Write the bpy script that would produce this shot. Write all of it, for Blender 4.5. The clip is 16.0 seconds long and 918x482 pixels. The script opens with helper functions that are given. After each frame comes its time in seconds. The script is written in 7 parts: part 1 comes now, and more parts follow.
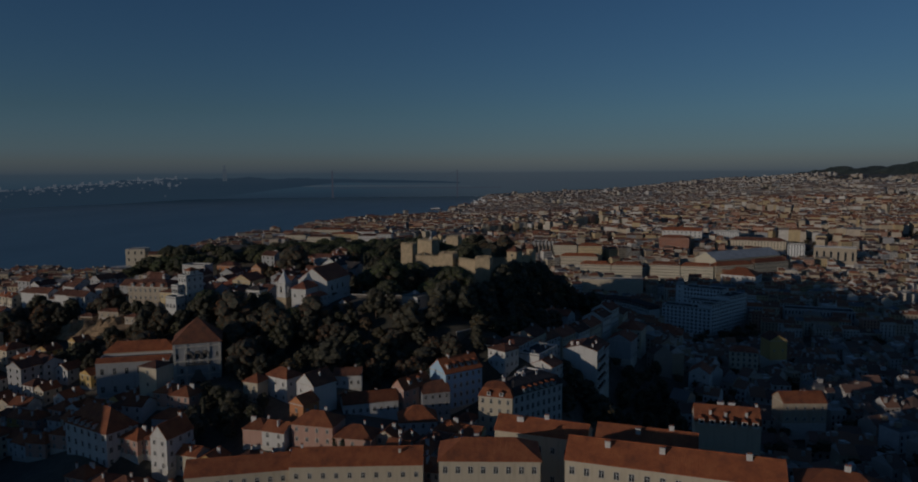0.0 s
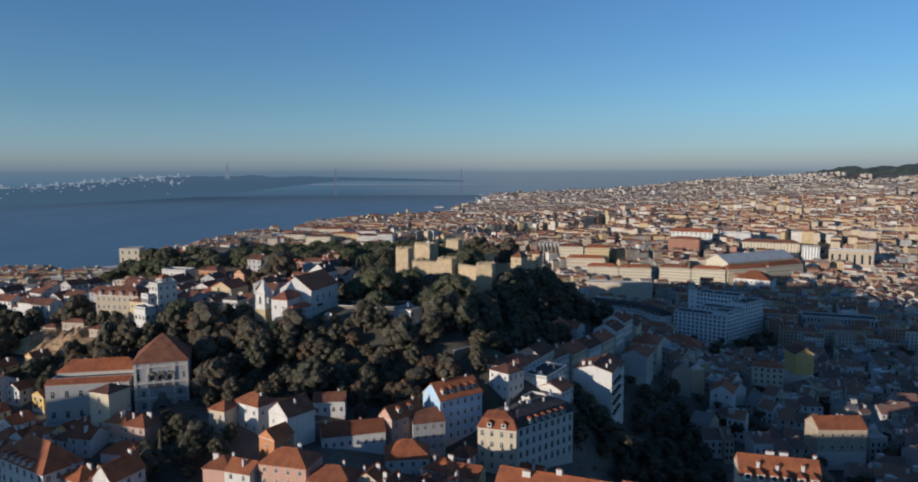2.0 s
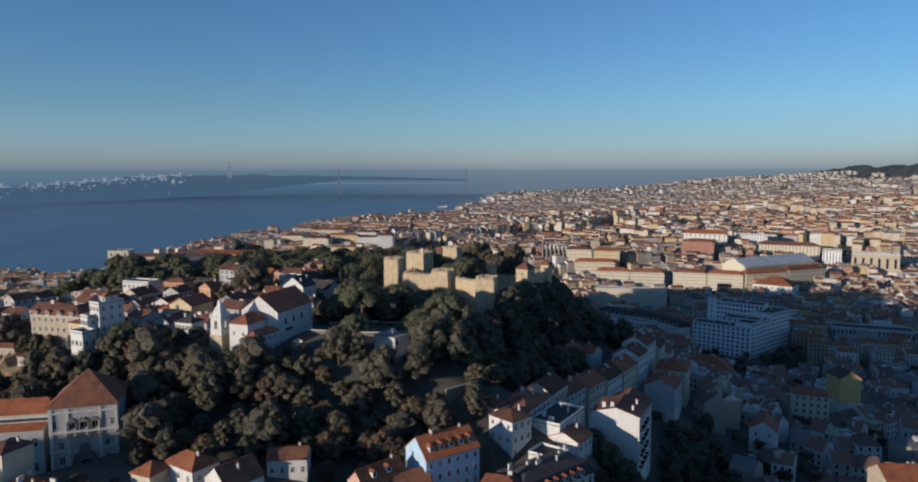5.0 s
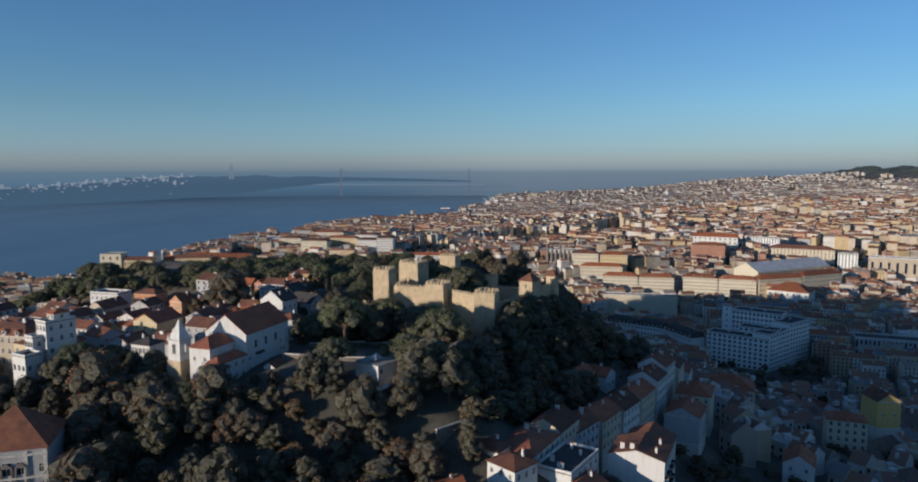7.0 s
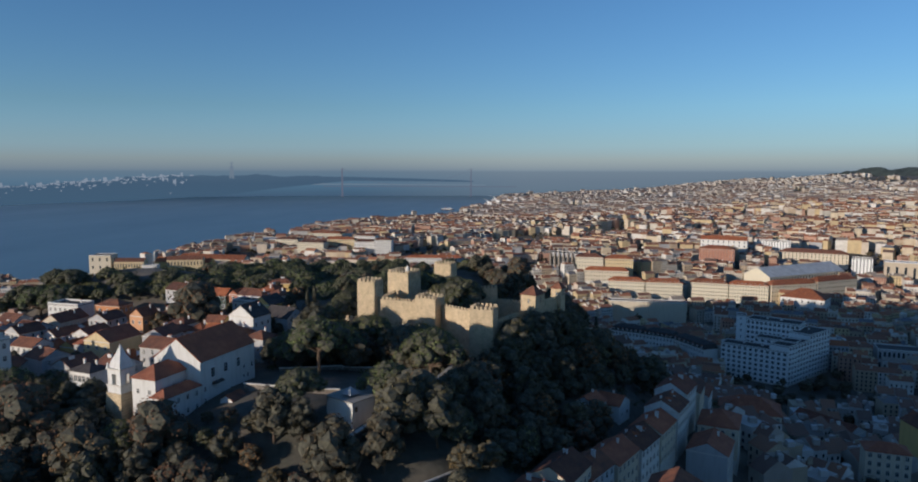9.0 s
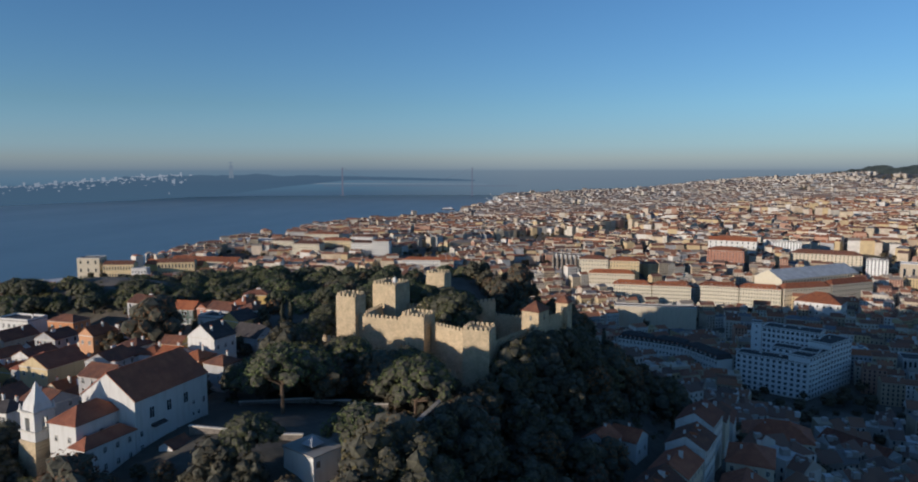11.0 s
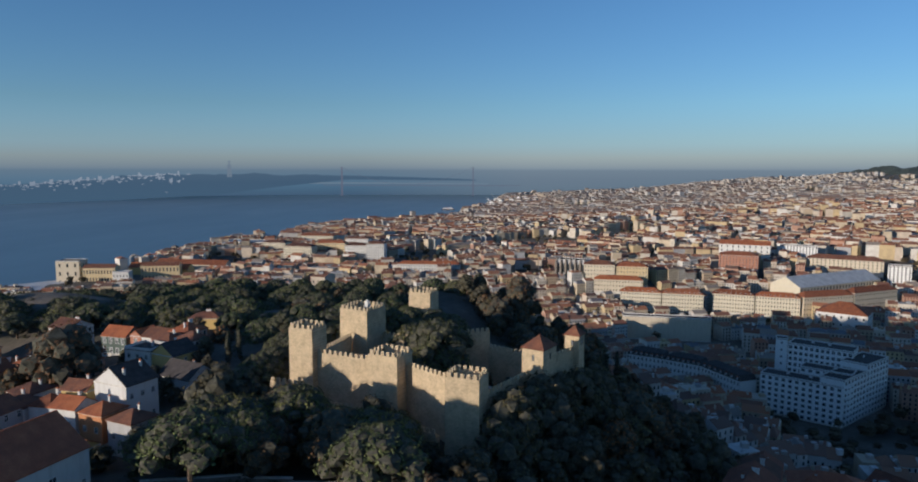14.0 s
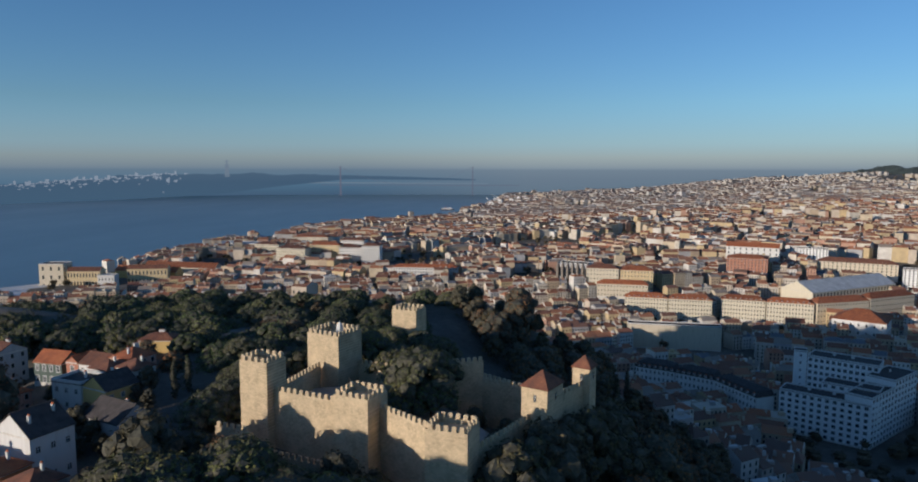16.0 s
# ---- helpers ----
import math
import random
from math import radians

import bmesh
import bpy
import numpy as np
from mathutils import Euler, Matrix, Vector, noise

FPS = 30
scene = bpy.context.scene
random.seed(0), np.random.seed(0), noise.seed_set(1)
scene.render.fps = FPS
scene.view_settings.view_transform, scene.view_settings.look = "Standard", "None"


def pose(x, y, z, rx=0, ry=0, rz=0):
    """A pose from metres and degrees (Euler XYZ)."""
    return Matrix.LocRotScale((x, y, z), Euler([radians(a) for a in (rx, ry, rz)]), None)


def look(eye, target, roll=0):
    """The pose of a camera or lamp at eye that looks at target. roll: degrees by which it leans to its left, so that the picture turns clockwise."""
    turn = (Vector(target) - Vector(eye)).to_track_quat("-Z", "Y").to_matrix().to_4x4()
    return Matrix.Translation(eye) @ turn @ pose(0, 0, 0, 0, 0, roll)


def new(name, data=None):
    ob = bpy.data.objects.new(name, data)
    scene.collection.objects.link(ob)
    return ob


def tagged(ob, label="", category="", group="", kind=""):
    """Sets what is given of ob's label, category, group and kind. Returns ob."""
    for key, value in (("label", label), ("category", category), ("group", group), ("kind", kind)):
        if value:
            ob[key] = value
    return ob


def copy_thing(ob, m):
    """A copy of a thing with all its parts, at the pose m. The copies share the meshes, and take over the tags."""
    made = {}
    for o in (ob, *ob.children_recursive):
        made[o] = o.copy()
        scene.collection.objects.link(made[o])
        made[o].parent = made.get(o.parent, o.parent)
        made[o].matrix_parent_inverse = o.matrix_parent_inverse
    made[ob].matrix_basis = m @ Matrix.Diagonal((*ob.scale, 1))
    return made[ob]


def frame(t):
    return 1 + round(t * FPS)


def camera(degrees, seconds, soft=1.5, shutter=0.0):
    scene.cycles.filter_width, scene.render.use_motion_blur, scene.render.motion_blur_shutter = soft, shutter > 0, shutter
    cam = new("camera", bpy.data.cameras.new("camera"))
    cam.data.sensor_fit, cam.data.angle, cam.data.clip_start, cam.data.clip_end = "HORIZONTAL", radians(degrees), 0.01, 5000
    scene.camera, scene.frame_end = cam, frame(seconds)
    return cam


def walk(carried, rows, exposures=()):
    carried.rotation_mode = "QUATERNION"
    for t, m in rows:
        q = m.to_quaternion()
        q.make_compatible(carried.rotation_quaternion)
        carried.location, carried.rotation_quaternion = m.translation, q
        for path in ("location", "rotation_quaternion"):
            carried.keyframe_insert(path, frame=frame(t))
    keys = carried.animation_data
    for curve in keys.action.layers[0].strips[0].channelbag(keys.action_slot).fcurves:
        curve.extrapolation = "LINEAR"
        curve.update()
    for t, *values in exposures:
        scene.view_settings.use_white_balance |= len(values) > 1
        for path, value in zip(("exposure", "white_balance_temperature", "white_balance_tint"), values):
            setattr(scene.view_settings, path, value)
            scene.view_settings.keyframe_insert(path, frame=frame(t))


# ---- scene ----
cam = camera(67.5, 16.0, soft=1.95)
PATH = [
    (0, (1.047, 2.307, 171.999), (1.009, 4.297, 171.8), -0.3),
    (0.5, (1.514, 10.97, 172.002), (1.473, 12.96, 171.801), -0.2),
    (1, (1.969, 19.631, 172.003), (1.926, 21.621, 171.802), -0.2),
    (1.5, (2.409, 28.288, 172.004), (2.363, 30.277, 171.801), -0.2),
    (2, (2.848, 36.937, 172.003), (2.798, 38.926, 171.8), -0.1),
    (2.5, (3.277, 45.574, 172.004), (3.225, 47.563, 171.8), -0.2),
    (3, (3.694, 54.195, 172.007), (3.639, 56.184, 171.803), -0.1),
    (3.5, (4.106, 62.793, 172.01), (4.048, 64.782, 171.805), -0.1),
    (4, (4.531, 71.375, 172.013), (4.47, 73.364, 171.808), -0.1),
    (4.2, (4.709, 74.806, 172.013), (4.647, 76.795, 171.807), -0.1),
    (6.3, (6.671, 110.83, 172.013), (6.6, 112.819, 171.808), -0.1),
    (6.5, (6.856, 114.267, 172.013), (6.783, 116.255, 171.81), -0.1),
    (7, (7.309, 122.873, 172.013), (7.234, 124.861, 171.81), -0.1),
    (7.5, (7.751, 131.489, 172.011), (7.675, 133.477, 171.807), -0.0),
    (8, (8.189, 140.111, 172.01), (8.111, 142.099, 171.806), -0.0),
    (8.5, (8.628, 148.728, 172.01), (8.548, 150.716, 171.806), 0.0),
    (9, (9.08, 157.336, 172.01), (8.999, 159.324, 171.807), 0.1),
    (9.2, (9.271, 160.773, 172.012), (9.191, 162.76, 171.801), -0.3),
    (11.5, (11.551, 200.198, 172.063), (11.463, 202.186, 171.858), 0.1),
    (12, (12.027, 208.754, 172.066), (11.938, 210.742, 171.861), 0.2),
    (12.5, (12.48, 217.3, 172.066), (12.391, 219.287, 171.86), 0.1),
    (13, (12.915, 225.851, 172.068), (12.825, 227.838, 171.862), 0.2),
    (13.5, (13.337, 234.419, 172.07), (13.247, 236.406, 171.864), 0.1),
    (14, (13.756, 243.016, 172.073), (13.666, 245.003, 171.866), 0.1),
    (14.5, (14.176, 251.647, 172.076), (14.085, 253.635, 171.87), 0.2),
    (15, (14.597, 260.306, 172.079), (14.507, 262.294, 171.872), 0.2),
    (15.5, (15.028, 268.986, 172.082), (14.938, 270.973, 171.874), 0.1),
    (16, (15.478, 277.679, 172.083), (15.388, 279.666, 171.875), 0.1),
]
EXPOSURES = [(0.0, -2.02, 5850, 12), (0.3, -1.3, 5850, 12), (0.6, -0.65, 5850, 12), (0.9, -0.15, 5850, 12), (1.2, 0.0, 5850, 12), (1.5, 0.0, 5850, 12), (16.0, 0.0, 5850, 12)]
walk(cam, [(t, look(eye, target, roll)) for t, eye, target, roll in PATH], exposures=EXPOSURES)

# ---- world, sun, exposure ----
SUN_DIR = Vector((-0.80, -0.585, 0.160)).normalized()
world = bpy.data.worlds.new("sky")
scene.world = world
world.use_nodes = True
wn = world.node_tree
sky = wn.nodes.new("ShaderNodeTexSky")
sky.sky_type = "NISHITA"
sky.sun_disc = False
sky.sun_elevation = math.asin(SUN_DIR.z)
sky.sun_rotation = math.atan2(SUN_DIR.x, SUN_DIR.y)
sky.altitude, sky.air_density, sky.dust_density, sky.ozone_density = 100, 1.0, 0.1, 4.2
wn.nodes["Background"].inputs[1].default_value = 0.121
wn.links.new(sky.outputs[0], wn.nodes["Background"].inputs[0])
sun = new("sun", bpy.data.lights.new("sun", "SUN"))
sun.data.energy, sun.data.angle, sun.data.color = 4.15, radians(0.6), (1.0, 0.845, 0.655)
sun.matrix_world = look(SUN_DIR * 1000, (0, 0, 0))


# ---- materials ----
def material(name, rough=0.85, metal=0.0):
    m = bpy.data.materials.new(name)
    m.use_nodes = True
    b = m.node_tree.nodes["Principled BSDF"]
    b.inputs["Roughness"].default_value, b.inputs["Metallic"].default_value = rough, metal
    return m, m.node_tree, b


def node(t, kind, **inputs):
    n = t.nodes.new("ShaderNode" + kind)
    for k, v in inputs.items():
        n.inputs[k.replace("_", " ")].default_value = v
    return n


def noise_tex(t, scale, detail=4.0, coords=None, rough=0.6):
    n = node(t, "TexNoise", Scale=scale, Detail=detail, Roughness=rough)
    if coords:
        t.links.new(coords, n.inputs["Vector"])
    return n


def ramp(t, source, stops):
    r = t.nodes.new("ShaderNodeValToRGB")
    e = r.color_ramp.elements
    while len(e) < len(stops):
        e.new(0.5)
    for el, (p, c) in zip(e, stops):
        el.position, el.color = p, (*c, 1)
    t.links.new(source, r.inputs[0])
    return r.outputs[0]


def mix(t, fac, a, b, mode="MIX"):
    n = t.nodes.new("ShaderNodeMix")
    n.data_type, n.blend_type = "RGBA", mode
    for s, v in ((0, fac), (6, a), (7, b)):
        if isinstance(v, bpy.types.NodeSocket):
            t.links.new(v, n.inputs[s])
        else:
            n.inputs[s].default_value = (*v, 1) if isinstance(v, tuple) else v
    return n.outputs[2]


def coords_of(t, kind="Object"):
    return t.nodes.new("ShaderNodeTexCoord").outputs[kind]


def bump(t, b, height, strength=0.3, dist=0.05):
    n = node(t, "Bump", Strength=strength, Distance=dist)
    t.links.new(height, n.inputs["Height"])
    t.links.new(n.outputs[0], b.inputs["Normal"])


def stretched(t, co, s):
    n = t.nodes.new("ShaderNodeMapping")
    n.inputs["Scale"].default_value = s
    t.links.new(co, n.inputs[0])
    return n.outputs[0]


def plaster(name, col, dirt=0.45):
    """Painted render with rain streaks, patches and a little grain."""
    m, t, b = material(name, 0.9)
    co = coords_of(t)
    streak = noise_tex(t, 1.0, 5, stretched(t, co, (0.9, 0.9, 0.12)))
    patch = noise_tex(t, 0.25, 3, co)
    dark = tuple(c * f for c, f in zip(col, (0.62, 0.58, 0.52)))
    c1 = mix(t, ramp(t, streak.outputs[0], [(0.48, (0, 0, 0)), (0.72, (dirt,) * 3)]), col, dark)
    c2 = mix(t, ramp(t, patch.outputs[0], [(0.4, (0, 0, 0)), (0.7, (0.25,) * 3)]), c1, tuple(min(1, c * 1.1) for c in col))
    t.links.new(c2, b.inputs["Base Color"])
    grain = noise_tex(t, 6, 4, co)
    bump(t, b, grain.outputs[0], 0.25, 0.04)
    return m


def tiles(name, a, c, d):
    """Curved clay tiles: ribs down the slope, rows across it, weathered in patches."""
    m, t, b = material(name, 0.85)
    co = coords_of(t)
    info = t.nodes.new("ShaderNodeObjectInfo")
    patch = noise_tex(t, 0.35, 5, co)
    fine = noise_tex(t, 3.5, 3, co)
    base = ramp(t, patch.outputs[0], [(0.3, d), (0.5, a), (0.68, c)])
    base = mix(t, ramp(t, fine.outputs[0], [(0.35, (0.55,) * 3), (0.65, (0, 0, 0))]), base, d)
    tone = ramp(t, info.outputs["Random"], [(0.0, (0.62, 0.6, 0.6)), (0.5, (1, 1, 1)), (1.0, (1.22, 1.12, 1.0))])
    t.links.new(mix(t, 1.0, base, tone, "MULTIPLY"), b.inputs["Base Color"])
    w1 = t.nodes.new("ShaderNodeTexWave")
    w1.bands_direction = "X"
    w1.inputs["Scale"].default_value = 1.1
    w2 = t.nodes.new("ShaderNodeTexWave")
    w2.bands_direction, w2.wave_profile = "Y", "SAW"
    w2.inputs["Scale"].default_value = 0.8
    for w in (w1, w2):
        w.inputs["Distortion"].default_value = 0.6
        t.links.new(co, w.inputs[0])
    s = t.nodes.new("ShaderNodeMath")
    t.links.new(w1.outputs["Fac"], s.inputs[0])
    t.links.new(w2.outputs["Fac"], s.inputs[1])
    bump(t, b, s.outputs[0], 0.55, 0.1)
    return m


def plain(name, col, rough=0.7, metal=0.0, vary=0.25, scale=1.5):
    m, t, b = material(name, rough, metal)
    n = noise_tex(t, scale, 4, coords_of(t))
    c = ramp(t, n.outputs[0], [(0.3, tuple(x * (1 - vary) for x in col)), (0.7, tuple(min(1, x * (1 + vary)) for x in col))])
    t.links.new(c, b.inputs["Base Color"])
    bump(t, b, n.outputs[0], 0.15, 0.03)
    return m


def masonry(name, col, joint, w=0.75, h=0.38):
    """Coursed old stone: blocks of uneven tone, worn joints, dark runs under the parapets."""
    m, t, b = material(name, 0.92)
    co = coords_of(t)
    br = node(t, "TexBrick", Scale=1.0, Mortar_Size=0.025, Brick_Width=w, Row_Height=h)
    br.inputs["Color1"].default_value = (*col, 1)
    br.inputs["Color2"].default_value = (*[c * 0.72 for c in col], 1)
    br.inputs["Mortar"].default_value = (*joint, 1)
    mp = t.nodes.new("ShaderNodeMapping")
    mp.inputs["Rotation"].default_value = (radians(90), 0, 0)
    wob = mix(t, 0.06, co, noise_tex(t, 0.8, 3, co).outputs[1], "ADD")
    t.links.new(wob, mp.inputs[0])
    t.links.new(mp.outputs[0], br.inputs["Vector"])
    streak = noise_tex(t, 1.0, 6, stretched(t, co, (0.7, 0.7, 0.09)))
    patch = noise_tex(t, 0.3, 6, co)
    c1 = mix(t, ramp(t, streak.outputs[0], [(0.5, (0, 0, 0)), (0.8, (0.7,) * 3)]), br.outputs[0], tuple(c * 0.5 for c in col))
    c2 = mix(t, ramp(t, patch.outputs[0], [(0.35, (0.55,) * 3), (0.6, (0, 0, 0))]), c1, tuple(c * 1.2 for c in col))
    t.links.new(c2, b.inputs["Base Color"])
    s = t.nodes.new("ShaderNodeMath")
    t.links.new(br.outputs["Fac"], s.inputs[0])
    s.operation, s.inputs[1].default_value = "MULTIPLY", -0.6
    s2 = t.nodes.new("ShaderNodeMath")
    t.links.new(s.outputs[0], s2.inputs[0])
    t.links.new(noise_tex(t, 2.5, 5, co).outputs[0], s2.inputs[1])
    bump(t, b, s2.outputs[0], 0.7, 0.12)
    return m


def foliage(name, dark, light):
    """Leaf masses: each clump takes its own tone, with leafy grain and relief over it."""
    m, t, b = material(name, 0.8)
    co = coords_of(t)
    g = t.nodes.new("ShaderNodeNewGeometry")
    info = t.nodes.new("ShaderNodeObjectInfo")
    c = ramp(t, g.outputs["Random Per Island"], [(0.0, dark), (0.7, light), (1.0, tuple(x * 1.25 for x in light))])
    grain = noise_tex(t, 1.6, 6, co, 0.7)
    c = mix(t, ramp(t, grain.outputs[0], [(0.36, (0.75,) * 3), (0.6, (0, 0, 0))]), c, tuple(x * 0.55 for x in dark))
    tone = ramp(t, info.outputs["Random"], [(0.0, (0.68, 0.70, 0.72)), (0.35, (1.0, 0.88, 0.86)), (0.65, (0.92, 1.02, 0.82)), (1.0, (1.4, 1.14, 0.86))])
    t.links.new(mix(t, 1.0, c, tone, "MULTIPLY"), b.inputs["Base Color"])
    b.inputs["Specular IOR Level"].default_value = 0.15
    bump(t, b, noise_tex(t, 2.4, 5, co, 0.75).outputs[0], 0.9, 0.5)
    return m


def by_island(name, stops, rough=0.9, patch=0.35, fine=0.0):
    """One material for a joined mass of pieces: each piece takes its tone from a palette."""
    m, t, b = material(name, rough)
    g = t.nodes.new("ShaderNodeNewGeometry")
    r = ramp(t, g.outputs["Random Per Island"], stops)
    r.node.color_ramp.interpolation = "CONSTANT"
    n = noise_tex(t, 0.12, 5, coords_of(t))
    c = mix(t, ramp(t, n.outputs[0], [(0.35, (patch,) * 3), (0.65, (0, 0, 0))]), r, (0.2, 0.15, 0.12))
    t.links.new(c, b.inputs["Base Color"])
    return m


PALACE = plaster("pale_cream_stucco", (0.62, 0.55, 0.41), 0.4)
SALMON = plaster("faded_orange_plaster", (0.56, 0.30, 0.16))
BEIGE = plaster("weathered_beige_plaster", (0.46, 0.38, 0.28), 0.6)
OCHRE_PALE = plaster("pale_ochre_plaster", (0.60, 0.47, 0.27))
HOTEL_WHITE = plaster("clean_white_render", (0.74, 0.73, 0.70), 0.25)
WHITE = plaster("white_plaster", (0.64, 0.62, 0.58))
CREAM = plaster("cream_plaster", (0.58, 0.50, 0.37))
YELLOW = plaster("yellow_plaster", (0.62, 0.43, 0.16))
PINK = plaster("pink_plaster", (0.55, 0.34, 0.26))
BLUE = plaster("pale_blue_plaster", (0.42, 0.58, 0.72), 0.25)
GREY = plaster("grey_plaster", (0.42, 0.41, 0.40))
OCHRE = plaster("orange_plaster", (0.52, 0.23, 0.10))
BRICKRED = plaster("red_plaster", (0.42, 0.19, 0.12))
ROOF = tiles("clay_roof_tiles", (0.38, 0.118, 0.044), (0.46, 0.165, 0.062), (0.20, 0.072, 0.037))
ROOF_OLD = tiles("weathered_roof_tiles", (0.23, 0.088, 0.048), (0.30, 0.125, 0.062), (0.105, 0.056, 0.040))
ROOF_GREY = plain("grey_metal_roof", (0.34, 0.35, 0.36), 0.5, 0.0, 0.15, 0.3)
ROOF_BROWN = tiles("brown_church_tiles", (0.34, 0.115, 0.06), (0.42, 0.155, 0.078), (0.22, 0.08, 0.046))
SHED = plain("pale_shed_roof", (0.50, 0.50, 0.48), 0.6, 0.0, 0.2, 0.15)
SLATE = plain("dark_roofing", (0.066, 0.056, 0.052), 0.95, 0, 0.35, 0.6)
STONE = masonry("castle_stone", (0.62, 0.48, 0.30), (0.36, 0.27, 0.17))
STONE_PALE = masonry("retaining_wall_stone", (0.26, 0.22, 0.18), (0.14, 0.12, 0.10), 0.6, 0.3)
TRIM = plain("limestone_trim", (0.58, 0.54, 0.47), 0.8)
FRAME = plain("white_painted_wood", (0.72, 0.71, 0.68), 0.5, 0, 0.08)
GLASS, gt, gb = material("dark_window_glass", 0.08)
gb.inputs["Base Color"].default_value = (0.025, 0.032, 0.04, 1)
BARK = plain("bark", (0.11, 0.075, 0.05), 0.95, 0, 0.4, 3)
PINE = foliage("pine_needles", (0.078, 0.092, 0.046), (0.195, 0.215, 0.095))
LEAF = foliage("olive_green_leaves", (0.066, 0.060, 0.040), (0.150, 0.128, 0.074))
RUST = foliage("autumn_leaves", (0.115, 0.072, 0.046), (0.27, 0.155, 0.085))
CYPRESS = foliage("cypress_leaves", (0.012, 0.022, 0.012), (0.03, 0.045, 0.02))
INNER = plain("inner_leaves_and_twigs", (0.084, 0.078, 0.054), 1.0, 0, 0.5, 1.2)
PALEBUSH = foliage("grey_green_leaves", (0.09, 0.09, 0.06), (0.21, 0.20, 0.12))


def ground_material():
    m, t, b = material("earth_and_dry_grass", 0.95)
    co = coords_of(t)
    big, small = noise_tex(t, 0.02, 6, co), noise_tex(t, 0.5, 5, co)
    c1 = ramp(t, big.outputs[0], [(0.38, (0.085, 0.080, 0.058)), (0.52, (0.145, 0.122, 0.094)), (0.66, (0.23, 0.195, 0.155))])
    c2 = mix(t, 0.5, c1, ramp(t, small.outputs[0], [(0.3, (0.35,) * 3), (0.7, (1.0,) * 3)]), "MULTIPLY")
    t.links.new(c2, b.inputs["Base Color"])
    bump(t, b, small.outputs[0], 0.5, 0.3)
    return m


def water_material():
    m, t, b = material("river_water", 0.3)
    co = coords_of(t)
    n = noise_tex(t, 0.004, 6, stretched(t, co, (1, 0.35, 1)), 0.6)
    t.links.new(ramp(t, n.outputs[0], [(0.35, (0.104, 0.176, 0.222)), (0.65, (0.122, 0.198, 0.244))]), b.inputs["Base Color"])
    t.links.new(ramp(t, n.outputs[0], [(0.35, (0.30,) * 3), (0.65, (0.38,) * 3)]), b.inputs["Roughness"])
    ripple = noise_tex(t, 0.3, 4, stretched(t, co, (1, 0.4, 1)), 0.6)
    bump(t, b, ripple.outputs[0], 0.12, 0.3)
    return m


GROUND, WATER = ground_material(), water_material()
PAVING = plain("pale_stone_paving", (0.36, 0.33, 0.28), 0.85, 0, 0.2, 0.2)
ASPHALT = plain("asphalt", (0.055, 0.055, 0.058), 0.9, 0, 0.3, 0.7)
CITY_WALL = by_island("city_plaster", [(0, (0.56, 0.46, 0.32)), (0.18, (0.60, 0.54, 0.44)), (0.36, (0.44, 0.34, 0.23)), (0.48, (0.68, 0.64, 0.57)), (0.64, (0.55, 0.42, 0.23)), (0.76, (0.44, 0.25, 0.17)), (0.85, (0.58, 0.49, 0.38)), (0.94, (0.38, 0.38, 0.38))], patch=0.35)
CITY_ROOF = by_island("city_roof_tiles", [(0, (0.34, 0.122, 0.055)), (0.2, (0.22, 0.088, 0.048)), (0.42, (0.38, 0.15, 0.068)), (0.58, (0.26, 0.11, 0.06)), (0.74, (0.15, 0.082, 0.060)), (0.86, (0.30, 0.25, 0.20)), (0.94, (0.17, 0.17, 0.18))], patch=0.35)
VALLEY_WALL = by_island("old_valley_plaster", [(0, (0.46, 0.41, 0.36)), (0.3, (0.56, 0.53, 0.49)), (0.5, (0.38, 0.33, 0.28)), (0.66, (0.68, 0.65, 0.61)), (0.85, (0.46, 0.37, 0.26))], patch=0.35)
# roof tones darkened in the colour, for the shade lying over the valley
VALLEY_ROOF = by_island("shade_dark_valley_tiles", [(0, (0.24, 0.125, 0.085)), (0.4, (0.16, 0.095, 0.072)), (0.7, (0.30, 0.145, 0.085)), (0.9, (0.22, 0.20, 0.19))])
# distance haze is put into these two palettes: greyer walls and roofs
FAR_WALL = by_island("haze_greyed_plaster", [(0, (0.48, 0.42, 0.34)), (0.25, (0.56, 0.53, 0.47)), (0.5, (0.40, 0.34, 0.27)), (0.65, (0.60, 0.58, 0.54)), (0.82, (0.46, 0.39, 0.29)), (0.93, (0.34, 0.35, 0.36))], patch=0.45)
FAR_ROOF = by_island("haze_greyed_roofs", [(0, (0.26, 0.15, 0.10)), (0.3, (0.19, 0.13, 0.10)), (0.55, (0.30, 0.26, 0.22)), (0.75, (0.22, 0.145, 0.105)), (0.9, (0.28, 0.28, 0.28))])


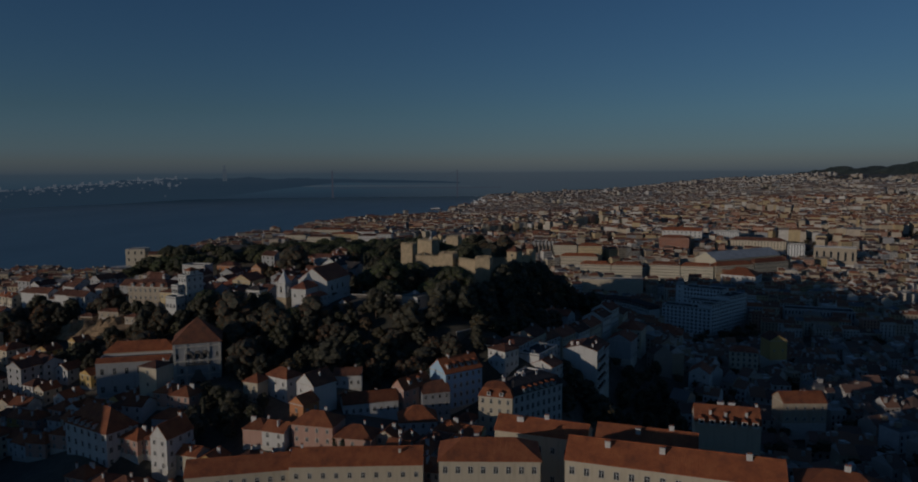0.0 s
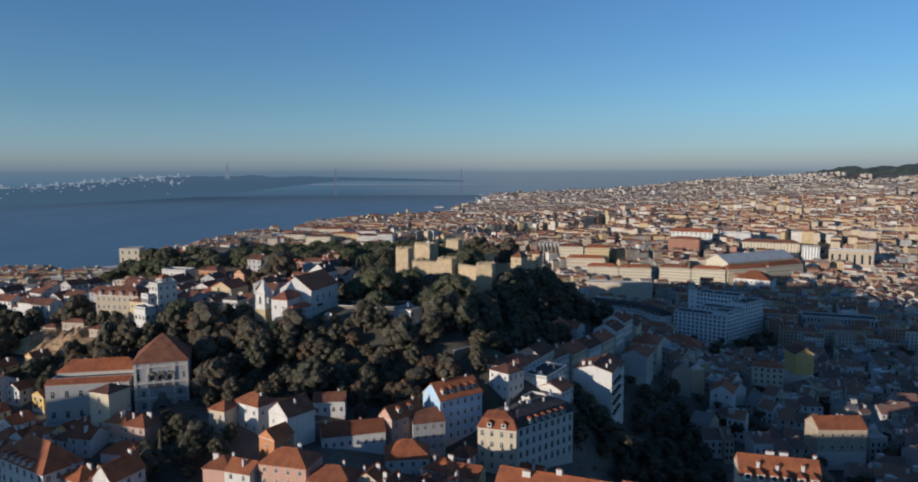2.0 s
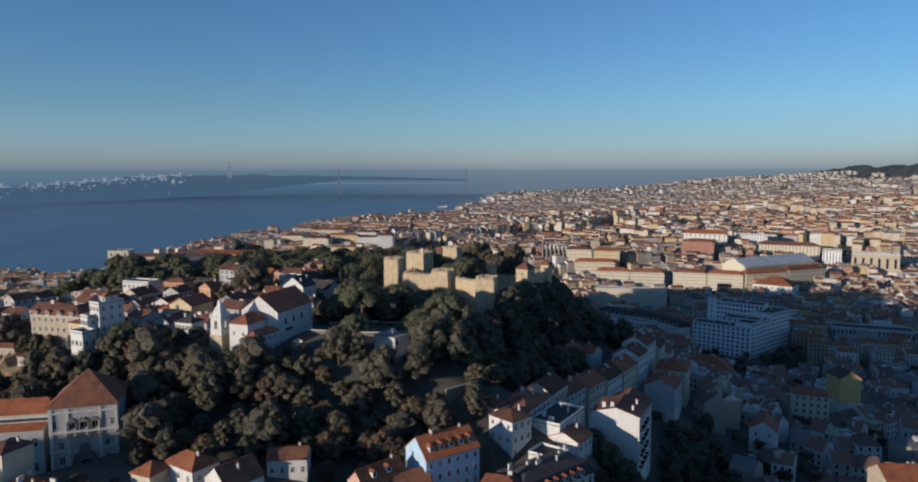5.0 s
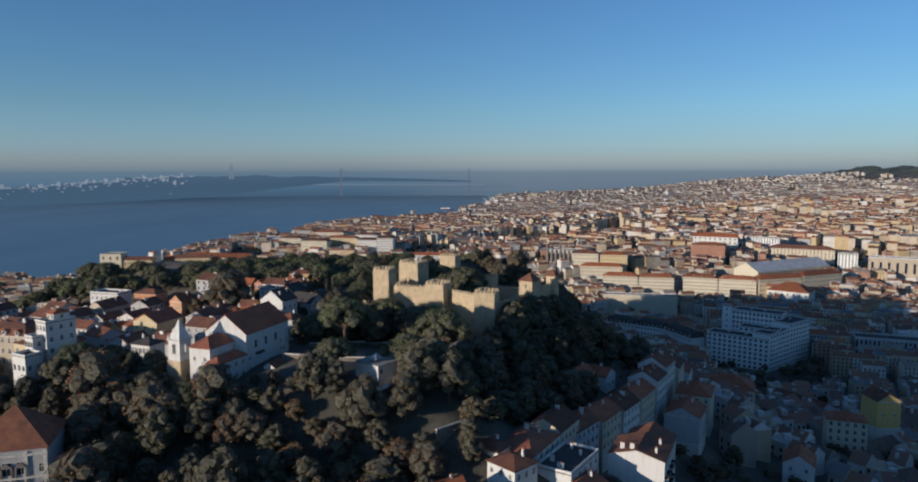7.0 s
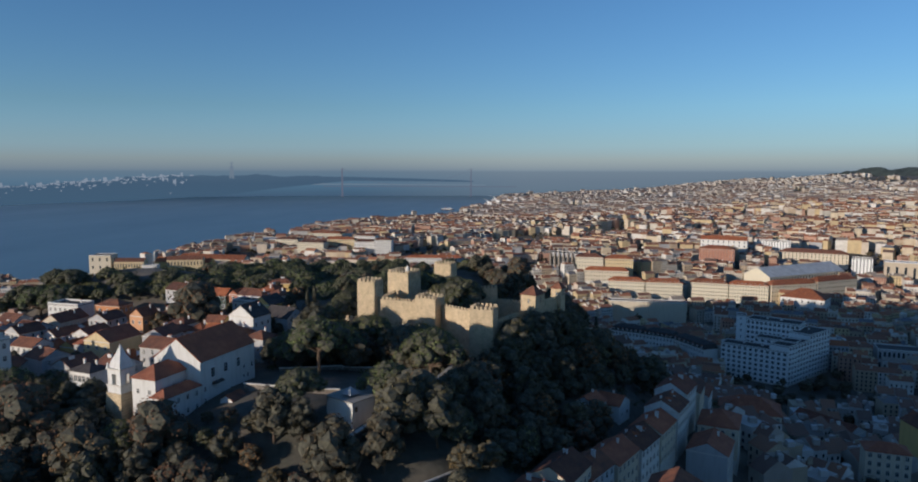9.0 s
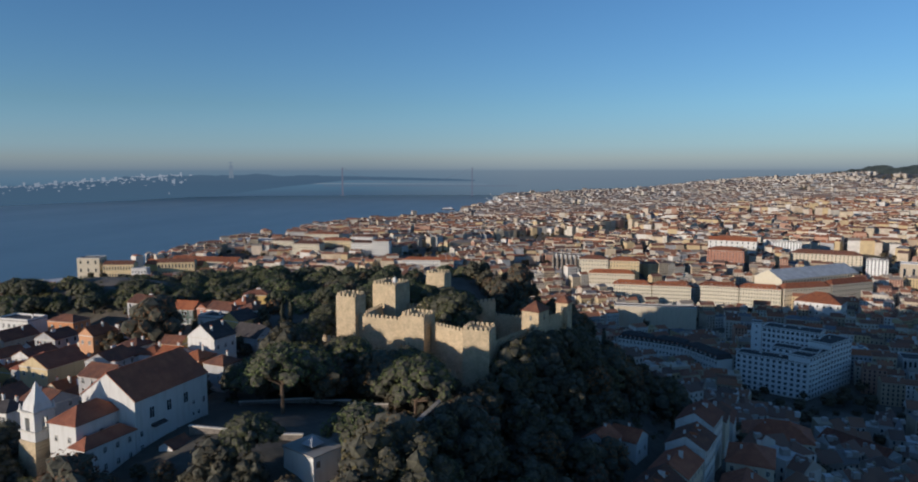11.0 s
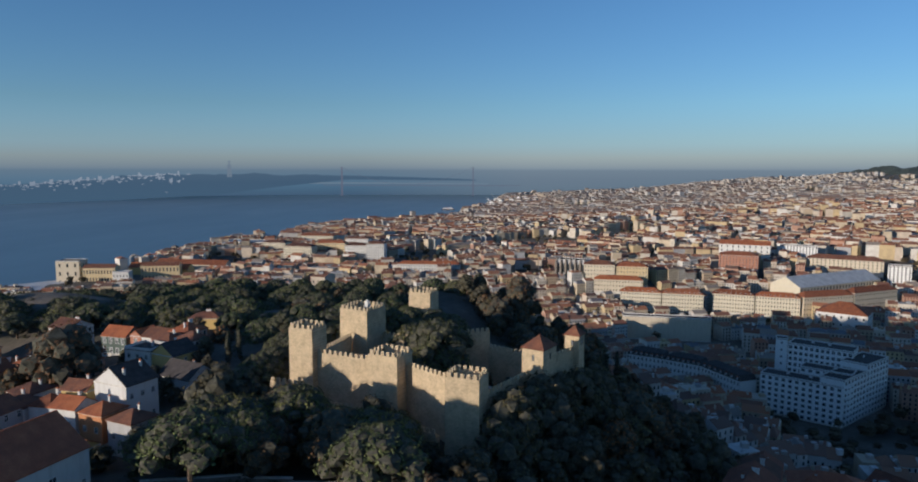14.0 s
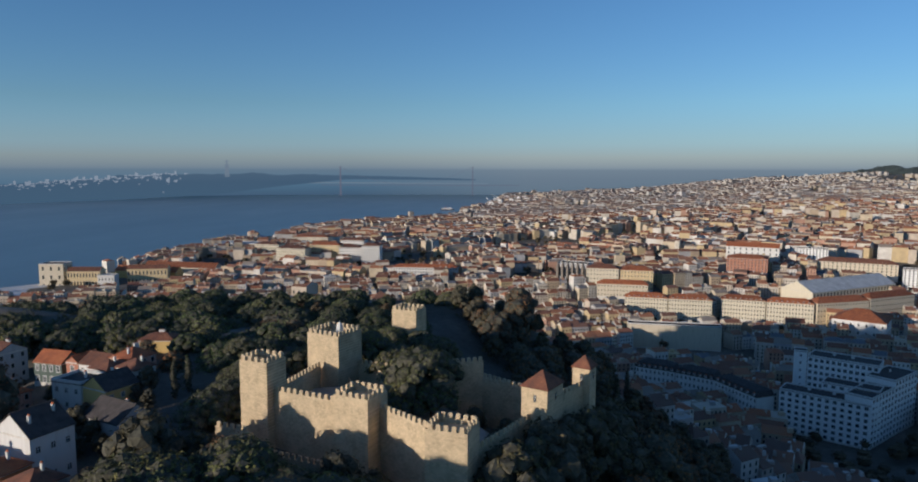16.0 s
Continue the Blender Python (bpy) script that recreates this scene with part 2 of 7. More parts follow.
# ---- building tools ----
class Geo:
    """Gathers faces for one mesh."""

    def __init__(self):
        self.v, self.f, self.m = [], [], []

    def poly(self, pts, mat=0):
        n = len(self.v)
        self.v.extend(tuple(p) for p in pts)
        self.f.append(tuple(range(n, n + len(pts))))
        self.m.append(mat)

    def box(self, x0, x1, y0, y1, z0, z1, mat=0, bottom=True, top=True):
        n = len(self.v)
        self.v.extend([(x0, y0, z0), (x1, y0, z0), (x1, y1, z0), (x0, y1, z0), (x0, y0, z1), (x1, y0, z1), (x1, y1, z1), (x0, y1, z1)])
        fs = [(0, 1, 5, 4), (1, 2, 6, 5), (2, 3, 7, 6), (3, 0, 4, 7)]
        if bottom:
            fs.append((3, 2, 1, 0))
        if top:
            fs.append((4, 5, 6, 7))
        self.f.extend(tuple(n + i for i in q) for q in fs)
        self.m.extend([mat] * len(fs))

    def solid(self, low, high, mat=0):
        """A closed body between two rings of equally many points, both counter-clockwise from above."""
        n, k = len(self.v), len(low)
        self.v.extend(tuple(p) for p in (*low, *high))
        self.f.append(tuple(n + i for i in reversed(range(k))))
        self.f.append(tuple(n + k + i for i in range(k)))
        self.f.extend((n + i, n + (i + 1) % k, n + k + (i + 1) % k, n + k + i) for i in range(k))
        self.m.extend([mat] * (k + 2))

    def mesh(self, name, *mats):
        me = bpy.data.meshes.new(name)
        me.from_pydata(self.v, [], self.f)
        for m in mats:
            me.materials.append(m)
        me.polygons.foreach_set("material_index", self.m)
        me.update()
        return me


def part(name, me, parent, label="", at=None):
    ob = new(name, me)
    ob.parent = parent
    if at is not None:
        ob.matrix_basis = at
    if label:
        ob["label"] = label
    return ob


def thing(name, label, category, m, group="", kind=""):
    ob = new(name)
    ob.empty_display_size = 0.5
    ob.matrix_basis = m
    return tagged(ob, label, category, group, kind)


def window_mesh(w, h, deep=0.07, arched=False, trim=None):
    g = Geo()
    a = 0.14
    inner = [(-w / 2, 0), (w / 2, 0), (w / 2, h), (-w / 2, h)]
    outer = [(-w / 2 - a, -a), (w / 2 + a, -a), (w / 2 + a, h + a), (-w / 2 - a, h + a)]
    g.v.extend([(x, -deep, z) for x, z in inner] + [(x, -deep, z) for x, z in outer] + [(x, 0, z) for x, z in inner] + [(x, 0, z) for x, z in outer])
    for i in range(4):
        k = (i + 1) % 4
        g.f.extend([(4 + i, 4 + k, k, i), (12 + i, 12 + k, 4 + k, 4 + i), (i, k, 8 + k, 8 + i)])
        g.m.extend([0, 0, 0])
    g.poly([(-w / 2, -0.02, 0), (w / 2, -0.02, 0), (w / 2, -0.02, h), (-w / 2, -0.02, h)], 1)
    g.box(-0.05, 0.05, -0.045, -0.02, 0, h, 2)
    g.box(-w / 2, w / 2, -0.04, -0.02, h * 0.62, h * 0.62 + 0.07, 2)
    return g.mesh("window", trim or TRIM, GLASS, FRAME)


WINDOWS = {}


def window_of(w, h, trim=None):
    key = (round(w, 1), round(h, 1), trim.name if trim else "")
    if key not in WINDOWS:
        WINDOWS[key] = window_mesh(key[0], key[1], trim=trim)
    return WINDOWS[key]


def chimney_mesh(w, d, h):
    g = Geo()
    g.box(-w / 2, w / 2, -d / 2, d / 2, -1.2, h, 0)
    g.box(-w / 2 - 0.08, w / 2 + 0.08, -d / 2 - 0.08, d / 2 + 0.08, h, h + 0.12, 0)
    for s in (-0.25, 0.25):
        g.box(w * s - 0.13, w * s + 0.13, -0.13, 0.13, h + 0.12, h + 0.5, 1)
    return g.mesh("chimney", WHITE, ROOF)


CHIMNEYS = [chimney_mesh(1.2, 0.5, 1.4), chimney_mesh(0.65, 0.5, 1.2), chimney_mesh(1.8, 0.55, 1.1)]


def dormer_mesh():
    g = Geo()
    g.box(-0.75, 0.75, -1.1, 1.2, -0.3, 1.35, 0)
    low = [(-0.95, -1.3, 1.35), (0.95, -1.3, 1.35), (0.95, 1.4, 1.35), (-0.95, 1.4, 1.35)]
    g.solid(low, [(-0.05, -1.3, 1.95), (0.05, -1.3, 1.95), (0.05, 1.4, 1.95), (-0.05, 1.4, 1.95)], 1)
    g.box(-0.45, 0.45, -1.13, -1.1, 0.15, 1.15, 2)
    return g.mesh("dormer", WHITE, ROOF, GLASS)


DORMER = dormer_mesh()


def roof_mesh(kind, w, d, rise, mat, over=0.4, axis="x"):
    """A roof over a w by d plan, eaves at z 0, ridge along the axis."""
    g = Geo()
    t = 0.22
    if kind == "flat":
        g.box(-w / 2 - 0.05, w / 2 + 0.05, -d / 2 - 0.05, d / 2 + 0.05, -0.1, 0.12)
        for x0, x1, y0, y1 in ((-w / 2 - 0.05, w / 2 + 0.05, -d / 2 - 0.05, -d / 2 + 0.25), (-w / 2 - 0.05, w / 2 + 0.05, d / 2 - 0.25, d / 2 + 0.05), (-w / 2 - 0.05, -w / 2 + 0.25, -d / 2 + 0.25, d / 2 - 0.25), (w / 2 - 0.25, w / 2 + 0.05, -d / 2 + 0.25, d / 2 - 0.25)):
            g.box(x0, x1, y0, y1, 0.12, 0.9, 1)
        return g.mesh("roof", mat, WHITE)
    if axis == "y":
        w, d = d, w
    a, b = w / 2 + over, d / 2 + over
    z = -over * rise / (d / 2)
    if kind == "gable":
        a = w / 2 + 0.2
        low = [(-a, -b, z), (a, -b, z), (a, 0, rise), (a, b, z), (-a, b, z), (-a, 0, rise)]
        up = [(x, y, q + t) for x, y, q in low]
        g.poly([up[i] for i in (0, 1, 2, 5)])
        g.poly([up[i] for i in (5, 2, 3, 4)])
        g.poly([low[i] for i in (5, 2, 1, 0)])
        g.poly([low[i] for i in (4, 3, 2, 5)])
        for i, j in ((0, 1), (1, 2), (2, 3), (3, 4), (4, 5), (5, 0)):
            g.poly([low[i], low[j], up[j], up[i]])
        g.box(-a, a, -0.16, 0.16, rise + t - 0.06, rise + t + 0.1)
    elif kind == "hip":
        r = max(a - b, 0.05)
        up = [(-a, -b, z + t), (a, -b, z + t), (a, b, z + t), (-a, b, z + t), (-r, 0, rise + t), (r, 0, rise + t)]
        low = [(x, y, z) for x, y, q in up[:4]]
        for q in ((0, 1, 5, 4), (1, 2, 5), (2, 3, 4, 5), (3, 0, 4)):
            g.poly([up[i] for i in q])
        for i in range(4):
            g.poly([low[i], low[(i + 1) % 4], up[(i + 1) % 4], up[i]])
        g.poly(low[::-1])
    elif kind == "mansard":
        i1 = min(1.6, d * 0.16)
        z1 = rise * 0.62
        low = [(-a, -b, 0), (a, -b, 0), (a, b, 0), (-a, b, 0)]
        mid = [(-a + i1, -b + i1, z1), (a - i1, -b + i1, z1), (a - i1, b - i1, z1), (-a + i1, b - i1, z1)]
        r = max(a - b, 0.05)
        top = [(-r, 0, rise), (r, 0, rise)]
        for i in range(4):
            g.poly([low[i], low[(i + 1) % 4], mid[(i + 1) % 4], mid[i]])
        for q in ((mid[0], mid[1], top[1], top[0]), (mid[1], mid[2], top[1]), (mid[2], mid[3], top[0], top[1]), (mid[3], mid[0], top[0])):
            g.poly(q)
        g.poly(low[::-1])
    me = g.mesh("roof", mat)
    if axis == "y":
        me.transform(Matrix.Rotation(radians(90), 4, "Z"))
    return me


def wall_mesh(w, d, h, skirt, mat, gable=0.0, axis="x", band=True, holes=None):
    """The four walls, with a plinth, a cornice and, where wanted, gable ends."""
    g = Geo()
    x, y = w / 2, d / 2
    g.box(-x, x, -y, y, -skirt, h, 0, False, gable == 0)
    if gable:
        if axis == "x":
            g.poly([(x, -y, h), (x, y, h), (x, 0, h + gable)])
            g.poly([(-x, y, h), (-x, -y, h), (-x, 0, h + gable)])
        else:
            g.poly([(-x, -y, h), (x, -y, h), (0, -y, h + gable)])
            g.poly([(x, y, h), (-x, y, h), (0, y, h + gable)])
    if band:
        for z0, z1, o in ((h - 0.45, h - 0.12, 0.12), (-skirt, 0.6, 0.06)):
            g.box(-x - o, x + o, -y - o, y + o, z0, z1, 1)
    for face, px, pz, ww, wh in holes or ():
        # small far windows: a surround and a dark pane in front of the wall
        for k, q, o in ((1, 0.12, 0.03), (2, 0.0, 0.05)):
            p = [(px - ww / 2 - q, pz - q), (px + ww / 2 + q, pz - q), (px + ww / 2 + q, pz + wh + q), (px - ww / 2 - q, pz + wh + q)]
            if face == "front":
                g.poly([(u, -y - o, v) for u, v in p], k)
            elif face == "right":
                g.poly([(x + o, u, v) for u, v in p], k)
            elif face == "left":
                g.poly([(-x - o, -u, v) for u, v in p], k)
            else:
                g.poly([(-u, y + o, v) for u, v in p], k)
    return g.mesh("wall", mat, TRIM, GLASS)


FACES = {"front": 0, "right": 90, "back": 180, "left": -90}


def window_places(w, d, h, spec, first=0.0):
    """Rows and columns of windows on the faces: (face, columns, rows, width, height)."""
    for face, cols, rows, ww, wh in spec:
        run = w if face in ("front", "back") else d
        for r in range(rows):
            for c in range(cols):
                u = (c + 0.5) / cols * run - run / 2
                z = first + (r + 0.5) * (h - first) / rows - wh / 2
                yield face, u, z, ww, wh


def on_face(face, u, z, w, d):
    a = FACES[face]
    out = d / 2 if face in ("front", "back") else w / 2
    return Matrix.Rotation(radians(a), 4, "Z") @ Matrix.Translation((u, -out, z))


def house(name, label, L, F, depth, ground, eave, roof, rise, wall, tile, axis="x", wins=(), chims=(), dorms=(), skirt=8.0, over=0.4, trim=None, group="town houses", category="house", small=False, band=True):
    """A house whose front runs from plan corner L to plan corner F; the depth goes back from it."""
    L, F = Vector(L), Vector(F)
    run = F - L
    w, rot = run.length, math.atan2(run.y, run.x)
    back = Vector((-run.y, run.x)).normalized()
    c = (L + F) / 2 + back * depth / 2
    ob = thing(name, label, category, Matrix.Translation((c.x, c.y, ground)) @ Matrix.Rotation(rot, 4, "Z"), group)
    h = eave - ground
    holes = list(window_places(w, depth, h, wins)) if small else []
    part("wall", wall_mesh(w, depth, h, skirt, wall, rise if roof == "gable" else 0, axis, band, holes), ob)
    rf = part("roof", roof_mesh(roof, w, depth, rise, tile, over, axis), ob, "", Matrix.Translation((0, 0, h)))
    if not small:
        for face, u, z, ww, wh in window_places(w, depth, h, wins):
            part("window", window_of(ww, wh, trim), ob, "", on_face(face, u, z, w, depth))
    for k, x, y, z in chims:
        part("chimney", CHIMNEYS[k], rf, "", Matrix.Translation((x, y, z)))
    for face, u, out, z in dorms:
        part("dormer", DORMER, rf, "", Matrix.Rotation(radians(FACES[face]), 4, "Z") @ Matrix.Translation((u, -out, z)))
    return ob


# ---- the lie of the land ----
HILLS = [(-15, 450, 95, 70, 24), (-90, 450, 70, 80, 49), (-40, 340, 55, 40, 52), (-10, 540, 80, 60, 32), (-180, 390, 70, 60, 22), (0, 170, 90, 60, 31),
         (0, 40, 130, 90, 48), (-130, 280, 60, 40, 21), (-60, 265, 40, 35, 26), (25, 300, 25, 30, 25), (60, 200, 50, 50, 15), (-220, 300, 90, 90, 26),
         (300, 250, 130, 130, 28), (170, 400, 80, 80, 11), (40, 420, 60, 60, 44), (-130, 100, 90, 90, 30), (10, 255, 40, 35, 8), (250, 0, 150, 150, 50),
         (-300, 420, 100, 100, 50), (-100, 600, 90, 70, 57), (130, 520, 70, 70, 10), (20, 600, 60, 60, 25), (-26, 312, 26, 20, 14), (-178, 532, 50, 36, 26), (2, 316, 16, 14, 6), (42, 306, 15, 12, 13),
         # this row holds unseen rises, added so that their shade falls on the town
         (-290, 172, 55, 50, 46), (20, 105, 55, 28, 16), (95, 95, 50, 30, 22), (-118, 265, 22, 14, 8), (-5, 212, 38, 18, 9), (-12, 246, 42, 12, 7), (-56, 224, 25, 14, 5), (175, 1092, 85, 30, 24), (340, 1165, 65, 32, 16), (-285, 140, 45, 55, 61), (-228, 562, 46, 34, 40), (-300, 475, 75, 62, 26), (-150, 342, 24, 14, 9), (30, 605, 55, 35, 20), (-120, 655, 100, 42, 25), (-38, 306, 26, 13, -15), (-130, 236, 26, 16, 12), (-112, 342, 14, 10, 7), (-178, 366, 16, 10, 7), (-50, 568, 48, 36, -9)]
SHORE_Y = [-6000, 0, 700, 1000, 1165, 1215, 1724, 1931, 2160, 2336, 2610, 3000, 3475, 4270, 6000]
SHORE_X = [-900, -900, -820, -760, -695, -622, -590, -520, -450, -345, -110, -120, -10, 60, 300]


def smooth(a, b, x):
    t = np.clip((x - a) / (b - a), 0, 1)
    return t * t * (3 - 2 * t)


def land(x, y):
    """Ground height over the river, for numbers or arrays."""
    x, y = np.asarray(x, float), np.asarray(y, float)
    z = 9.0 + sum(a * np.exp(-0.5 * (((x - cx) / sx) ** 2 + ((y - cy) / sy) ** 2)) for cx, cy, sx, sy, a in HILLS)
    inland = x - np.interp(y, SHORE_Y, SHORE_X)
    full = np.interp(inland, [0, 120, 400, 850, 1200, 1500, 2200, 3000], [0, 5, 15, 42, 66, 88, 104, 112])
    rise = full * (0.62 * smooth(1010, 1300, y) + 0.38 * smooth(1500, 3300, y)) * (0.93 + 0.07 * np.sin(x / 260 + 1.3) * np.cos(y / 310))
    rise = rise + 9 * np.sin(x / 190) * np.sin(y / 230 + 0.6) * smooth(1250, 1900, y) * smooth(300, 900, inland)
    rise = rise + 50 * np.exp(-0.5 * (((x - 2750) / 900) ** 2 + ((y - 3900) / 520) ** 2))
    z = z + rise
    return np.minimum(z, 3.5 + 0.0 * x + np.maximum(inland, -30) * 0.25)


def at(x, y):
    return float(land(x, y))


def warped(lo, hi, fine0, fine1, step, grow=1.09):
    mid = list(np.arange(fine0, fine1 + 0.1, step))
    a, s = mid[-1], step
    while a < hi:
        s *= grow
        a += s
        mid.append(a)
    a, s = mid[0], step
    while a > lo:
        s *= grow
        a -= s
        mid.insert(0, a)
    return np.array(mid)


gx, gy = warped(-5200, 5200, -420, 460, 6.0), warped(-4000, 5200, 20, 760, 6.0)
X, Y = np.meshgrid(gx, gy)
Z = land(X, Y)
nx, ny = len(gx), len(gy)
me = bpy.data.meshes.new("ground")
quads = [(j * nx + i, j * nx + i + 1, (j + 1) * nx + i + 1, (j + 1) * nx + i) for j in range(ny - 1) for i in range(nx - 1)]
me.from_pydata(np.stack([X, Y, Z], -1).reshape(-1, 3).tolist(), [], quads)
me.materials.append(GROUND)
me.polygons.foreach_set("use_smooth", [True] * len(quads))
tagged(new("ground", me), "hilly ground of earth, dry grass and worn paving", "ground", kind="structure")
g = Geo()
g.poly([(-6000, -4000, 0), (6000, -4000, 0), (6000, 6000, 0), (-6000, 6000, 0)])
tagged(new("water", g.mesh("water", WATER)), "wide calm blue river under morning haze", "river", kind="structure")


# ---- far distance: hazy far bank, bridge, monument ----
def haze_glow_material(name, low, mid, high):
    """Air light before the far distance, painted as a glow, thicker towards the horizon."""
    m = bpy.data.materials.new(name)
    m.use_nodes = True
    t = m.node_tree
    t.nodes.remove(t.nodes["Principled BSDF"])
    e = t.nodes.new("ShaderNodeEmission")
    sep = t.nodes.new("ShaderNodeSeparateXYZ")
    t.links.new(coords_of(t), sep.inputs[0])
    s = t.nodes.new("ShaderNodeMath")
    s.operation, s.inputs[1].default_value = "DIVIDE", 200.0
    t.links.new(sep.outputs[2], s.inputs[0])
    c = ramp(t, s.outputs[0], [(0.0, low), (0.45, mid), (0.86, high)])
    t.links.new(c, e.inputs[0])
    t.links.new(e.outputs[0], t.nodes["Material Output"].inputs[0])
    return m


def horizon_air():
    """Low haze painted as a glow along the horizon: blue over the water, grey over the land, thinning out into the
    clear sky above.
    """
    m = bpy.data.materials.new("horizon_haze_glow")
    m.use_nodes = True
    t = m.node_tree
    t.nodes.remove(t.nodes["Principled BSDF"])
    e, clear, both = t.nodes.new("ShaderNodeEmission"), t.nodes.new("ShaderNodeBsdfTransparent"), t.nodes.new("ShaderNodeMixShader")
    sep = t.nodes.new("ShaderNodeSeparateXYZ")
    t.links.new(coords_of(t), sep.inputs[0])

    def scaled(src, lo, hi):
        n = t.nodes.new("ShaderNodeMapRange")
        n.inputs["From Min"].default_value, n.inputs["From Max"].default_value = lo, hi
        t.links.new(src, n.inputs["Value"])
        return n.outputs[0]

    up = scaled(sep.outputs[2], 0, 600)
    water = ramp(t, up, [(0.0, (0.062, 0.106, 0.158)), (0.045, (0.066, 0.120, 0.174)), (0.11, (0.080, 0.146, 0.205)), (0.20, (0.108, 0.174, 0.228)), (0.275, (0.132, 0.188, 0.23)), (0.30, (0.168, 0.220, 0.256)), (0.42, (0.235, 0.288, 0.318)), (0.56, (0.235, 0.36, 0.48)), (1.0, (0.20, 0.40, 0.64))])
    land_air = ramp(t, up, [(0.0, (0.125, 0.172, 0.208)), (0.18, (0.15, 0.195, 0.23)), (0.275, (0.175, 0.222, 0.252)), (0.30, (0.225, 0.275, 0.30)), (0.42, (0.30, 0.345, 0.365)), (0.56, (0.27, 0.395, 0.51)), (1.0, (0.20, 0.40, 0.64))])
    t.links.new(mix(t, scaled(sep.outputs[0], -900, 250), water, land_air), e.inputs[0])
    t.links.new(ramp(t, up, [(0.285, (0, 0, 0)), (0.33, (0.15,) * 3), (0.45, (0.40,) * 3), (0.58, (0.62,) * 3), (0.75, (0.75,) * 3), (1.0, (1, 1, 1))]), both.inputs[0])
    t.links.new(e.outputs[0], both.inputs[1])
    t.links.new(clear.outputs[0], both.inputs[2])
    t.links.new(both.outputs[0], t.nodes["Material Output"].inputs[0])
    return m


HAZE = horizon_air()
# far bank, town, bridge and monument wear the haze as a glowing colour
FARLAND = haze_glow_material("hazy_far_hills", (0.058, 0.106, 0.156), (0.060, 0.104, 0.152), (0.080, 0.124, 0.168))
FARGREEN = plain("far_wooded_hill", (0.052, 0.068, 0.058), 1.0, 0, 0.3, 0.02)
FARWHITE = haze_glow_material("hazy_glow_blocks", (0.15, 0.19, 0.235), (0.22, 0.255, 0.295), (0.30, 0.33, 0.36))
FARSTONE = haze_glow_material("hazy_glow_concrete", (0.15, 0.19, 0.225), (0.16, 0.20, 0.235), (0.19, 0.225, 0.255))
FARSTEEL = haze_glow_material("hazy_glow_steel", (0.115, 0.125, 0.165), (0.125, 0.135, 0.17), (0.13, 0.14, 0.175))

# upright ring that glows in the painted colours of haze and far water
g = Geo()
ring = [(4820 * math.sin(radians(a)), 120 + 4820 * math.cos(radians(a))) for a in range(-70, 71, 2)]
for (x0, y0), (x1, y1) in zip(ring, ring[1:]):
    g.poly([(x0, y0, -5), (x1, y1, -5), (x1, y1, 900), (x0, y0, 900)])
tagged(new("backdrop", g.mesh("backdrop", HAZE)), "glowing backdrop painted with hazy water and low sky", "backdrop", kind="structure")


def ridge_land(name, label, angles, near, far, foot, top, mat, seed):
    """A strip of hills seen across the water: angles from the view axis, foot and crest distances, foot and crest heights."""
    g, rows = Geo(), 9
    a0, a1 = angles
    n = 120
    grid = []
    for i in range(n + 1):
        f = i / n
        a = radians(a0 + (a1 - a0) * f)
        nr, fr, ft, tp = (np.interp(f, *q) for q in (near, far, foot, top))
        col = []
        for k in range(rows):
            q = k / (rows - 1)
            r = nr + (fr - nr) * q
            z = ft + (tp - ft) * math.sin(q * math.pi / 2) ** 0.9
            z += q * (tp - ft) * (0.16 * noise.noise((a * 30 + seed, q * 3, seed)) + 0.08 * noise.noise((a * 110, q * 9, seed)) + 0.03 * noise.noise((a * 900, q * 9, seed)))
            col.append((r * math.sin(a), 120 + r * math.cos(a), z - 2))
        grid.append(col)
    for i in range(n):
        for k in range(rows - 1):
            g.poly([grid[i][k], grid[i + 1][k], grid[i + 1][k + 1], grid[i][k + 1]])
    return tagged(new(name, g.mesh(name, mat)), label, "hills", kind="structure"), grid


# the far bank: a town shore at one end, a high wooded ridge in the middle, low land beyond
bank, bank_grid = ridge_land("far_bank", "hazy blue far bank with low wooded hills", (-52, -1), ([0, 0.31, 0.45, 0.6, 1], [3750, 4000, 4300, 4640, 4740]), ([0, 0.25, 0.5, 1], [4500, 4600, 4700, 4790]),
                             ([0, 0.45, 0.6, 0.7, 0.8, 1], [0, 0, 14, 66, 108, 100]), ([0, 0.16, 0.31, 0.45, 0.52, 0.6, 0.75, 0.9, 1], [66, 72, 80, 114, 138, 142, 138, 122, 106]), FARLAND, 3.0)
ridge_land("far_shore", "thin pale shore across the wide water", (-18, 0), ([0, 1], [4755, 4755]), ([0, 1], [4770, 4770]), ([0, 1], [82, 74]), ([0, 0.1, 1], [83, 90, 82]), haze_glow_material("hazy_glow_shore", (0.15, 0.20, 0.24), (0.15, 0.20, 0.24), (0.15, 0.20, 0.24)), 5.0)
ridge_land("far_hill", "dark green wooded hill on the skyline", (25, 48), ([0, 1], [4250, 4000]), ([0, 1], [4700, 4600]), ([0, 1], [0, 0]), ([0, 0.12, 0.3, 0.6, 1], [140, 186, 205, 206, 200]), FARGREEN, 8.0)

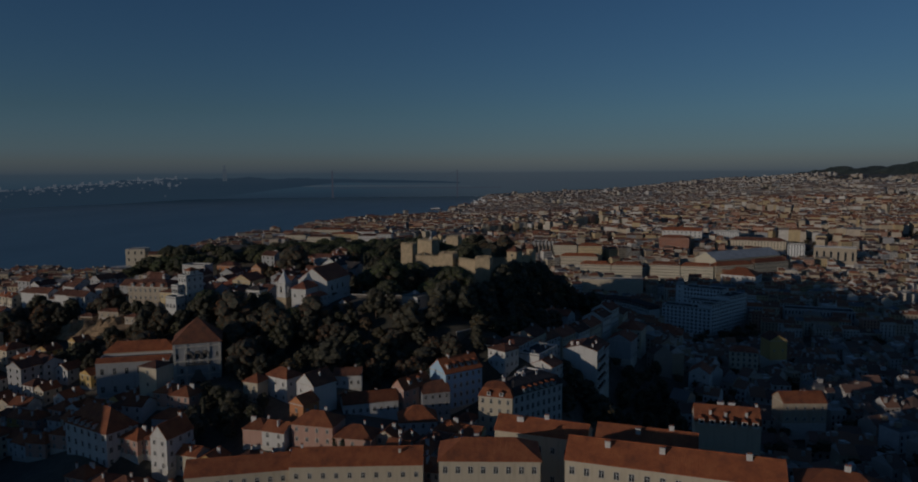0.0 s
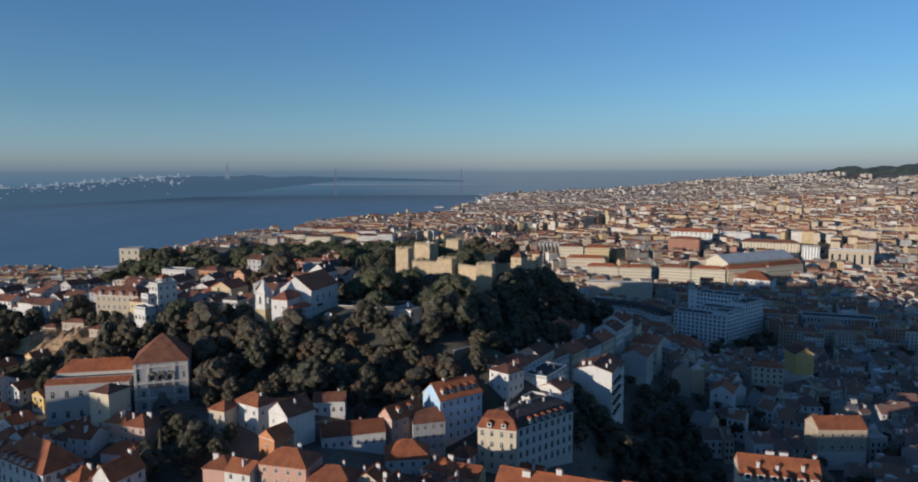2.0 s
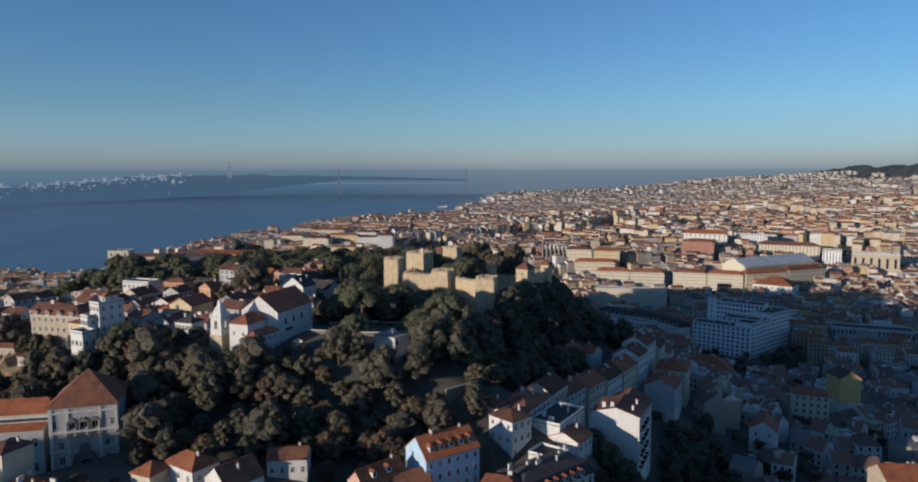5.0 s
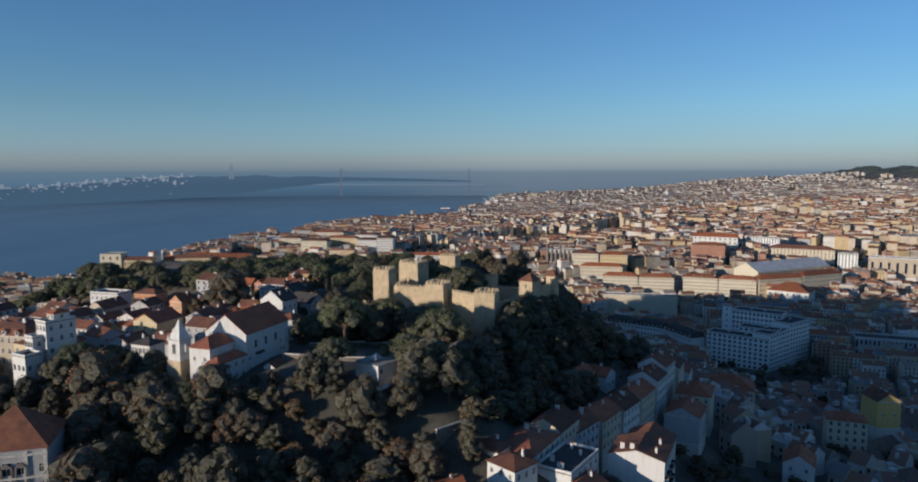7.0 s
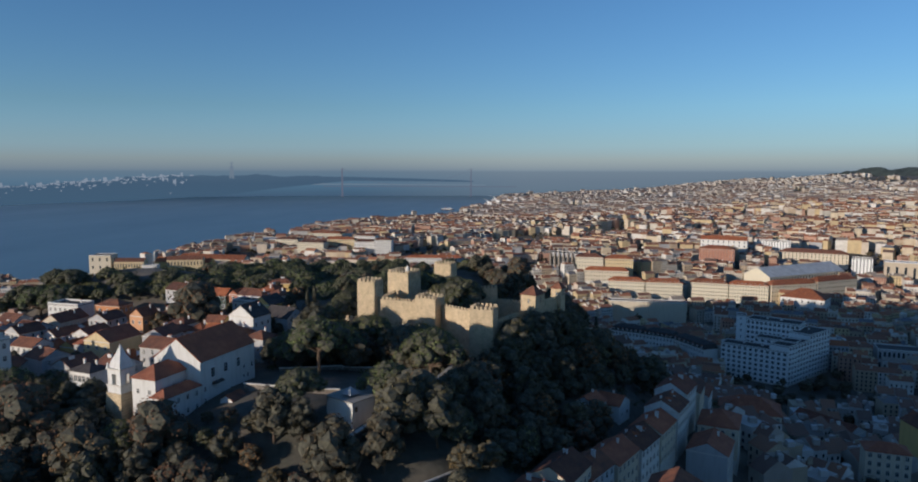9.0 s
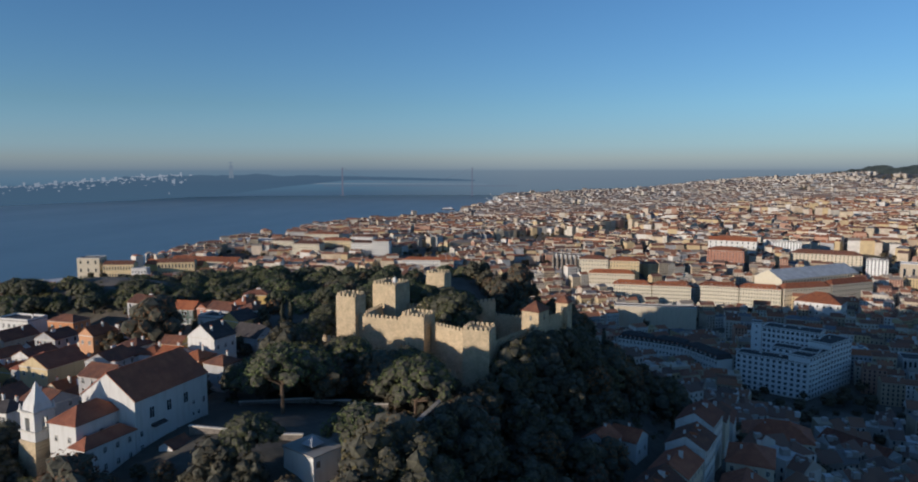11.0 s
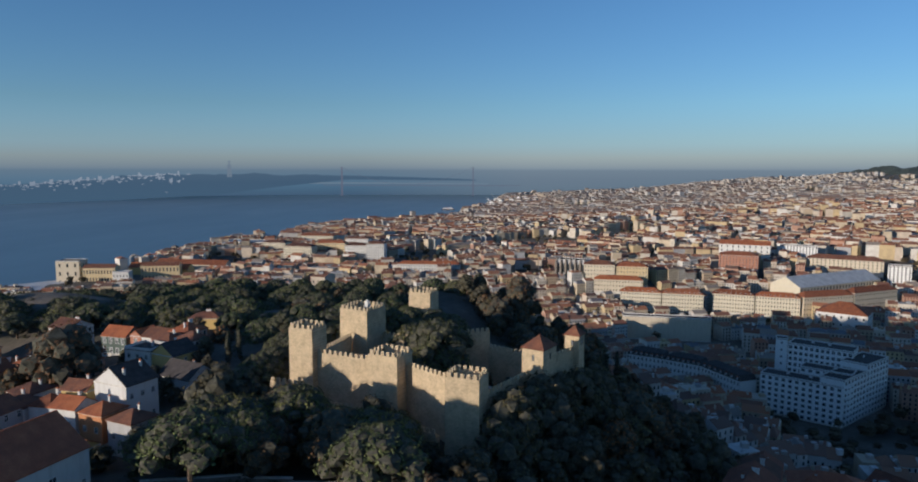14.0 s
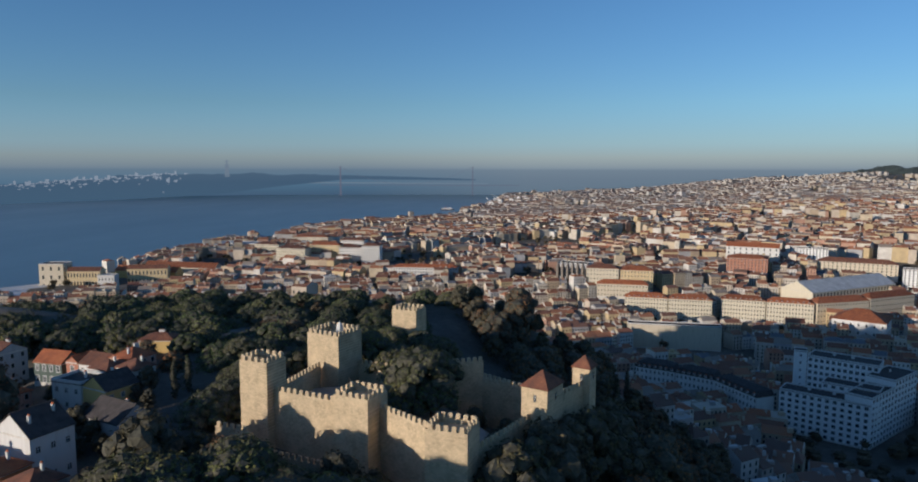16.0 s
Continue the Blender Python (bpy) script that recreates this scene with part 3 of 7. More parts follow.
rng = random.Random(4)
g = Geo()
for i in range(300):
    a, q = 0.2 + rng.random() ** 1.1 * 0.37, rng.random() ** 0.5 if rng.random() < 0.8 else rng.random()
    col, nxt = bank_grid[int(a * 120)], bank_grid[int(a * 120) + 1]
    k, f = min(7, int(1 + q ** 0.5 * 7)), rng.random()
    p = [col[k][c] + (nxt[k + 1][c] - col[k][c]) * f for c in range(3)]
    s, h = rng.uniform(4, 15), rng.uniform(3, 7) if rng.random() < 0.9 else rng.uniform(12, 24)
    g.box(p[0] - s / 2, p[0] + s / 2, p[1] - s / 2, p[1] + s / 2, p[2] - 10, p[2] + h)
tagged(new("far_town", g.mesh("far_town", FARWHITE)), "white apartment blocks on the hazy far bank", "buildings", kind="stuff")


def polar(angle, r):
    return r * math.sin(radians(angle)), 120 + r * math.cos(radians(angle))


# suspension bridge: two portal towers, the deck and the cables between
ob = thing("suspension_bridge", "steel suspension bridge with two tall towers, far off in haze", "bridge", Matrix.Identity(4))
px = [polar(-1.22, 4560), polar(-11.75, 4640)]
for x, y in px:
    g = Geo()
    for s in (-9, 9):
        g.solid([(x - 4, y + s - 3, 0), (x + 4, y + s - 3, 0), (x + 4, y + s + 3, 0), (x - 4, y + s + 3, 0)], [(x - 3, y + s * 0.7 - 2, 187), (x + 3, y + s * 0.7 - 2, 187), (x + 3, y + s * 0.7 + 2, 187), (x - 3, y + s * 0.7 + 2, 187)])
    for z in (75, 130, 183):
        g.box(x - 2, x + 2, y - 9, y + 9, z, z + 5)
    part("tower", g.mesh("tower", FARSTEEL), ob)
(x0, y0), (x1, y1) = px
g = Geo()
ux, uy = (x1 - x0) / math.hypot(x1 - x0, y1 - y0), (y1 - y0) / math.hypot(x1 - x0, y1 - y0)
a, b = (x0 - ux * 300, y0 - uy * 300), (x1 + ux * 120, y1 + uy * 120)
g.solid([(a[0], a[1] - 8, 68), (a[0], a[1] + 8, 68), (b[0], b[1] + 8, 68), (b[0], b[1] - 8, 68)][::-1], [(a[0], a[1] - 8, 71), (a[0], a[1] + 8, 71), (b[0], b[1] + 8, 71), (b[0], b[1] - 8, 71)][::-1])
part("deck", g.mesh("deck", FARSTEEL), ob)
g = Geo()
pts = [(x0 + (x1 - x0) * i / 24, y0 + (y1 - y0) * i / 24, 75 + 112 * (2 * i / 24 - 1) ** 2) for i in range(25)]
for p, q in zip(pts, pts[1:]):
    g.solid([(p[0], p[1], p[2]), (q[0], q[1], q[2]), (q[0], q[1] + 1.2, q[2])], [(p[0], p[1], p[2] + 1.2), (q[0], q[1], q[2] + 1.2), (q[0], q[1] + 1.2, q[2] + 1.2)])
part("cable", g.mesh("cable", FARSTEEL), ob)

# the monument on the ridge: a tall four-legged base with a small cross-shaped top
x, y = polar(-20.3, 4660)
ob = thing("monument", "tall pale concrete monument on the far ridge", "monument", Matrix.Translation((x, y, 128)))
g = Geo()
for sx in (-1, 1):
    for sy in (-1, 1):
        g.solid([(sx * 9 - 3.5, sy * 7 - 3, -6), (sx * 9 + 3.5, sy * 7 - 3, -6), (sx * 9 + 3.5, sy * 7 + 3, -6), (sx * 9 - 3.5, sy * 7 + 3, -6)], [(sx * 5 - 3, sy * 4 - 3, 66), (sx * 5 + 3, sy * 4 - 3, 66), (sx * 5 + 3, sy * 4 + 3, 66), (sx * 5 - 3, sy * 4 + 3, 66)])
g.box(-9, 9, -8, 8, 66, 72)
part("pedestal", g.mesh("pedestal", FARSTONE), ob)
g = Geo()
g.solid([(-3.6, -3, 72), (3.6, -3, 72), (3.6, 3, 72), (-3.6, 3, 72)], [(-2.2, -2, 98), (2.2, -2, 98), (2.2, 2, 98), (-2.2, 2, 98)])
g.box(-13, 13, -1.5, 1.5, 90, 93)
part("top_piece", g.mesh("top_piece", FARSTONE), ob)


# ---- the castle ----
def merlon_mesh(w, d, h):
    g = Geo()
    g.box(-w / 2, w / 2, -d / 2, d / 2, -0.05, h * 0.8)
    g.solid([(-w / 2, -d / 2, h * 0.8), (w / 2, -d / 2, h * 0.8), (w / 2, d / 2, h * 0.8), (-w / 2, d / 2, h * 0.8)], [(-w / 2 + 0.08, -0.12, h), (w / 2 - 0.08, -0.12, h), (w / 2 - 0.08, 0.12, h), (-w / 2 + 0.08, 0.12, h)])
    return g.mesh("merlon", STONE)


MERLON = merlon_mesh(0.95, 0.55, 1.15)


def merlons(host, p, q, z, step=1.75):
    p, q = Vector(p), Vector(q)
    n = max(1, round((q - p).length / step))
    a = math.atan2(q.y - p.y, q.x - p.x)
    for i in range(n):
        m = p + (q - p) * (i + 0.5) / n
        part("merlon", MERLON, host, "", Matrix.Translation((m.x, m.y, z)) @ Matrix.Rotation(a, 4, "Z"))


castle = thing("castle", "medieval sandstone castle with square crenellated towers on a hilltop", "castle", Matrix.Identity(4))


def tower(x, y, w, d, rot, base, top, cap=None):
    g = Geo()
    hz = top - 1.15 - base
    e = 0.35
    g.solid([(-w / 2 - e, -d / 2 - e, 0), (w / 2 + e, -d / 2 - e, 0), (w / 2 + e, d / 2 + e, 0), (-w / 2 - e, d / 2 + e, 0)], [(-w / 2, -d / 2, hz * 0.35), (w / 2, -d / 2, hz * 0.35), (w / 2, d / 2, hz * 0.35), (-w / 2, d / 2, hz * 0.35)])
    floor = hz - (1.0 if not cap else 0)
    g.box(-w / 2, w / 2, -d / 2, d / 2, hz * 0.35, floor)
    sides = []
    if not cap:
        for x0, x1, y0, y1 in ((-w / 2, w / 2, -d / 2, -d / 2 + 0.7), (-w / 2, w / 2, d / 2 - 0.7, d / 2), (-w / 2, -w / 2 + 0.7, -d / 2 + 0.7, d / 2 - 0.7), (w / 2 - 0.7, w / 2, -d / 2 + 0.7, d / 2 - 0.7)):
            s = Geo()
            s.box(x0, x1, y0, y1, floor, hz)
            sides.append(s)
    ob = part("tower", g.mesh("tower", STONE), castle, "", pose(x, y, base, 0, 0, rot))
    for s in sides:
        part("parapet", s.mesh("parapet", STONE), ob)
    if cap:
        part("cap_roof", roof_mesh("hip", w, d, cap, ROOF_OLD, 0.35), ob, "clay-tiled cap roof", Matrix.Translation((0, 0, hz)))
        for face in ("front", "right"):
            out = d / 2 if face == "front" else w / 2
            part("window", window_of(0.8, 1.7, STONE), ob, "", Matrix.Rotation(radians(FACES[face]), 4, "Z") @ Matrix.Translation((0.2, -out, hz - 3.4)))
    else:
        c = [(-w / 2 + 0.35, -d / 2 + 0.3), (w / 2 - 0.35, -d / 2 + 0.3), (w / 2 - 0.35, d / 2 - 0.3), (-w / 2 + 0.35, d / 2 - 0.3)]
        for i in range(4):
            merlons(ob, c[i], c[(i + 1) % 4], hz)
    return ob


def castle_wall(p, q, top, base, thick=1.8, crest=True):
    p, q = Vector(p), Vector(q)
    run = q - p
    g = Geo()
    n, hz = run.length / 2, top - 1.15 - base
    g.box(-n, n, -thick / 2, thick / 2, 0, hz - 0.8)
    g.box(-n, n, -thick / 2, -thick / 2 + 0.55, hz - 0.8, hz)
    m = (p + q) / 2
    ob = part("curtain_wall", g.mesh("curtain_wall", STONE), castle, "", pose(m.x, m.y, base, 0, 0, math.degrees(math.atan2(run.y, run.x))))
    if crest:
        merlons(ob, (-n, -thick / 2 + 0.28), (n, -thick / 2 + 0.28), hz)
    return ob


tower(-39.2, 437.5, 8.2, 7.0, -22, 100, 127.8)
TOWER_B = tower(-28.8, 468.8, 11.2, 10.4, -27, 104, 127.2)
tower(-13.6, 427.9, 9.2, 8.0, -24, 100, 122.9)
tower(8.2, 410.8, 9.0, 7.6, -17, 96, 122.2)
tower(27.9, 433.9, 6.6, 8.2, -31, 94, 123.8, 3.0)
tower(39.8, 450.2, 4.6, 4.6, -28, 92, 123.6, 2.4)
tower(-12.4, 511.2, 9.6, 7.0, -24, 104, 125.2)
castle_wall((-35.5, 435.8), (-17.5, 428.3), 120.6, 99)
castle_wall((-10.5, 429.5), (4.5, 415.5), 119.6, 98)
castle_wall((12.4, 412.5), (25.2, 432.5), 116.5, 94, 1.8)
castle_wall((30.0, 437.5), (38.6, 448.6), 119.0, 92, 1.8)
castle_wall((-38.0, 442.0), (-32.5, 463.5), 118.6, 103)
castle_wall((-24.0, 466.5), (-11.0, 432.5), 113.6, 103)
castle_wall((-23.5, 471.0), (6.5, 458.0), 117.6, 104)
castle_wall((5.9, 457.9), (13.6, 461.0), 121.5, 104)
castle_wall((13.6, 461.0), (37.5, 451.5), 115.5, 100)
castle_wall((-9.0, 507.5), (10.0, 478.0), 114.0, 103)
castle_wall((10.0, 478.0), (38.5, 453.5), 112.8, 98)
castle_wall((-48.0, 430.8), (-39.0, 427.4), 113.6, 97)
castle_wall((-44.0, 429.6), (-15.5, 417.5), 109.4, 97)
castle_wall((-15.0, 417.3), (1.0, 408.0), 107.8, 96)
g = Geo()
g.solid([(-0.9, -0.9, 0), (0.9, -0.9, 0), (0.9, 0.9, 0), (-0.9, 0.9, 0)], [(-0.55, -0.55, 3.6), (0.55, -0.55, 3.6), (0.55, 0.55, 3.6), (-0.55, 0.55, 3.6)])
g.solid([(-0.3, -0.3, 3.6), (0.3, -0.3, 3.6), (0.3, 0.3, 3.6), (-0.3, 0.3, 3.6)], [(-0.05, -0.05, 4.4), (0.05, -0.05, 4.4), (0.05, 0.05, 4.4), (-0.05, 0.05, 4.4)])
part("turret", g.mesh("turret", WHITE), TOWER_B, "small white rooftop turret", pose(1.5, 0.5, 20.5))
g = Geo()
g.poly([(-34, 441, 112), (-20, 434, 112), (-24, 462, 112), (-33, 460, 112)])
g.poly([(-12, 434, 108), (4, 420, 108), (20, 432, 108), (6, 456, 108), (-18, 464, 108)])
part("courtyard", g.mesh("courtyard", PAVING), castle, "stone-paved inner yards")
# flagpole inside the north yard
g = Geo()
g.solid([(-0.12, -0.12, 0), (0.12, -0.12, 0), (0.12, 0.12, 0), (-0.12, 0.12, 0)], [(-0.05, -0.05, 14), (0.05, -0.05, 14), (0.05, 0.05, 14), (-0.05, 0.05, 14)])
tagged(new("flagpole", g.mesh("flagpole", FRAME)), "tall bare white flagpole in the castle yard", "flagpole").matrix_basis = pose(31, 470, at(31, 470) - 0.2)

# ---- the garden terrace below the castle ----
def retaining_wall(label, pts, top=None, base=0, thick=1.0):
    """A thick stone wall along a bent line, with a coping."""
    ob = thing("retaining_wall", label, "wall", Matrix.Identity(4), "garden walls")
    for (x0, y0), (x1, y1) in zip(pts, pts[1:]):
        n = math.hypot(x1 - x0, y1 - y0) / 2
        hi, lo = (top, base) if top else (max(at(x0, y0), at(x1, y1)) + 0.9, min(at(x0, y0), at(x1, y1)) - 2)
        g = Geo()
        g.box(-n - 0.3, n + 0.3, -thick / 2, thick / 2, lo, hi)
        g.box(-n - 0.4, n + 0.4, -thick / 2 - 0.12, thick / 2 + 0.12, hi, hi + 0.3, 1)
        part("wall_section", g.mesh("wall_section", STONE_PALE, TRIM), ob, "", pose((x0 + x1) / 2, (y0 + y1) / 2, 0, 0, 0, math.degrees(math.atan2(y1 - y0, x1 - x0))))
    return ob


retaining_wall("tall grey stone retaining wall of the garden terrace", [(-2.0, 378), (-6.5, 363), (-11.6, 351), (-17.4, 337), (-20.0, 326), (-24.0, 316)], 108, 86)
retaining_wall("low stone garden wall beside a path", [(-54, 296), (-46, 297), (-38, 298), (-30, 299), (-22, 301), (-14, 305), (-6, 310), (2, 318), (7, 328)], thick=0.5)
retaining_wall("low stone garden wall under the pines", [(-60, 380), (-50, 382), (-40, 384), (-29, 384), (-18, 384)], thick=0.5)
retaining_wall("low stone wall of the lawn", [(-62, 352), (-52, 350), (-42, 347), (-33, 347)], thick=0.5)
ob = thing("garden_pavilion", "low white garden pavilion with flat grey roofs", "pavilion", pose(-26, 336.5, 108.6, 0, 0, 54))
for x0, x1, y0, y1, h in ((-6, 2, -5, 5, 3.4), (2.2, 11, -4, 2, 2.2), (11.2, 24, -4, 1, 1.4)):
    g = Geo()
    g.box(x0, x1, y0, y1, -4, h)
    g.box(x0 - 0.3, x1 + 0.3, y0 - 0.3, y1 + 0.3, h, h + 0.25, 1)
    g.box(x0 + 0.8, x0 + 1.8, y0 - 0.04, y0, 0.8, 2.2, 2)
    part("block", g.mesh("block", WHITE, PAVING, GLASS), ob)
g = Geo()
g.solid([(-4.2, -2.4, 4.4), (-0.6, -2.4, 4.4), (-0.6, 1.2, 4.4), (-4.2, 1.2, 4.4)], [(-2.5, -0.7, 6.2), (-2.3, -0.7, 6.2), (-2.3, -0.5, 6.2), (-2.5, -0.5, 6.2)])
part("skylight", g.mesh("skylight", ROOF_GREY), ob, "grey pyramid skylight")

# ---- the hilltop church with its bell tower ----
ob = house("church", "white plastered church with a dark tiled gabled roof", (-88.6, 351.3), (-72.9, 346.6), 25.5, 102, 117.4, "gable", 6.0, WHITE, ROOF_BROWN, "y",
           group="churches", category="church", trim=FRAME, band=False, skirt=5)
for u, z, ww, wh in ((-7.4, 9.6, 1.5, 2.7), (-1.6, 9.6, 1.5, 2.7), (4.4, 9.6, 1.5, 2.7), (7.2, 8.2, 0.8, 1.0), (9.0, 5.0, 0.9, 1.2), (7.0, 5.2, 0.8, 1.0), (11.2, 7.6, 0.8, 1.6), (-11.0, 6.0, 0.9, 1.4), (-11.0, 2.6, 0.9, 1.4), (1.0, 2.8, 0.9, 1.3)):
    part("window", window_of(ww, wh, FRAME), ob, "", on_face("right", u, z, 16.4, 25.5))
g = Geo()
g.solid([(-2.2, -1.2, 0), (2.2, -1.2, 0), (2.2, 0, 0), (-2.2, 0, 0)], [(-2.2, -1.2, 0.1), (2.2, -1.2, 0.1), (2.2, 0, 0.7), (-2.2, 0, 0.7)])
part("canopy", g.mesh("canopy", SLATE), ob, "dark lean-to canopy", on_face("right", -5.6, 7.4, 16.4, 25.5))
house("church_annex", "white two-storey church annex with brown tiled roof", (-89.2, 339.3), (-81.4, 336.8), 13.6, 100, 115.0, "hip", 2.8, WHITE, ROOF_BROWN, axis="y", wins=[("right", 3, 2, 0.9, 1.4), ("front", 2, 2, 0.8, 1.2)], group="churches", category="annex", band=False, skirt=6)
house("church_annex", "low white church annex with brown tiled roof", (-81.9, 335.2), (-77.6, 333.6), 13.6, 99, 110.8, "hip", 1.7, WHITE, ROOF_BROWN, axis="y", wins=[("right", 4, 3, 0.8, 1.3), ("front", 1, 2, 0.8, 1.2)], group="churches", category="annex", band=False, skirt=6)
house("sacristy", "little white lean-to building against the church wall", (-66.5, 344.6), (-62.6, 343.2), 6, 103, 107.2, "gable", 1.2, WHITE, ROOF_OLD, "y", wins=[("right", 1, 1, 0.8, 1.2)], group="churches", category="annex", band=False, small=True)


def bell_tower(x, y, rot, base):
    ob = thing("bell_tower", "white bell tower on a stone base with a pointed cap", "bell tower", pose(x, y, base, 0, 0, rot), "churches")
    g = Geo()
    g.solid([(-3.4, -3.4, -5), (3.4, -3.4, -5), (3.4, 3.4, -5), (-3.4, 3.4, -5)], [(-2.9, -2.9, 6.6), (2.9, -2.9, 6.6), (2.9, 2.9, 6.6), (-2.9, 2.9, 6.6)])
    part("base", g.mesh("base", STONE), ob, "rough stone base")
    g = Geo()
    g.box(-2.6, 2.6, -2.6, 2.6, 6.6, 8.6)
    part("tower_body", g.mesh("tower_body", WHITE), ob)
    for z in (8.6, 13.2):
        g = Geo()
        g.box(-2.85, 2.85, -2.85, 2.85, z, z + 0.4)
        part("cornice", g.mesh("cornice", TRIM), ob)
    # belfry: four corner piers with openings between them, arched heads above
    for sx in (-1, 1):
        for sy in (-1, 1):
            g = Geo()
            g.box(min(sx * 2.5, sx * 0.8), max(sx * 2.5, sx * 0.8), min(sy * 2.5, sy * 0.8), max(sy * 2.5, sy * 0.8), 9.0, 12.0)
            part("pier", g.mesh("pier", WHITE), ob)
            g = Geo()
            g.solid([(sx * 2.4 - 0.3, sy * 2.4 - 0.3, 13.6), (sx * 2.4 + 0.3, sy * 2.4 - 0.3, 13.6), (sx * 2.4 + 0.3, sy * 2.4 + 0.3, 13.6), (sx * 2.4 - 0.3, sy * 2.4 + 0.3, 13.6)], [(sx * 2.4 - 0.05, sy * 2.4 - 0.05, 15.2), (sx * 2.4 + 0.05, sy * 2.4 - 0.05, 15.2), (sx * 2.4 + 0.05, sy * 2.4 + 0.05, 15.2), (sx * 2.4 - 0.05, sy * 2.4 + 0.05, 15.2)])
            part("pinnacle", g.mesh("pinnacle", WHITE), ob)
    g = Geo()
    g.box(-2.5, 2.5, -2.5, 2.5, 12.0, 13.2)
    part("belfry_head", g.mesh("belfry_head", WHITE), ob)
    g = Geo()
    g.solid([(-0.55, -0.55, 9.9), (0.55, -0.55, 9.9), (0.55, 0.55, 9.9), (-0.55, 0.55, 9.9)], [(-0.3, -0.3, 11.3), (0.3, -0.3, 11.3), (0.3, 0.3, 11.3), (-0.3, 0.3, 11.3)])
    g.box(-0.06, 0.06, -0.06, 0.06, 11.3, 12.05)
    part("bell", g.mesh("bell", SLATE), ob, "dark bronze bell")
    g = Geo()
    prev = [(-2.3, -2.3, 13.6), (2.3, -2.3, 13.6), (2.3, 2.3, 13.6), (-2.3, 2.3, 13.6)]
    for r, z in ((1.9, 15.2), (1.25, 16.6), (0.8, 17.6), (0.45, 18.8), (0.06, 20.0)):
        cur = [(-r, -r, z), (r, -r, z), (r, r, z), (-r, r, z)]
        g.solid(prev, cur)
        prev = cur
    part("spire", g.mesh("spire", WHITE), ob)
    return ob


bell_tower(-93.4, 341.8, -22, 103.6)

# ---- the convent with the pyramid roof ----
ob = house("convent_church", "grey-white convent church with a steep pyramid roof", (-127.6, 289.0), (-109.2, 295.2), 19.0, 77, 99.6, "hip", 8.6, GREY, ROOF_OLD, group="churches", category="church", skirt=8, over=0.6)
for u, z, ww, wh in ((-6.5, 4, 1.4, 2.4), (6.5, 4, 1.4, 2.4), (-6.5, 9, 1.2, 2), (6.5, 9, 1.2, 2), (-8.2, 15.5, 1.2, 2.2), (8.2, 15.5, 1.2, 2.2), (-3.4, 15.2, 2.0, 3.4), (0.0, 15.2, 2.0, 3.4), (3.4, 15.2, 2.0, 3.4)):
    part("window", window_of(ww, wh), ob, "", on_face("front", u, z, 19.4, 19.0))
for u in (-9.2, -4.6, 4.6, 9.2):
    g = Geo()
    g.box(-0.5, 0.5, -0.35, 0, -2, 21.5)
    part("pilaster", g.mesh("pilaster", TRIM), ob, "", on_face("front", u, 0, 19.4, 19.0))
for z in (8.0, 14.0, 20.2):
    g = Geo()
    g.box(-9.9, 9.9, -0.5, 0, 0, 0.6)
    part("cornice", g.mesh("cornice", TRIM), ob, "", on_face("front", 0, z, 19.4, 19.0))
for u in (-3.4, 0.0, 3.4):
    g = Geo()
    for q in (-1.25, 1.25):
        g.box(q - 0.22, q + 0.22, -0.45, 0, -2.4, 2.0)
    g.solid([(-1.6, -0.6, 2.0), (1.6, -0.6, 2.0), (1.6, 0, 2.0), (-1.6, 0, 2.0)], [(-0.3, -0.6, 3.3), (0.3, -0.6, 3.3), (0.3, 0, 3.3), (-0.3, 0, 3.3)])
    g.box(-1.7, 1.7, -0.7, 0, -2.8, -2.4)
    part("window_surround", g.mesh("window_surround", STONE_PALE), ob, "carved dark stone window surround", on_face("front", u, 15.2, 19.4, 19.0))
g = Geo()
for q in (-1, 1):
    g.box(min(q * 1.5, q * 2.3), max(q * 1.5, q * 2.3), -0.8, 0, 0, 5.4)
    g.solid([(q * 3.8 - 0.7, -0.7, 0), (q * 3.8 + 0.7, -0.7, 0), (q * 3.8 + 0.7, 0, 0), (q * 3.8 - 0.7, 0, 0)], [(q * 2.6 - 0.3, -0.7, 6.8), (q * 2.6 + 0.3, -0.7, 6.8), (q * 2.6 + 0.3, 0, 6.8), (q * 2.6 - 0.3, 0, 6.8)])
g.box(-2.6, 2.6, -0.9, 0, 5.4, 6.1)
g.solid([(-2.5, -0.8, 6.1), (2.5, -0.8, 6.1), (2.5, 0, 6.1), (-2.5, 0, 6.1)], [(-1.0, -0.8, 10.2), (1.0, -0.8, 10.2), (1.0, 0, 10.2), (-1.0, 0, 10.2)])
for i in range(6):
    p, q = math.pi * i / 6, math.pi * (i + 1) / 6
    g.solid([(1.5 * math.cos(p), -0.35, 3.6), (1.5 * math.cos(q), -0.35, 3.6), (1.5 * math.cos(q), 0, 3.6), (1.5 * math.cos(p), 0, 3.6)][::-1], [(1.5 * math.cos(p), -0.35, 3.7 + 1.3 * math.sin(p)), (1.5 * math.cos(q), -0.35, 3.7 + 1.3 * math.sin(q)), (1.5 * math.cos(q), 0, 3.7 + 1.3 * math.sin(q)), (1.5 * math.cos(p), 0, 3.7 + 1.3 * math.sin(p))][::-1], 1)
g.box(-1.5, 1.5, -0.35, 0, 0, 3.7, 1)
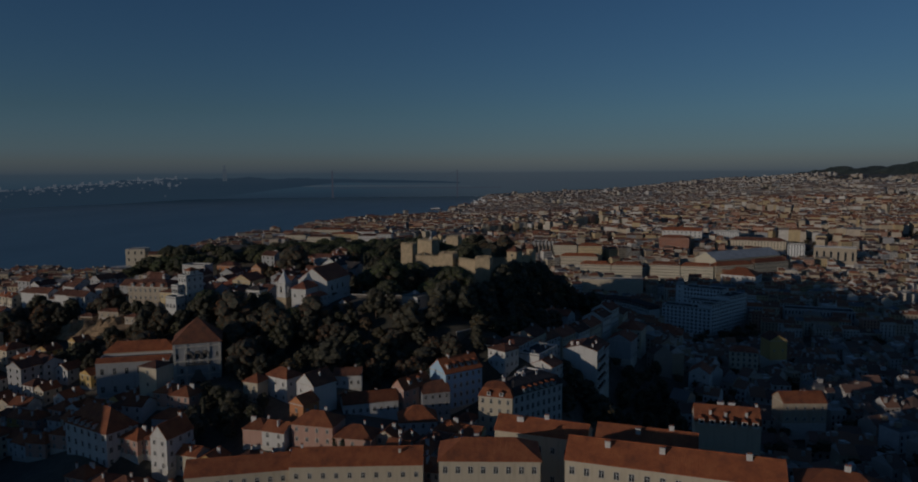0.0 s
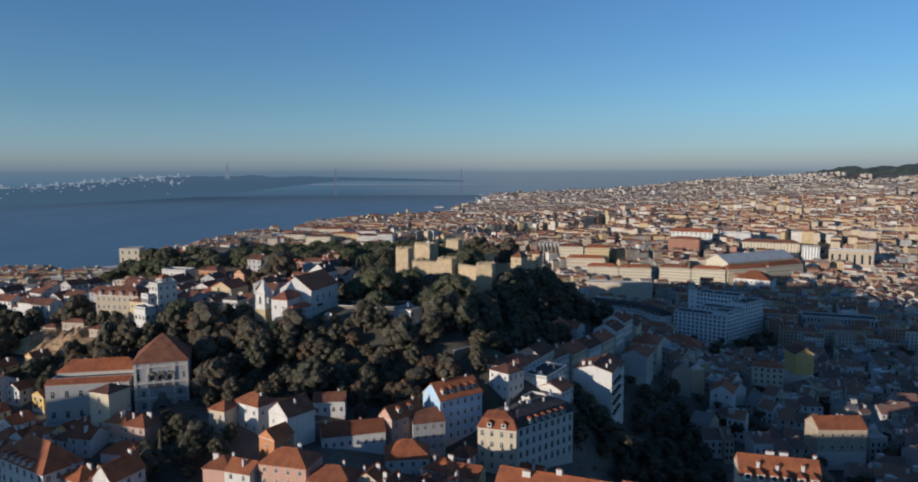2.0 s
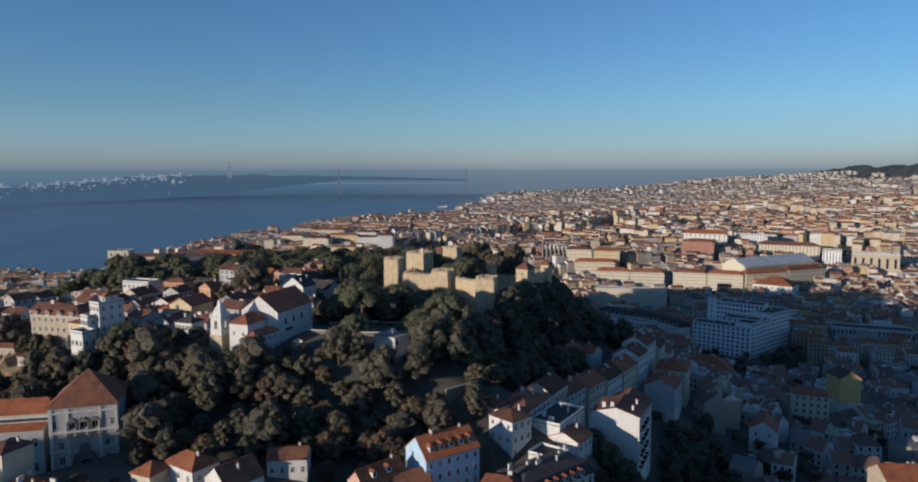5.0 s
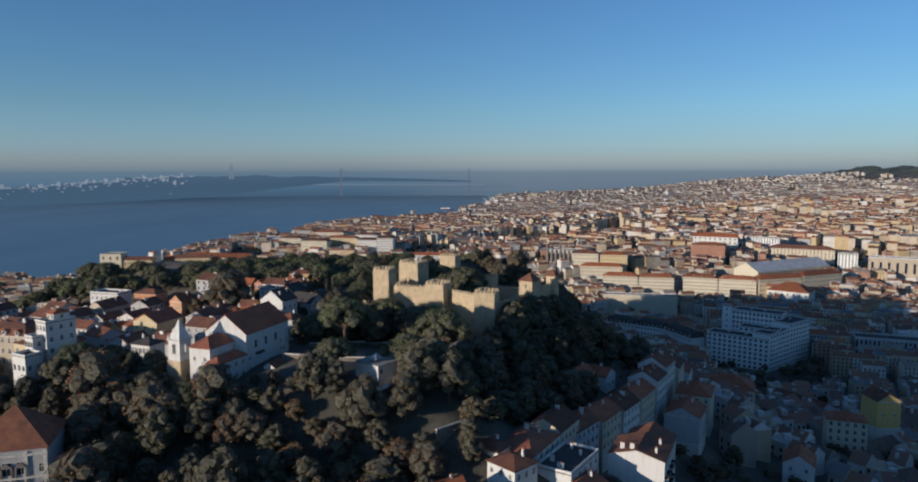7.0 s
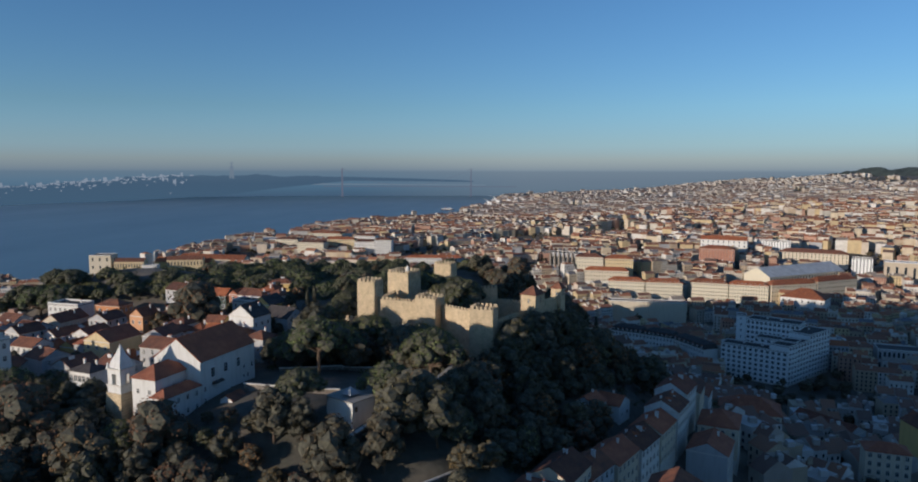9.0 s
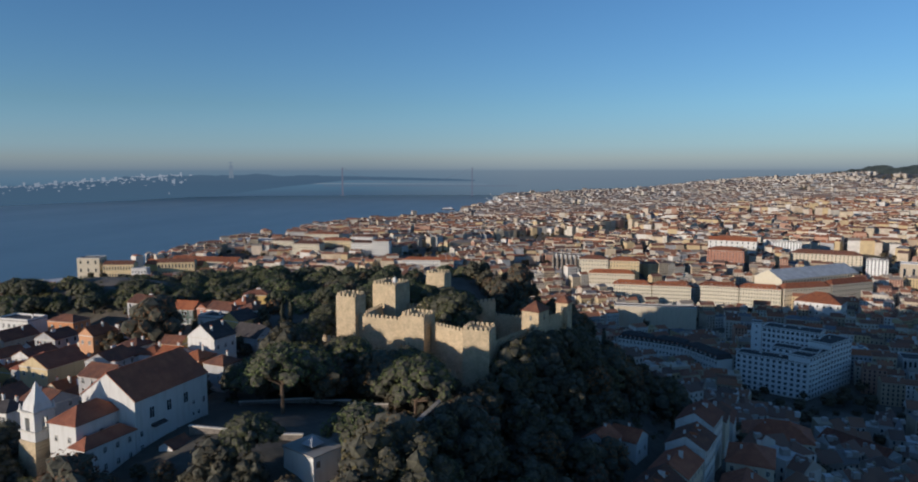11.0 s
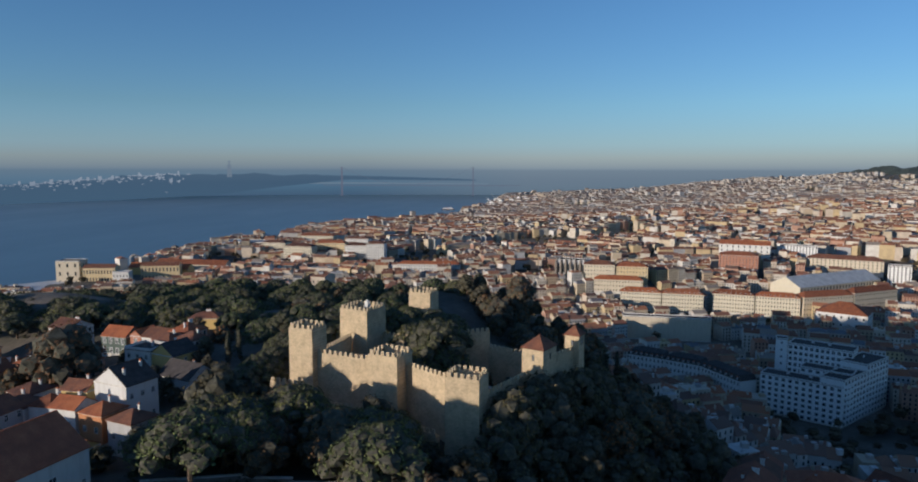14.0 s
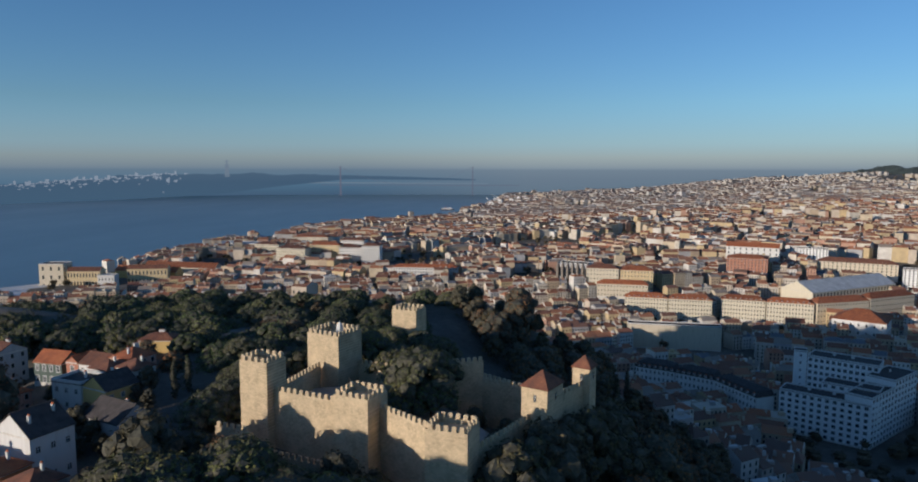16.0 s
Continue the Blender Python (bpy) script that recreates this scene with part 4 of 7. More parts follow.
part("portal", g.mesh("portal", STONE_PALE, GLASS), ob, "carved stone doorway with scrolled sides", on_face("front", 0, 0, 19.4, 19.0))
house("convent_wing", "long pale convent wing with orange tiled roof", (-158, 282.5), (-129.5, 289.0), 6.5, 77, 92.6, "gable", 1.1, GREY, ROOF, wins=[("front", 6, 2, 1.4, 2.6), ("left", 1, 2, 1.4, 2.4)], group="churches", category="convent")
house("convent_wing", "sunken flat roof between the convent wings", (-159.4, 289.0), (-130.9, 295.5), 5.4, 77, 92.3, "flat", 1, WHITE, SLATE, group="churches", category="convent", band=False)
house("convent_wing", "rear convent wing with orange tiled roof", (-160.8, 294.7), (-132.3, 301.2), 8.5, 77, 94, "hip", 3.6, CREAM, ROOF, wins=[("left", 2, 2, 1.4, 2.4)], group="churches", category="convent", chims=[(1, -6, 1, 2.4)])
house("apartment_block", "narrow cream apartment block with blank side", (-129.6, 262.5), (-121.4, 259.6), 9.0, 79, 97.2, "hip", 1.4, CREAM, ROOF_OLD, wins=[("front", 1, 4, 1.0, 1.5)], chims=[(1, 2, 2, 0.8)])
house("town_house", "low white house with reddish hip roof", (-118, 247), (-105, 245), 9, 75, 82, "hip", 2.4, WHITE, ROOF, wins=[("front", 3, 1, 1.0, 1.4)])

# ---- the houses on the near slope ----
house("mansion", "pale blue-grey mansion with red hip roof and dormers", (-147, 241.4), (-125.3, 229.0), 12, 70, 83, "hip", 6.4, WHITE, ROOF, wins=[("front", 6, 3, 1.1, 1.9), ("right", 4, 3, 1.1, 1.8)],
      dorms=[("front", u, 5.4, 0.7) for u in (-9, -5.5, -2, 1.5, 5)], chims=[(1, -5, 1, 5.4), (1, 3, 1.5, 5.0)])
house("town_house", "white corner house with steep tiled gable", (-108.4, 225.6), (-101.6, 222.8), 12, 72, 83.5, "gable", 4.2, WHITE, ROOF, "y", wins=[("front", 2, 3, 0.9, 1.4), ("right", 3, 3, 1.0, 1.5)], chims=[(0, 0, 4, 4)])
house("town_house", "small cream house with clay roof", (-89, 263.6), (-82.6, 261.0), 8, 82, 91, "hip", 2.2, CREAM, ROOF, wins=[("front", 2, 2, 0.9, 1.3)])
house("town_house", "white house with clay hip roof and side terrace", (-81.8, 268.0), (-71.2, 261.4), 8.5, 82, 92.4, "hip", 2.6, WHITE, ROOF, wins=[("front", 3, 2, 0.9, 1.4), ("right", 2, 2, 0.9, 1.3)], chims=[(1, 3, 0, 2)])
house("town_house", "white gabled house with dark tiled roof", (-66.5, 258.2), (-58.5, 251.8), 11, 80, 92.4, "gable", 4.0, WHITE, ROOF_OLD, "y", wins=[("front", 2, 2, 0.8, 1.2)], chims=[(1, 2, 0, 2.6)])
house("town_house", "orange rendered house with clay roof", (-66.5, 247.4), (-60.5, 243.6), 8, 78, 88, "gable", 2.6, OCHRE, ROOF, "y", wins=[("front", 1, 2, 0.9, 1.3), ("right", 2, 2, 0.9, 1.3)])
house("town_house", "low white garden house with dark tiled roof", (-56.0, 276.3), (-44.6, 277.7), 8, 83, 89.2, "gable", 2.0, WHITE, ROOF_OLD, wins=[("front", 4, 1, 0.9, 1.5)], chims=[(1, 3, 1, 1.6)])
house("town_house", "long white house with bright clay roof", (-48.5, 256.6), (-28.0, 262.8), 9.5, 72, 83.8, "gable", 2.8, WHITE, ROOF, wins=[("front", 8, 2, 0.9, 1.5)], chims=[(1, -9, 0, 2.6), (1, 3, 1.5, 1.9)])
house("town_house", "pink gabled house with attic dormers", (-31.2, 269.4), (-26.0, 264.4), 15, 74, 87, "gable", 3.4, PINK, ROOF, "y", wins=[("front", 2, 3, 0.9, 1.5), ("right", 4, 3, 1.0, 1.6)], dorms=[("right", -3, 1.6, 1.4), ("right", 2, 1.6, 1.4)], chims=[(1, 0, 5, 3.2)])
house("town_house", "grey rendered house with brown roof", (-19.0, 267.8), (-8.0, 271.5), 10, 74, 84.5, "gable", 3.2, GREY, ROOF_OLD, wins=[("front", 4, 3, 0.9, 1.5)])
house("blue_house", "tall pale blue gabled house with dormered clay roof", (-16.8, 283.8), (-9.9, 274.2), 18.4, 75, 90.6, "gable", 4.8, BLUE, ROOF, "y", wins=[("right", 6, 4, 1.0, 1.7), ("front", 1, 1, 0.9, 1.4)],
      dorms=[("right", u, 3.6, 1.6) for u in (-6.5, -3.2, 0.2, 3.6, 6.8)], chims=[(0, 0, -4, 4.4), (1, 0, 6, 4.4)], trim=FRAME)
house("apartment_house", "white apartment house with dark mansard roof", (17.0, 263.4), (38.2, 281.0), 13.5, 69, 84.8, "mansard", 5.4, WHITE, SLATE, wins=[("front", 9, 4, 1.2, 2.1)], chims=[(0, -6, 0, 4.8), (2, 7, 0, 4.8), (1, 0, 2, 4.8), (0, -11, 2, 4.8), (1, 3.5, -2, 4.8), (2, -3, -1, 4.8), (1, 11, 2, 4.8)],
      dorms=[("front", u, 6.6, 0.9) for u in (-8, -4.8, -1.6, 1.6, 4.8, 8)])
house("apartment_house", "cream corner wing with clay mansard roof", (3.4, 264.6), (16.4, 261.0), 10, 70, 84.8, "mansard", 5.0, CREAM, ROOF, wins=[("front", 4, 4, 1.0, 1.8), ("left", 3, 4, 1.0, 1.7)], chims=[(0, 2, 1, 4.4)], dorms=[("front", -2.5, 4.6, 0.9), ("front", 2.5, 4.6, 0.9)])
house("white_terrace_house", "white stepped house with roof terraces", (8.1, 301.0), (15.2, 294.0), 9, 82, 94.6, "hip", 1.8, WHITE, ROOF_OLD, wins=[("front", 3, 3, 0.9, 1.4), ("right", 3, 3, 1.0, 1.6)], chims=[(1, 2, 2, 2)])
house("white_terrace_house", "white row house with dark roof terrace", (21.5, 305.5), (30.5, 300.0), 19, 80, 91.0, "flat", 1, WHITE, SLATE, wins=[("right", 5, 3, 1.0, 1.6)], chims=[(1, 2, 4, 0.4), (0, -3, -4, 0.4), (1, -2, 7, 0.4), (2, 1, -7, 0.4)])
house("row_house", "tall row house with dark hip roof and white cornice", (9.5, 312.0), (20.5, 306.0), 20, 80, 93.2, "hip", 2.4, WHITE, ROOF_BROWN, wins=[("right", 5, 4, 1.0, 1.6)], chims=[(1, 2, 4, 1.6), (0, -3, 6, 1.4)])
house("row_house", "pale row house with weathered roof", (20.5, 331.0), (30.5, 325.4), 15, 76, 93.0, "gable", 3.2, CREAM, ROOF_OLD, "y", wins=[("right", 5, 3, 1.0, 1.6)], chims=[(0, 0, 3, 2.8)])
ROW = [((28.0, 343.0), (37.0, 336.5), 15.5, 88.5, WHITE, ROOF_OLD, "white row house with weathered gable roof"), ((38.0, 357.0), (47.5, 350.5), 15.5, 87.0, CREAM, ROOF_BROWN, "pale row house with brown roof"),
       ((48.0, 371.0), (57.5, 364.5), 15, 86.0, WHITE, ROOF_OLD, "long white row house along the street"), ((57.5, 384.5), (67.0, 378.5), 15.5, 86.0, CREAM, ROOF_BROWN, "pale row house with dark roof"),
       ((66.0, 399.5), (76.5, 393.5), 14, 88.0, WHITE, ROOF_OLD, "white gabled row house at the street bend"), ((74.0, 418.0), (84.5, 412.0), 16, 88.5, WHITE, ROOF_BROWN, "white gabled house above the street"),
       ((86.0, 441.0), (97.0, 436.0), 16, 81.0, CREAM, ROOF_OLD, "pale gabled house with old roof"), ((98.0, 467.0), (109.0, 462.0), 16, 71.0, WHITE, ROOF_BROWN, "white gabled house low on the street")]
for i, (a, b, d, eave, wall, tile, lab) in enumerate(ROW):
    house("row_house", lab, a, b, d, eave - 11, eave, "gable", 3.0 + 0.3 * (i % 3), wall, tile, "y", wins=[("right", 5, 3, 1.0, 1.6), ("front", 2, 1, 0.8, 1.2)], chims=[(i % 3, 1.2, 3 - i % 4, 3.0), (1, -1, -4, 2.8)], dorms=[("right", -3, 1.2, 1.6), ("right", 3, 1.2, 1.6)] if i in (2, 4) else ())
house("town_house", "shaded house with dark roof across the street", (78.0, 388.0), (90.0, 382.0), 16, 66, 77, "gable", 3.4, GREY, ROOF_BROWN, "y", wins=[("left", 4, 3, 1.0, 1.6), ("right", 4, 3, 1.0, 1.6)], chims=[(1, 2, 3, 3)])
house("town_house", "broad shaded house with dark roof", (88.0, 408.5), (101.0, 403.0), 17, 66, 78.5, "hip", 4.0, CREAM, ROOF_BROWN, wins=[("front", 4, 3, 1.0, 1.6), ("right", 4, 3, 1.0, 1.6)], chims=[(0, 2, 3, 3), (1, -3, -2, 2.6)])
house("apartment_house", "large dark-roofed block with dormers in the valley", (120.0, 480.0), (146.0, 471.0), 19, 47, 59, "hip", 5.5, CREAM, ROOF_BROWN, wins=[("front", 8, 3, 1.0, 1.7), ("right", 5, 3, 1.0, 1.7)], chims=[(0, 4, 3, 4), (1, -5, -2, 3.6)], dorms=[("front", u, 3.0, 1.6) for u in (-8, -2.5, 3, 8.5)])
house("apartment_house", "valley apartment block with pale balconies", (168.0, 441.0), (184.0, 436.0), 11, 42, 56, "hip", 2.6, CREAM, ROOF_BROWN, wins=[("front", 5, 4, 1.3, 1.9), ("right", 3, 4, 1.0, 1.6)], chims=[(1, 3, 2, 2.6)])
house("town_house", "white gabled valley house with dark roof", (124.0, 386.0), (134.0, 381.0), 13, 50, 58.5, "gable", 3.6, WHITE, ROOF_BROWN, "y", wins=[("front", 2, 2, 1.0, 1.5), ("right", 3, 2, 1.0, 1.5)])
house("warehouse", "long pale hall with a dark ridge roof", (188.0, 556.0), (206.0, 526.0), 16, 16, 29, "gable", 4, GREY, ROOF_BROWN, "x", wins=[("front", 9, 3, 1.0, 1.7)], small=True)
house("warehouse", "long grey block with tall narrow windows", (330.0, 722.0), (392.0, 700.0), 20, 9, 27, "flat", 1, GREY, SLATE, wins=[("front", 20, 2, 1.5, 6.0)], small=True)
ob = house("apartment_house", "tall white house with blank gable wall and balconies", (43.6, 317.6), (58.2, 311.4), 15, 68, 90.0, "gable", 2.2, WHITE, ROOF_OLD, "y", wins=[("right", 4, 5, 1.3, 1.9)],
      chims=[(0, -4.5, -5, 1.4), (0, -1.5, -6, 2), (1, 5, -4, 1.2), (1, 5, 3, 1.2)], band=False)
for u in (-4.6, 0.0, 4.6):
    for z in (4.0, 8.2, 12.4, 16.6):
        g = Geo()
        g.box(-1.7, 1.7, -1.1, 0, 0, 0.14)
        g.box(-1.7, 1.7, -1.1, -1.05, 0.14, 1.0, 1)
        g.box(-1.7, -1.65, -1.05, 0, 0.14, 1.0, 1)
        g.box(1.65, 1.7, -1.05, 0, 0.14, 1.0, 1)
        part("balcony", g.mesh("balcony", TRIM, SLATE), ob, "balcony with dark railing", on_face("right", u, z, 15.9, 15))
house("apartment_house", "shaded white apartment house with brown roof", (50.5, 333.0), (63.5, 327.4), 16, 66, 86, "gable", 3.4, WHITE, ROOF_OLD, "y", wins=[("right", 4, 5, 1.2, 1.7)])

house("white_terrace_house", "low white house with roof terrace under the row", (20.0, 291.0), (29.5, 284.5), 8, 76, 86.0, "flat", 1, WHITE, SLATE, wins=[("right", 2, 3, 0.9, 1.4), ("front", 3, 2, 0.9, 1.4)], chims=[(1, 2, 2, 0.4)])
house("white_terrace_house", "narrow white house with dark roof under the row", (27.0, 302.0), (36.0, 296.0), 10, 75, 87.0, "gable", 2.4, WHITE, ROOF_BROWN, "y", wins=[("right", 3, 3, 0.9, 1.4)], chims=[(0, 1, 2, 2)])
house("white_terrace_house", "small white house with brown hip roof beside the path", (4.0, 312.0), (11.0, 306.5), 7, 88, 94.5, "hip", 1.8, WHITE, ROOF_OLD, wins=[("right", 2, 2, 0.9, 1.3)], chims=[(1, 1, 1, 1.4)])
# ---- long roofs below the start of the flight ----
house("long_house", "long house with orange clay roof and dormer row", (63.4, 190.2), (80.2, 186.2), 8.6, 84, 102.6, "gable", 3.1, CREAM, ROOF, wins=[("front", 7, 1, 1.0, 1.6)], skirt=14,
      chims=[(1, -4.5, -2.6, 1.3), (1, -0.5, -3.0, 1.0), (1, 5, -2.6, 1.3), (2, -1.5, 0.8, 2.8), (2, 1.5, 0.8, 2.8), (1, 8, 0.5, 2.8)], dorms=[("front", u, 4.6, -0.4) for u in (-7, -4.2, -1.4, 1.4, 4.2, 7)])
house("long_house", "long house with bright clay roof and white chimney", (7.0, 182.6), (30.4, 174.4), 9, 87, 102.8, "gable", 2.6, CREAM, ROOF, wins=[("front", 7, 2, 1.0, 1.6), ("left", 2, 3, 1.0, 1.6)], skirt=10, chims=[(0, 1, 0, 2.4), (2, -6, -1.5, 1.9)])
house("long_house", "long house with clay roof and chimneys", (32.2, 171.4), (55.4, 163.6), 9, 87, 104.6, "gable", 2.6, CREAM, ROOF, wins=[("front", 7, 2, 1.0, 1.6)], skirt=10, chims=[(0, -2, -2, 1.5), (0, 6, 0, 2.4)])
house("hip_roof_house", "broad house with clay hip roof and cream eaves", (-6.8, 154.8), (16.6, 154.6), 11, 92, 106.0, "hip", 3.2, CREAM, ROOF, wins=[("front", 8, 3, 1.0, 1.6)], chims=[(0, -3, 3, 1.6)], group="town houses")
house("long_convent", "very long white-gabled building with clay roof", (22.0, 153.4), (66.0, 139.4), 12, 92, 107.0, "gable", 3.2, CREAM, ROOF, wins=[("front", 14, 3, 1.1, 1.7), ("left", 2, 3, 1.0, 1.6)], chims=[(0, -14, -2, 2.2), (0, -2, -2, 2.2), (0, 16, -1, 2.7)], skirt=12)
house("long_house", "clay-roofed house with tall white chimney", (68.5, 140.2), (84.5, 134.0), 11, 90, 106.0, "hip", 3.2, CREAM, ROOF, wins=[("front", 5, 3, 1.0, 1.6)], chims=[(0, 1, 0, 3.0)])
house("long_house", "clay-roofed house on the hill edge", (86, 133.0), (104, 127.0), 11, 86, 104.4, "hip", 3.2, CREAM, ROOF, wins=[("front", 5, 3, 1.0, 1.6)], chims=[(0, 1, 0, 3.0)])
house("long_house", "long low house with orange clay roof", (-78.0, 181.4), (-50.6, 187.2), 10, 79, 89.3, "gable", 2.7, CREAM, ROOF, wins=[("front", 8, 2, 1.0, 1.5)], chims=[(1, 6, 2, 1.7)])
house("long_house", "long clay-roofed house with white chimney", (-50.2, 185.8), (-13.0, 187.6), 11, 79, 90.6, "gable", 3.0, CREAM, ROOF, wins=[("front", 10, 2, 1.0, 1.5)], chims=[(1, 12, -2, 1.9), (1, -16, 0, 2.8)])
house("town_house", "pink house with clay hip roof and terrace", (-62, 232.5), (-47, 229.0), 11, 75, 85.4, "hip", 3.4, PINK, ROOF, wins=[("front", 4, 3, 0.9, 1.4), ("left", 3, 3, 0.9, 1.4)], chims=[(0, 2, 2, 2.6)])
house("town_house", "salmon house with lower clay roof", (-46, 226.5), (-33, 224.0), 10, 75, 83, "hip", 3.0, PINK, ROOF, wins=[("front", 3, 2, 0.9, 1.4)], chims=[(1, 2, 2, 2.4)])
house("town_house", "small house with pyramid clay roof", (-26, 247.0), (-12, 249.0), 11, 73, 80.5, "hip", 4.2, WHITE, ROOF, wins=[("front", 4, 2, 0.9, 1.4)])

# ---- the walled hilltop quarter ----
house("town_house", "white gabled house with dark slate-toned roof", (-90.6, 415.4), (-79.6, 410.8), 10, 104, 116.4, "gable", 4.2, WHITE, SLATE, "y", wins=[("right", 3, 2, 0.9, 1.3)], chims=[(1, 2, 3, 3), (1, 3, -3, 2.4)])
house("town_house", "yellow gabled house with dark roof", (-94.4, 453.6), (-85.6, 449.4), 10, 105, 113.6, "gable", 3.2, YELLOW, SLATE, "y", wins=[("right", 3, 2, 0.9, 1.3)], chims=[(1, -2, 2, 2.4)])
house("town_house", "grey-walled house with long dark roof", (-84.5, 437.5), (-72.5, 431.5), 10, 106, 111.6, "gable", 3.4, GREY, SLATE, wins=[("right", 2, 2, 0.9, 1.3)], chims=[(1, 2, 1, 2.4)])
house("town_house", "white terrace house beside the yellow gable", (-104.5, 456.0), (-94.5, 453.0), 9, 106, 114, "flat", 1, WHITE, SLATE, wins=[("front", 3, 2, 0.9, 1.3)], chims=[(1, 1, 1, 0.5)])
house("town_house", "yellow block with low tiled roof", (-100.6, 495.4), (-89.0, 496.0), 8, 106, 115.6, "hip", 1.6, YELLOW, ROOF_OLD, wins=[("right", 2, 2, 0.9, 1.3)], chims=[(2, 0, 1, 1.2)])
house("town_house", "green-tiled house with white window surrounds", (-127.0, 481.4), (-116.6, 479.0), 8, 105, 112.0, "gable", 2.8, plaster("dark_green_tiles", (0.10, 0.13, 0.11)), ROOF, wins=[("front", 4, 2, 1.1, 1.9)], trim=FRAME)
house("town_house", "narrow red house with white trim", (-114.6, 478.4), (-110.2, 477.2), 9, 105, 113.0, "gable", 1.6, BRICKRED, ROOF, "y", wins=[("front", 1, 2, 1.2, 1.7)], trim=FRAME)
house("town_house", "white row house with brown roof", (-109.8, 477.0), (-101.0, 474.0), 9, 105, 113.0, "gable", 2.4, WHITE, ROOF_OLD, wins=[("front", 3, 2, 0.9, 1.4)])
house("villa", "tall white villa block with roof room", (-156.2, 363.0), (-150.6, 360.0), 11, 97, 117.6, "flat", 1.0, WHITE, SLATE, wins=[("front", 3, 5, 1.1, 1.7), ("right", 3, 5, 1.0, 1.6)], skirt=10)
house("villa", "white roof room of the villa with red tiles", (-154.2, 366.5), (-150.4, 364.5), 6, 117.7, 120.2, "hip", 1.4, WHITE, ROOF, wins=[("front", 2, 1, 1.0, 1.4), ("right", 1, 1, 1.0, 1.4)], skirt=0)
house("villa", "white stepped villa wing with terraces", (-158.8, 360.2), (-154.4, 358.0), 9, 93, 112.6, "flat", 1, WHITE, SLATE, wins=[("front", 3, 4, 1.2, 1.8), ("right", 2, 4, 1.1, 1.6)])
house("villa", "low white garden wing of the villa", (-159.4, 354.0), (-152.6, 350.8), 6, 91, 107.6, "flat", 1, WHITE, SLATE, wins=[("front", 3, 2, 1.2, 1.8), ("right", 2, 2, 1.1, 1.6)])
house("apartment_house", "beige apartment house with brown mansard roof", (-189.5, 375.0), (-165.6, 370.4), 12, 94, 110.2, "mansard", 3.8, BEIGE, ROOF_OLD, wins=[("front", 8, 4, 1.1, 1.8), ("right", 3, 4, 1.0, 1.6)], chims=[(0, 6, 0, 3.8), (0, -6, 0, 3.8)], dorms=[("front", u, 5.6, 0.5) for u in (-9, -3, 3, 9)])
house("town_house", "ochre house with brown hip roof", (-141.4, 403.4), (-129.4, 399.4), 15, 99, 109.0, "gable", 3.4, OCHRE_PALE, ROOF_BROWN, "y", wins=[("front", 3, 2, 0.9, 1.4)])

for a, b, d, eave, wall, roof, lab in (((-97.0, 406.0), (-89.2, 404.2), 7, 112.4, WHITE, ROOF, "small white house with orange tiled roof"), ((-88.6, 404.6), (-81.2, 402.0), 8, 111.8, OCHRE, ROOF, "small orange house with clay roof"), ((-116.5, 409.5), (-105.0, 408.0), 8, 111.2, WHITE, ROOF_OLD, "long low white house with tiled roof"),
                                 ((-104.6, 409.0), (-98.0, 408.0), 8, 111.6, WHITE, ROOF, "low white house with clay roof"), ((-101.5, 418.0), (-93.5, 416.6), 6, 113.0, YELLOW, ROOF_OLD, "small yellow house with brown roof"), ((-79.8, 402.0), (-72.0, 398.6), 8, 111.0, GREY, ROOF_OLD, "small grey house with rusty tiled roof")):
    house("cottage", lab, a, b, d, eave - 8, eave, "hip" if d > 7 else "gable", 2.0, wall, roof, wins=[("front", 2, 1, 0.9, 1.3), ("right", 2, 1, 0.9, 1.3)], chims=[(1, 1.2, 1, 1.8)])
house("town_house", "large beige house with dark hip roof", (-152.0, 414.0), (-139.5, 411.5), 15, 95, 104.6, "hip", 4.4, GREY, ROOF_BROWN, wins=[("front", 4, 2, 0.9, 1.4), ("right", 4, 2, 0.9, 1.4)], chims=[(0, 3, 2, 3)])
house("town_house", "long white house with a flat roof on the hill", (-201.0, 473.5), (-184.0, 469.5), 10, 94, 108.2, "flat", 1, WHITE, SLATE, wins=[("front", 6, 3, 1.0, 1.5)], chims=[(1, 5, 1, 0.4)])
house("town_house", "cream gabled house with brown roof on the hill", (-190.5, 453.0), (-180.8, 450.4), 16, 94, 104.4, "gable", 3.2, CREAM, ROOF_OLD, "y", wins=[("front", 2, 2, 0.9, 1.3), ("right", 4, 2, 0.9, 1.3)], chims=[(1, 2, 3, 2.6)])
house("town_house", "white gabled house among the hillside trees", (-242.0, 414.8), (-228.5, 411.4), 12, 88, 99.0, "gable", 4.8, WHITE, ROOF_OLD, "y", wins=[("front", 2, 2, 0.9, 1.3), ("right", 3, 2, 0.9, 1.3)], chims=[(1, 3, 2, 3)])
house("town_house", "low white house with balconies and a dark roof", (-117.6, 356.2), (-109.6, 353.4), 7, 98, 111.6, "hip", 1.6, WHITE, SLATE, wins=[("front", 5, 3, 1.2, 1.8)], chims=[(1, 2, 1, 1.2), (1, -3, 1, 1.2)])
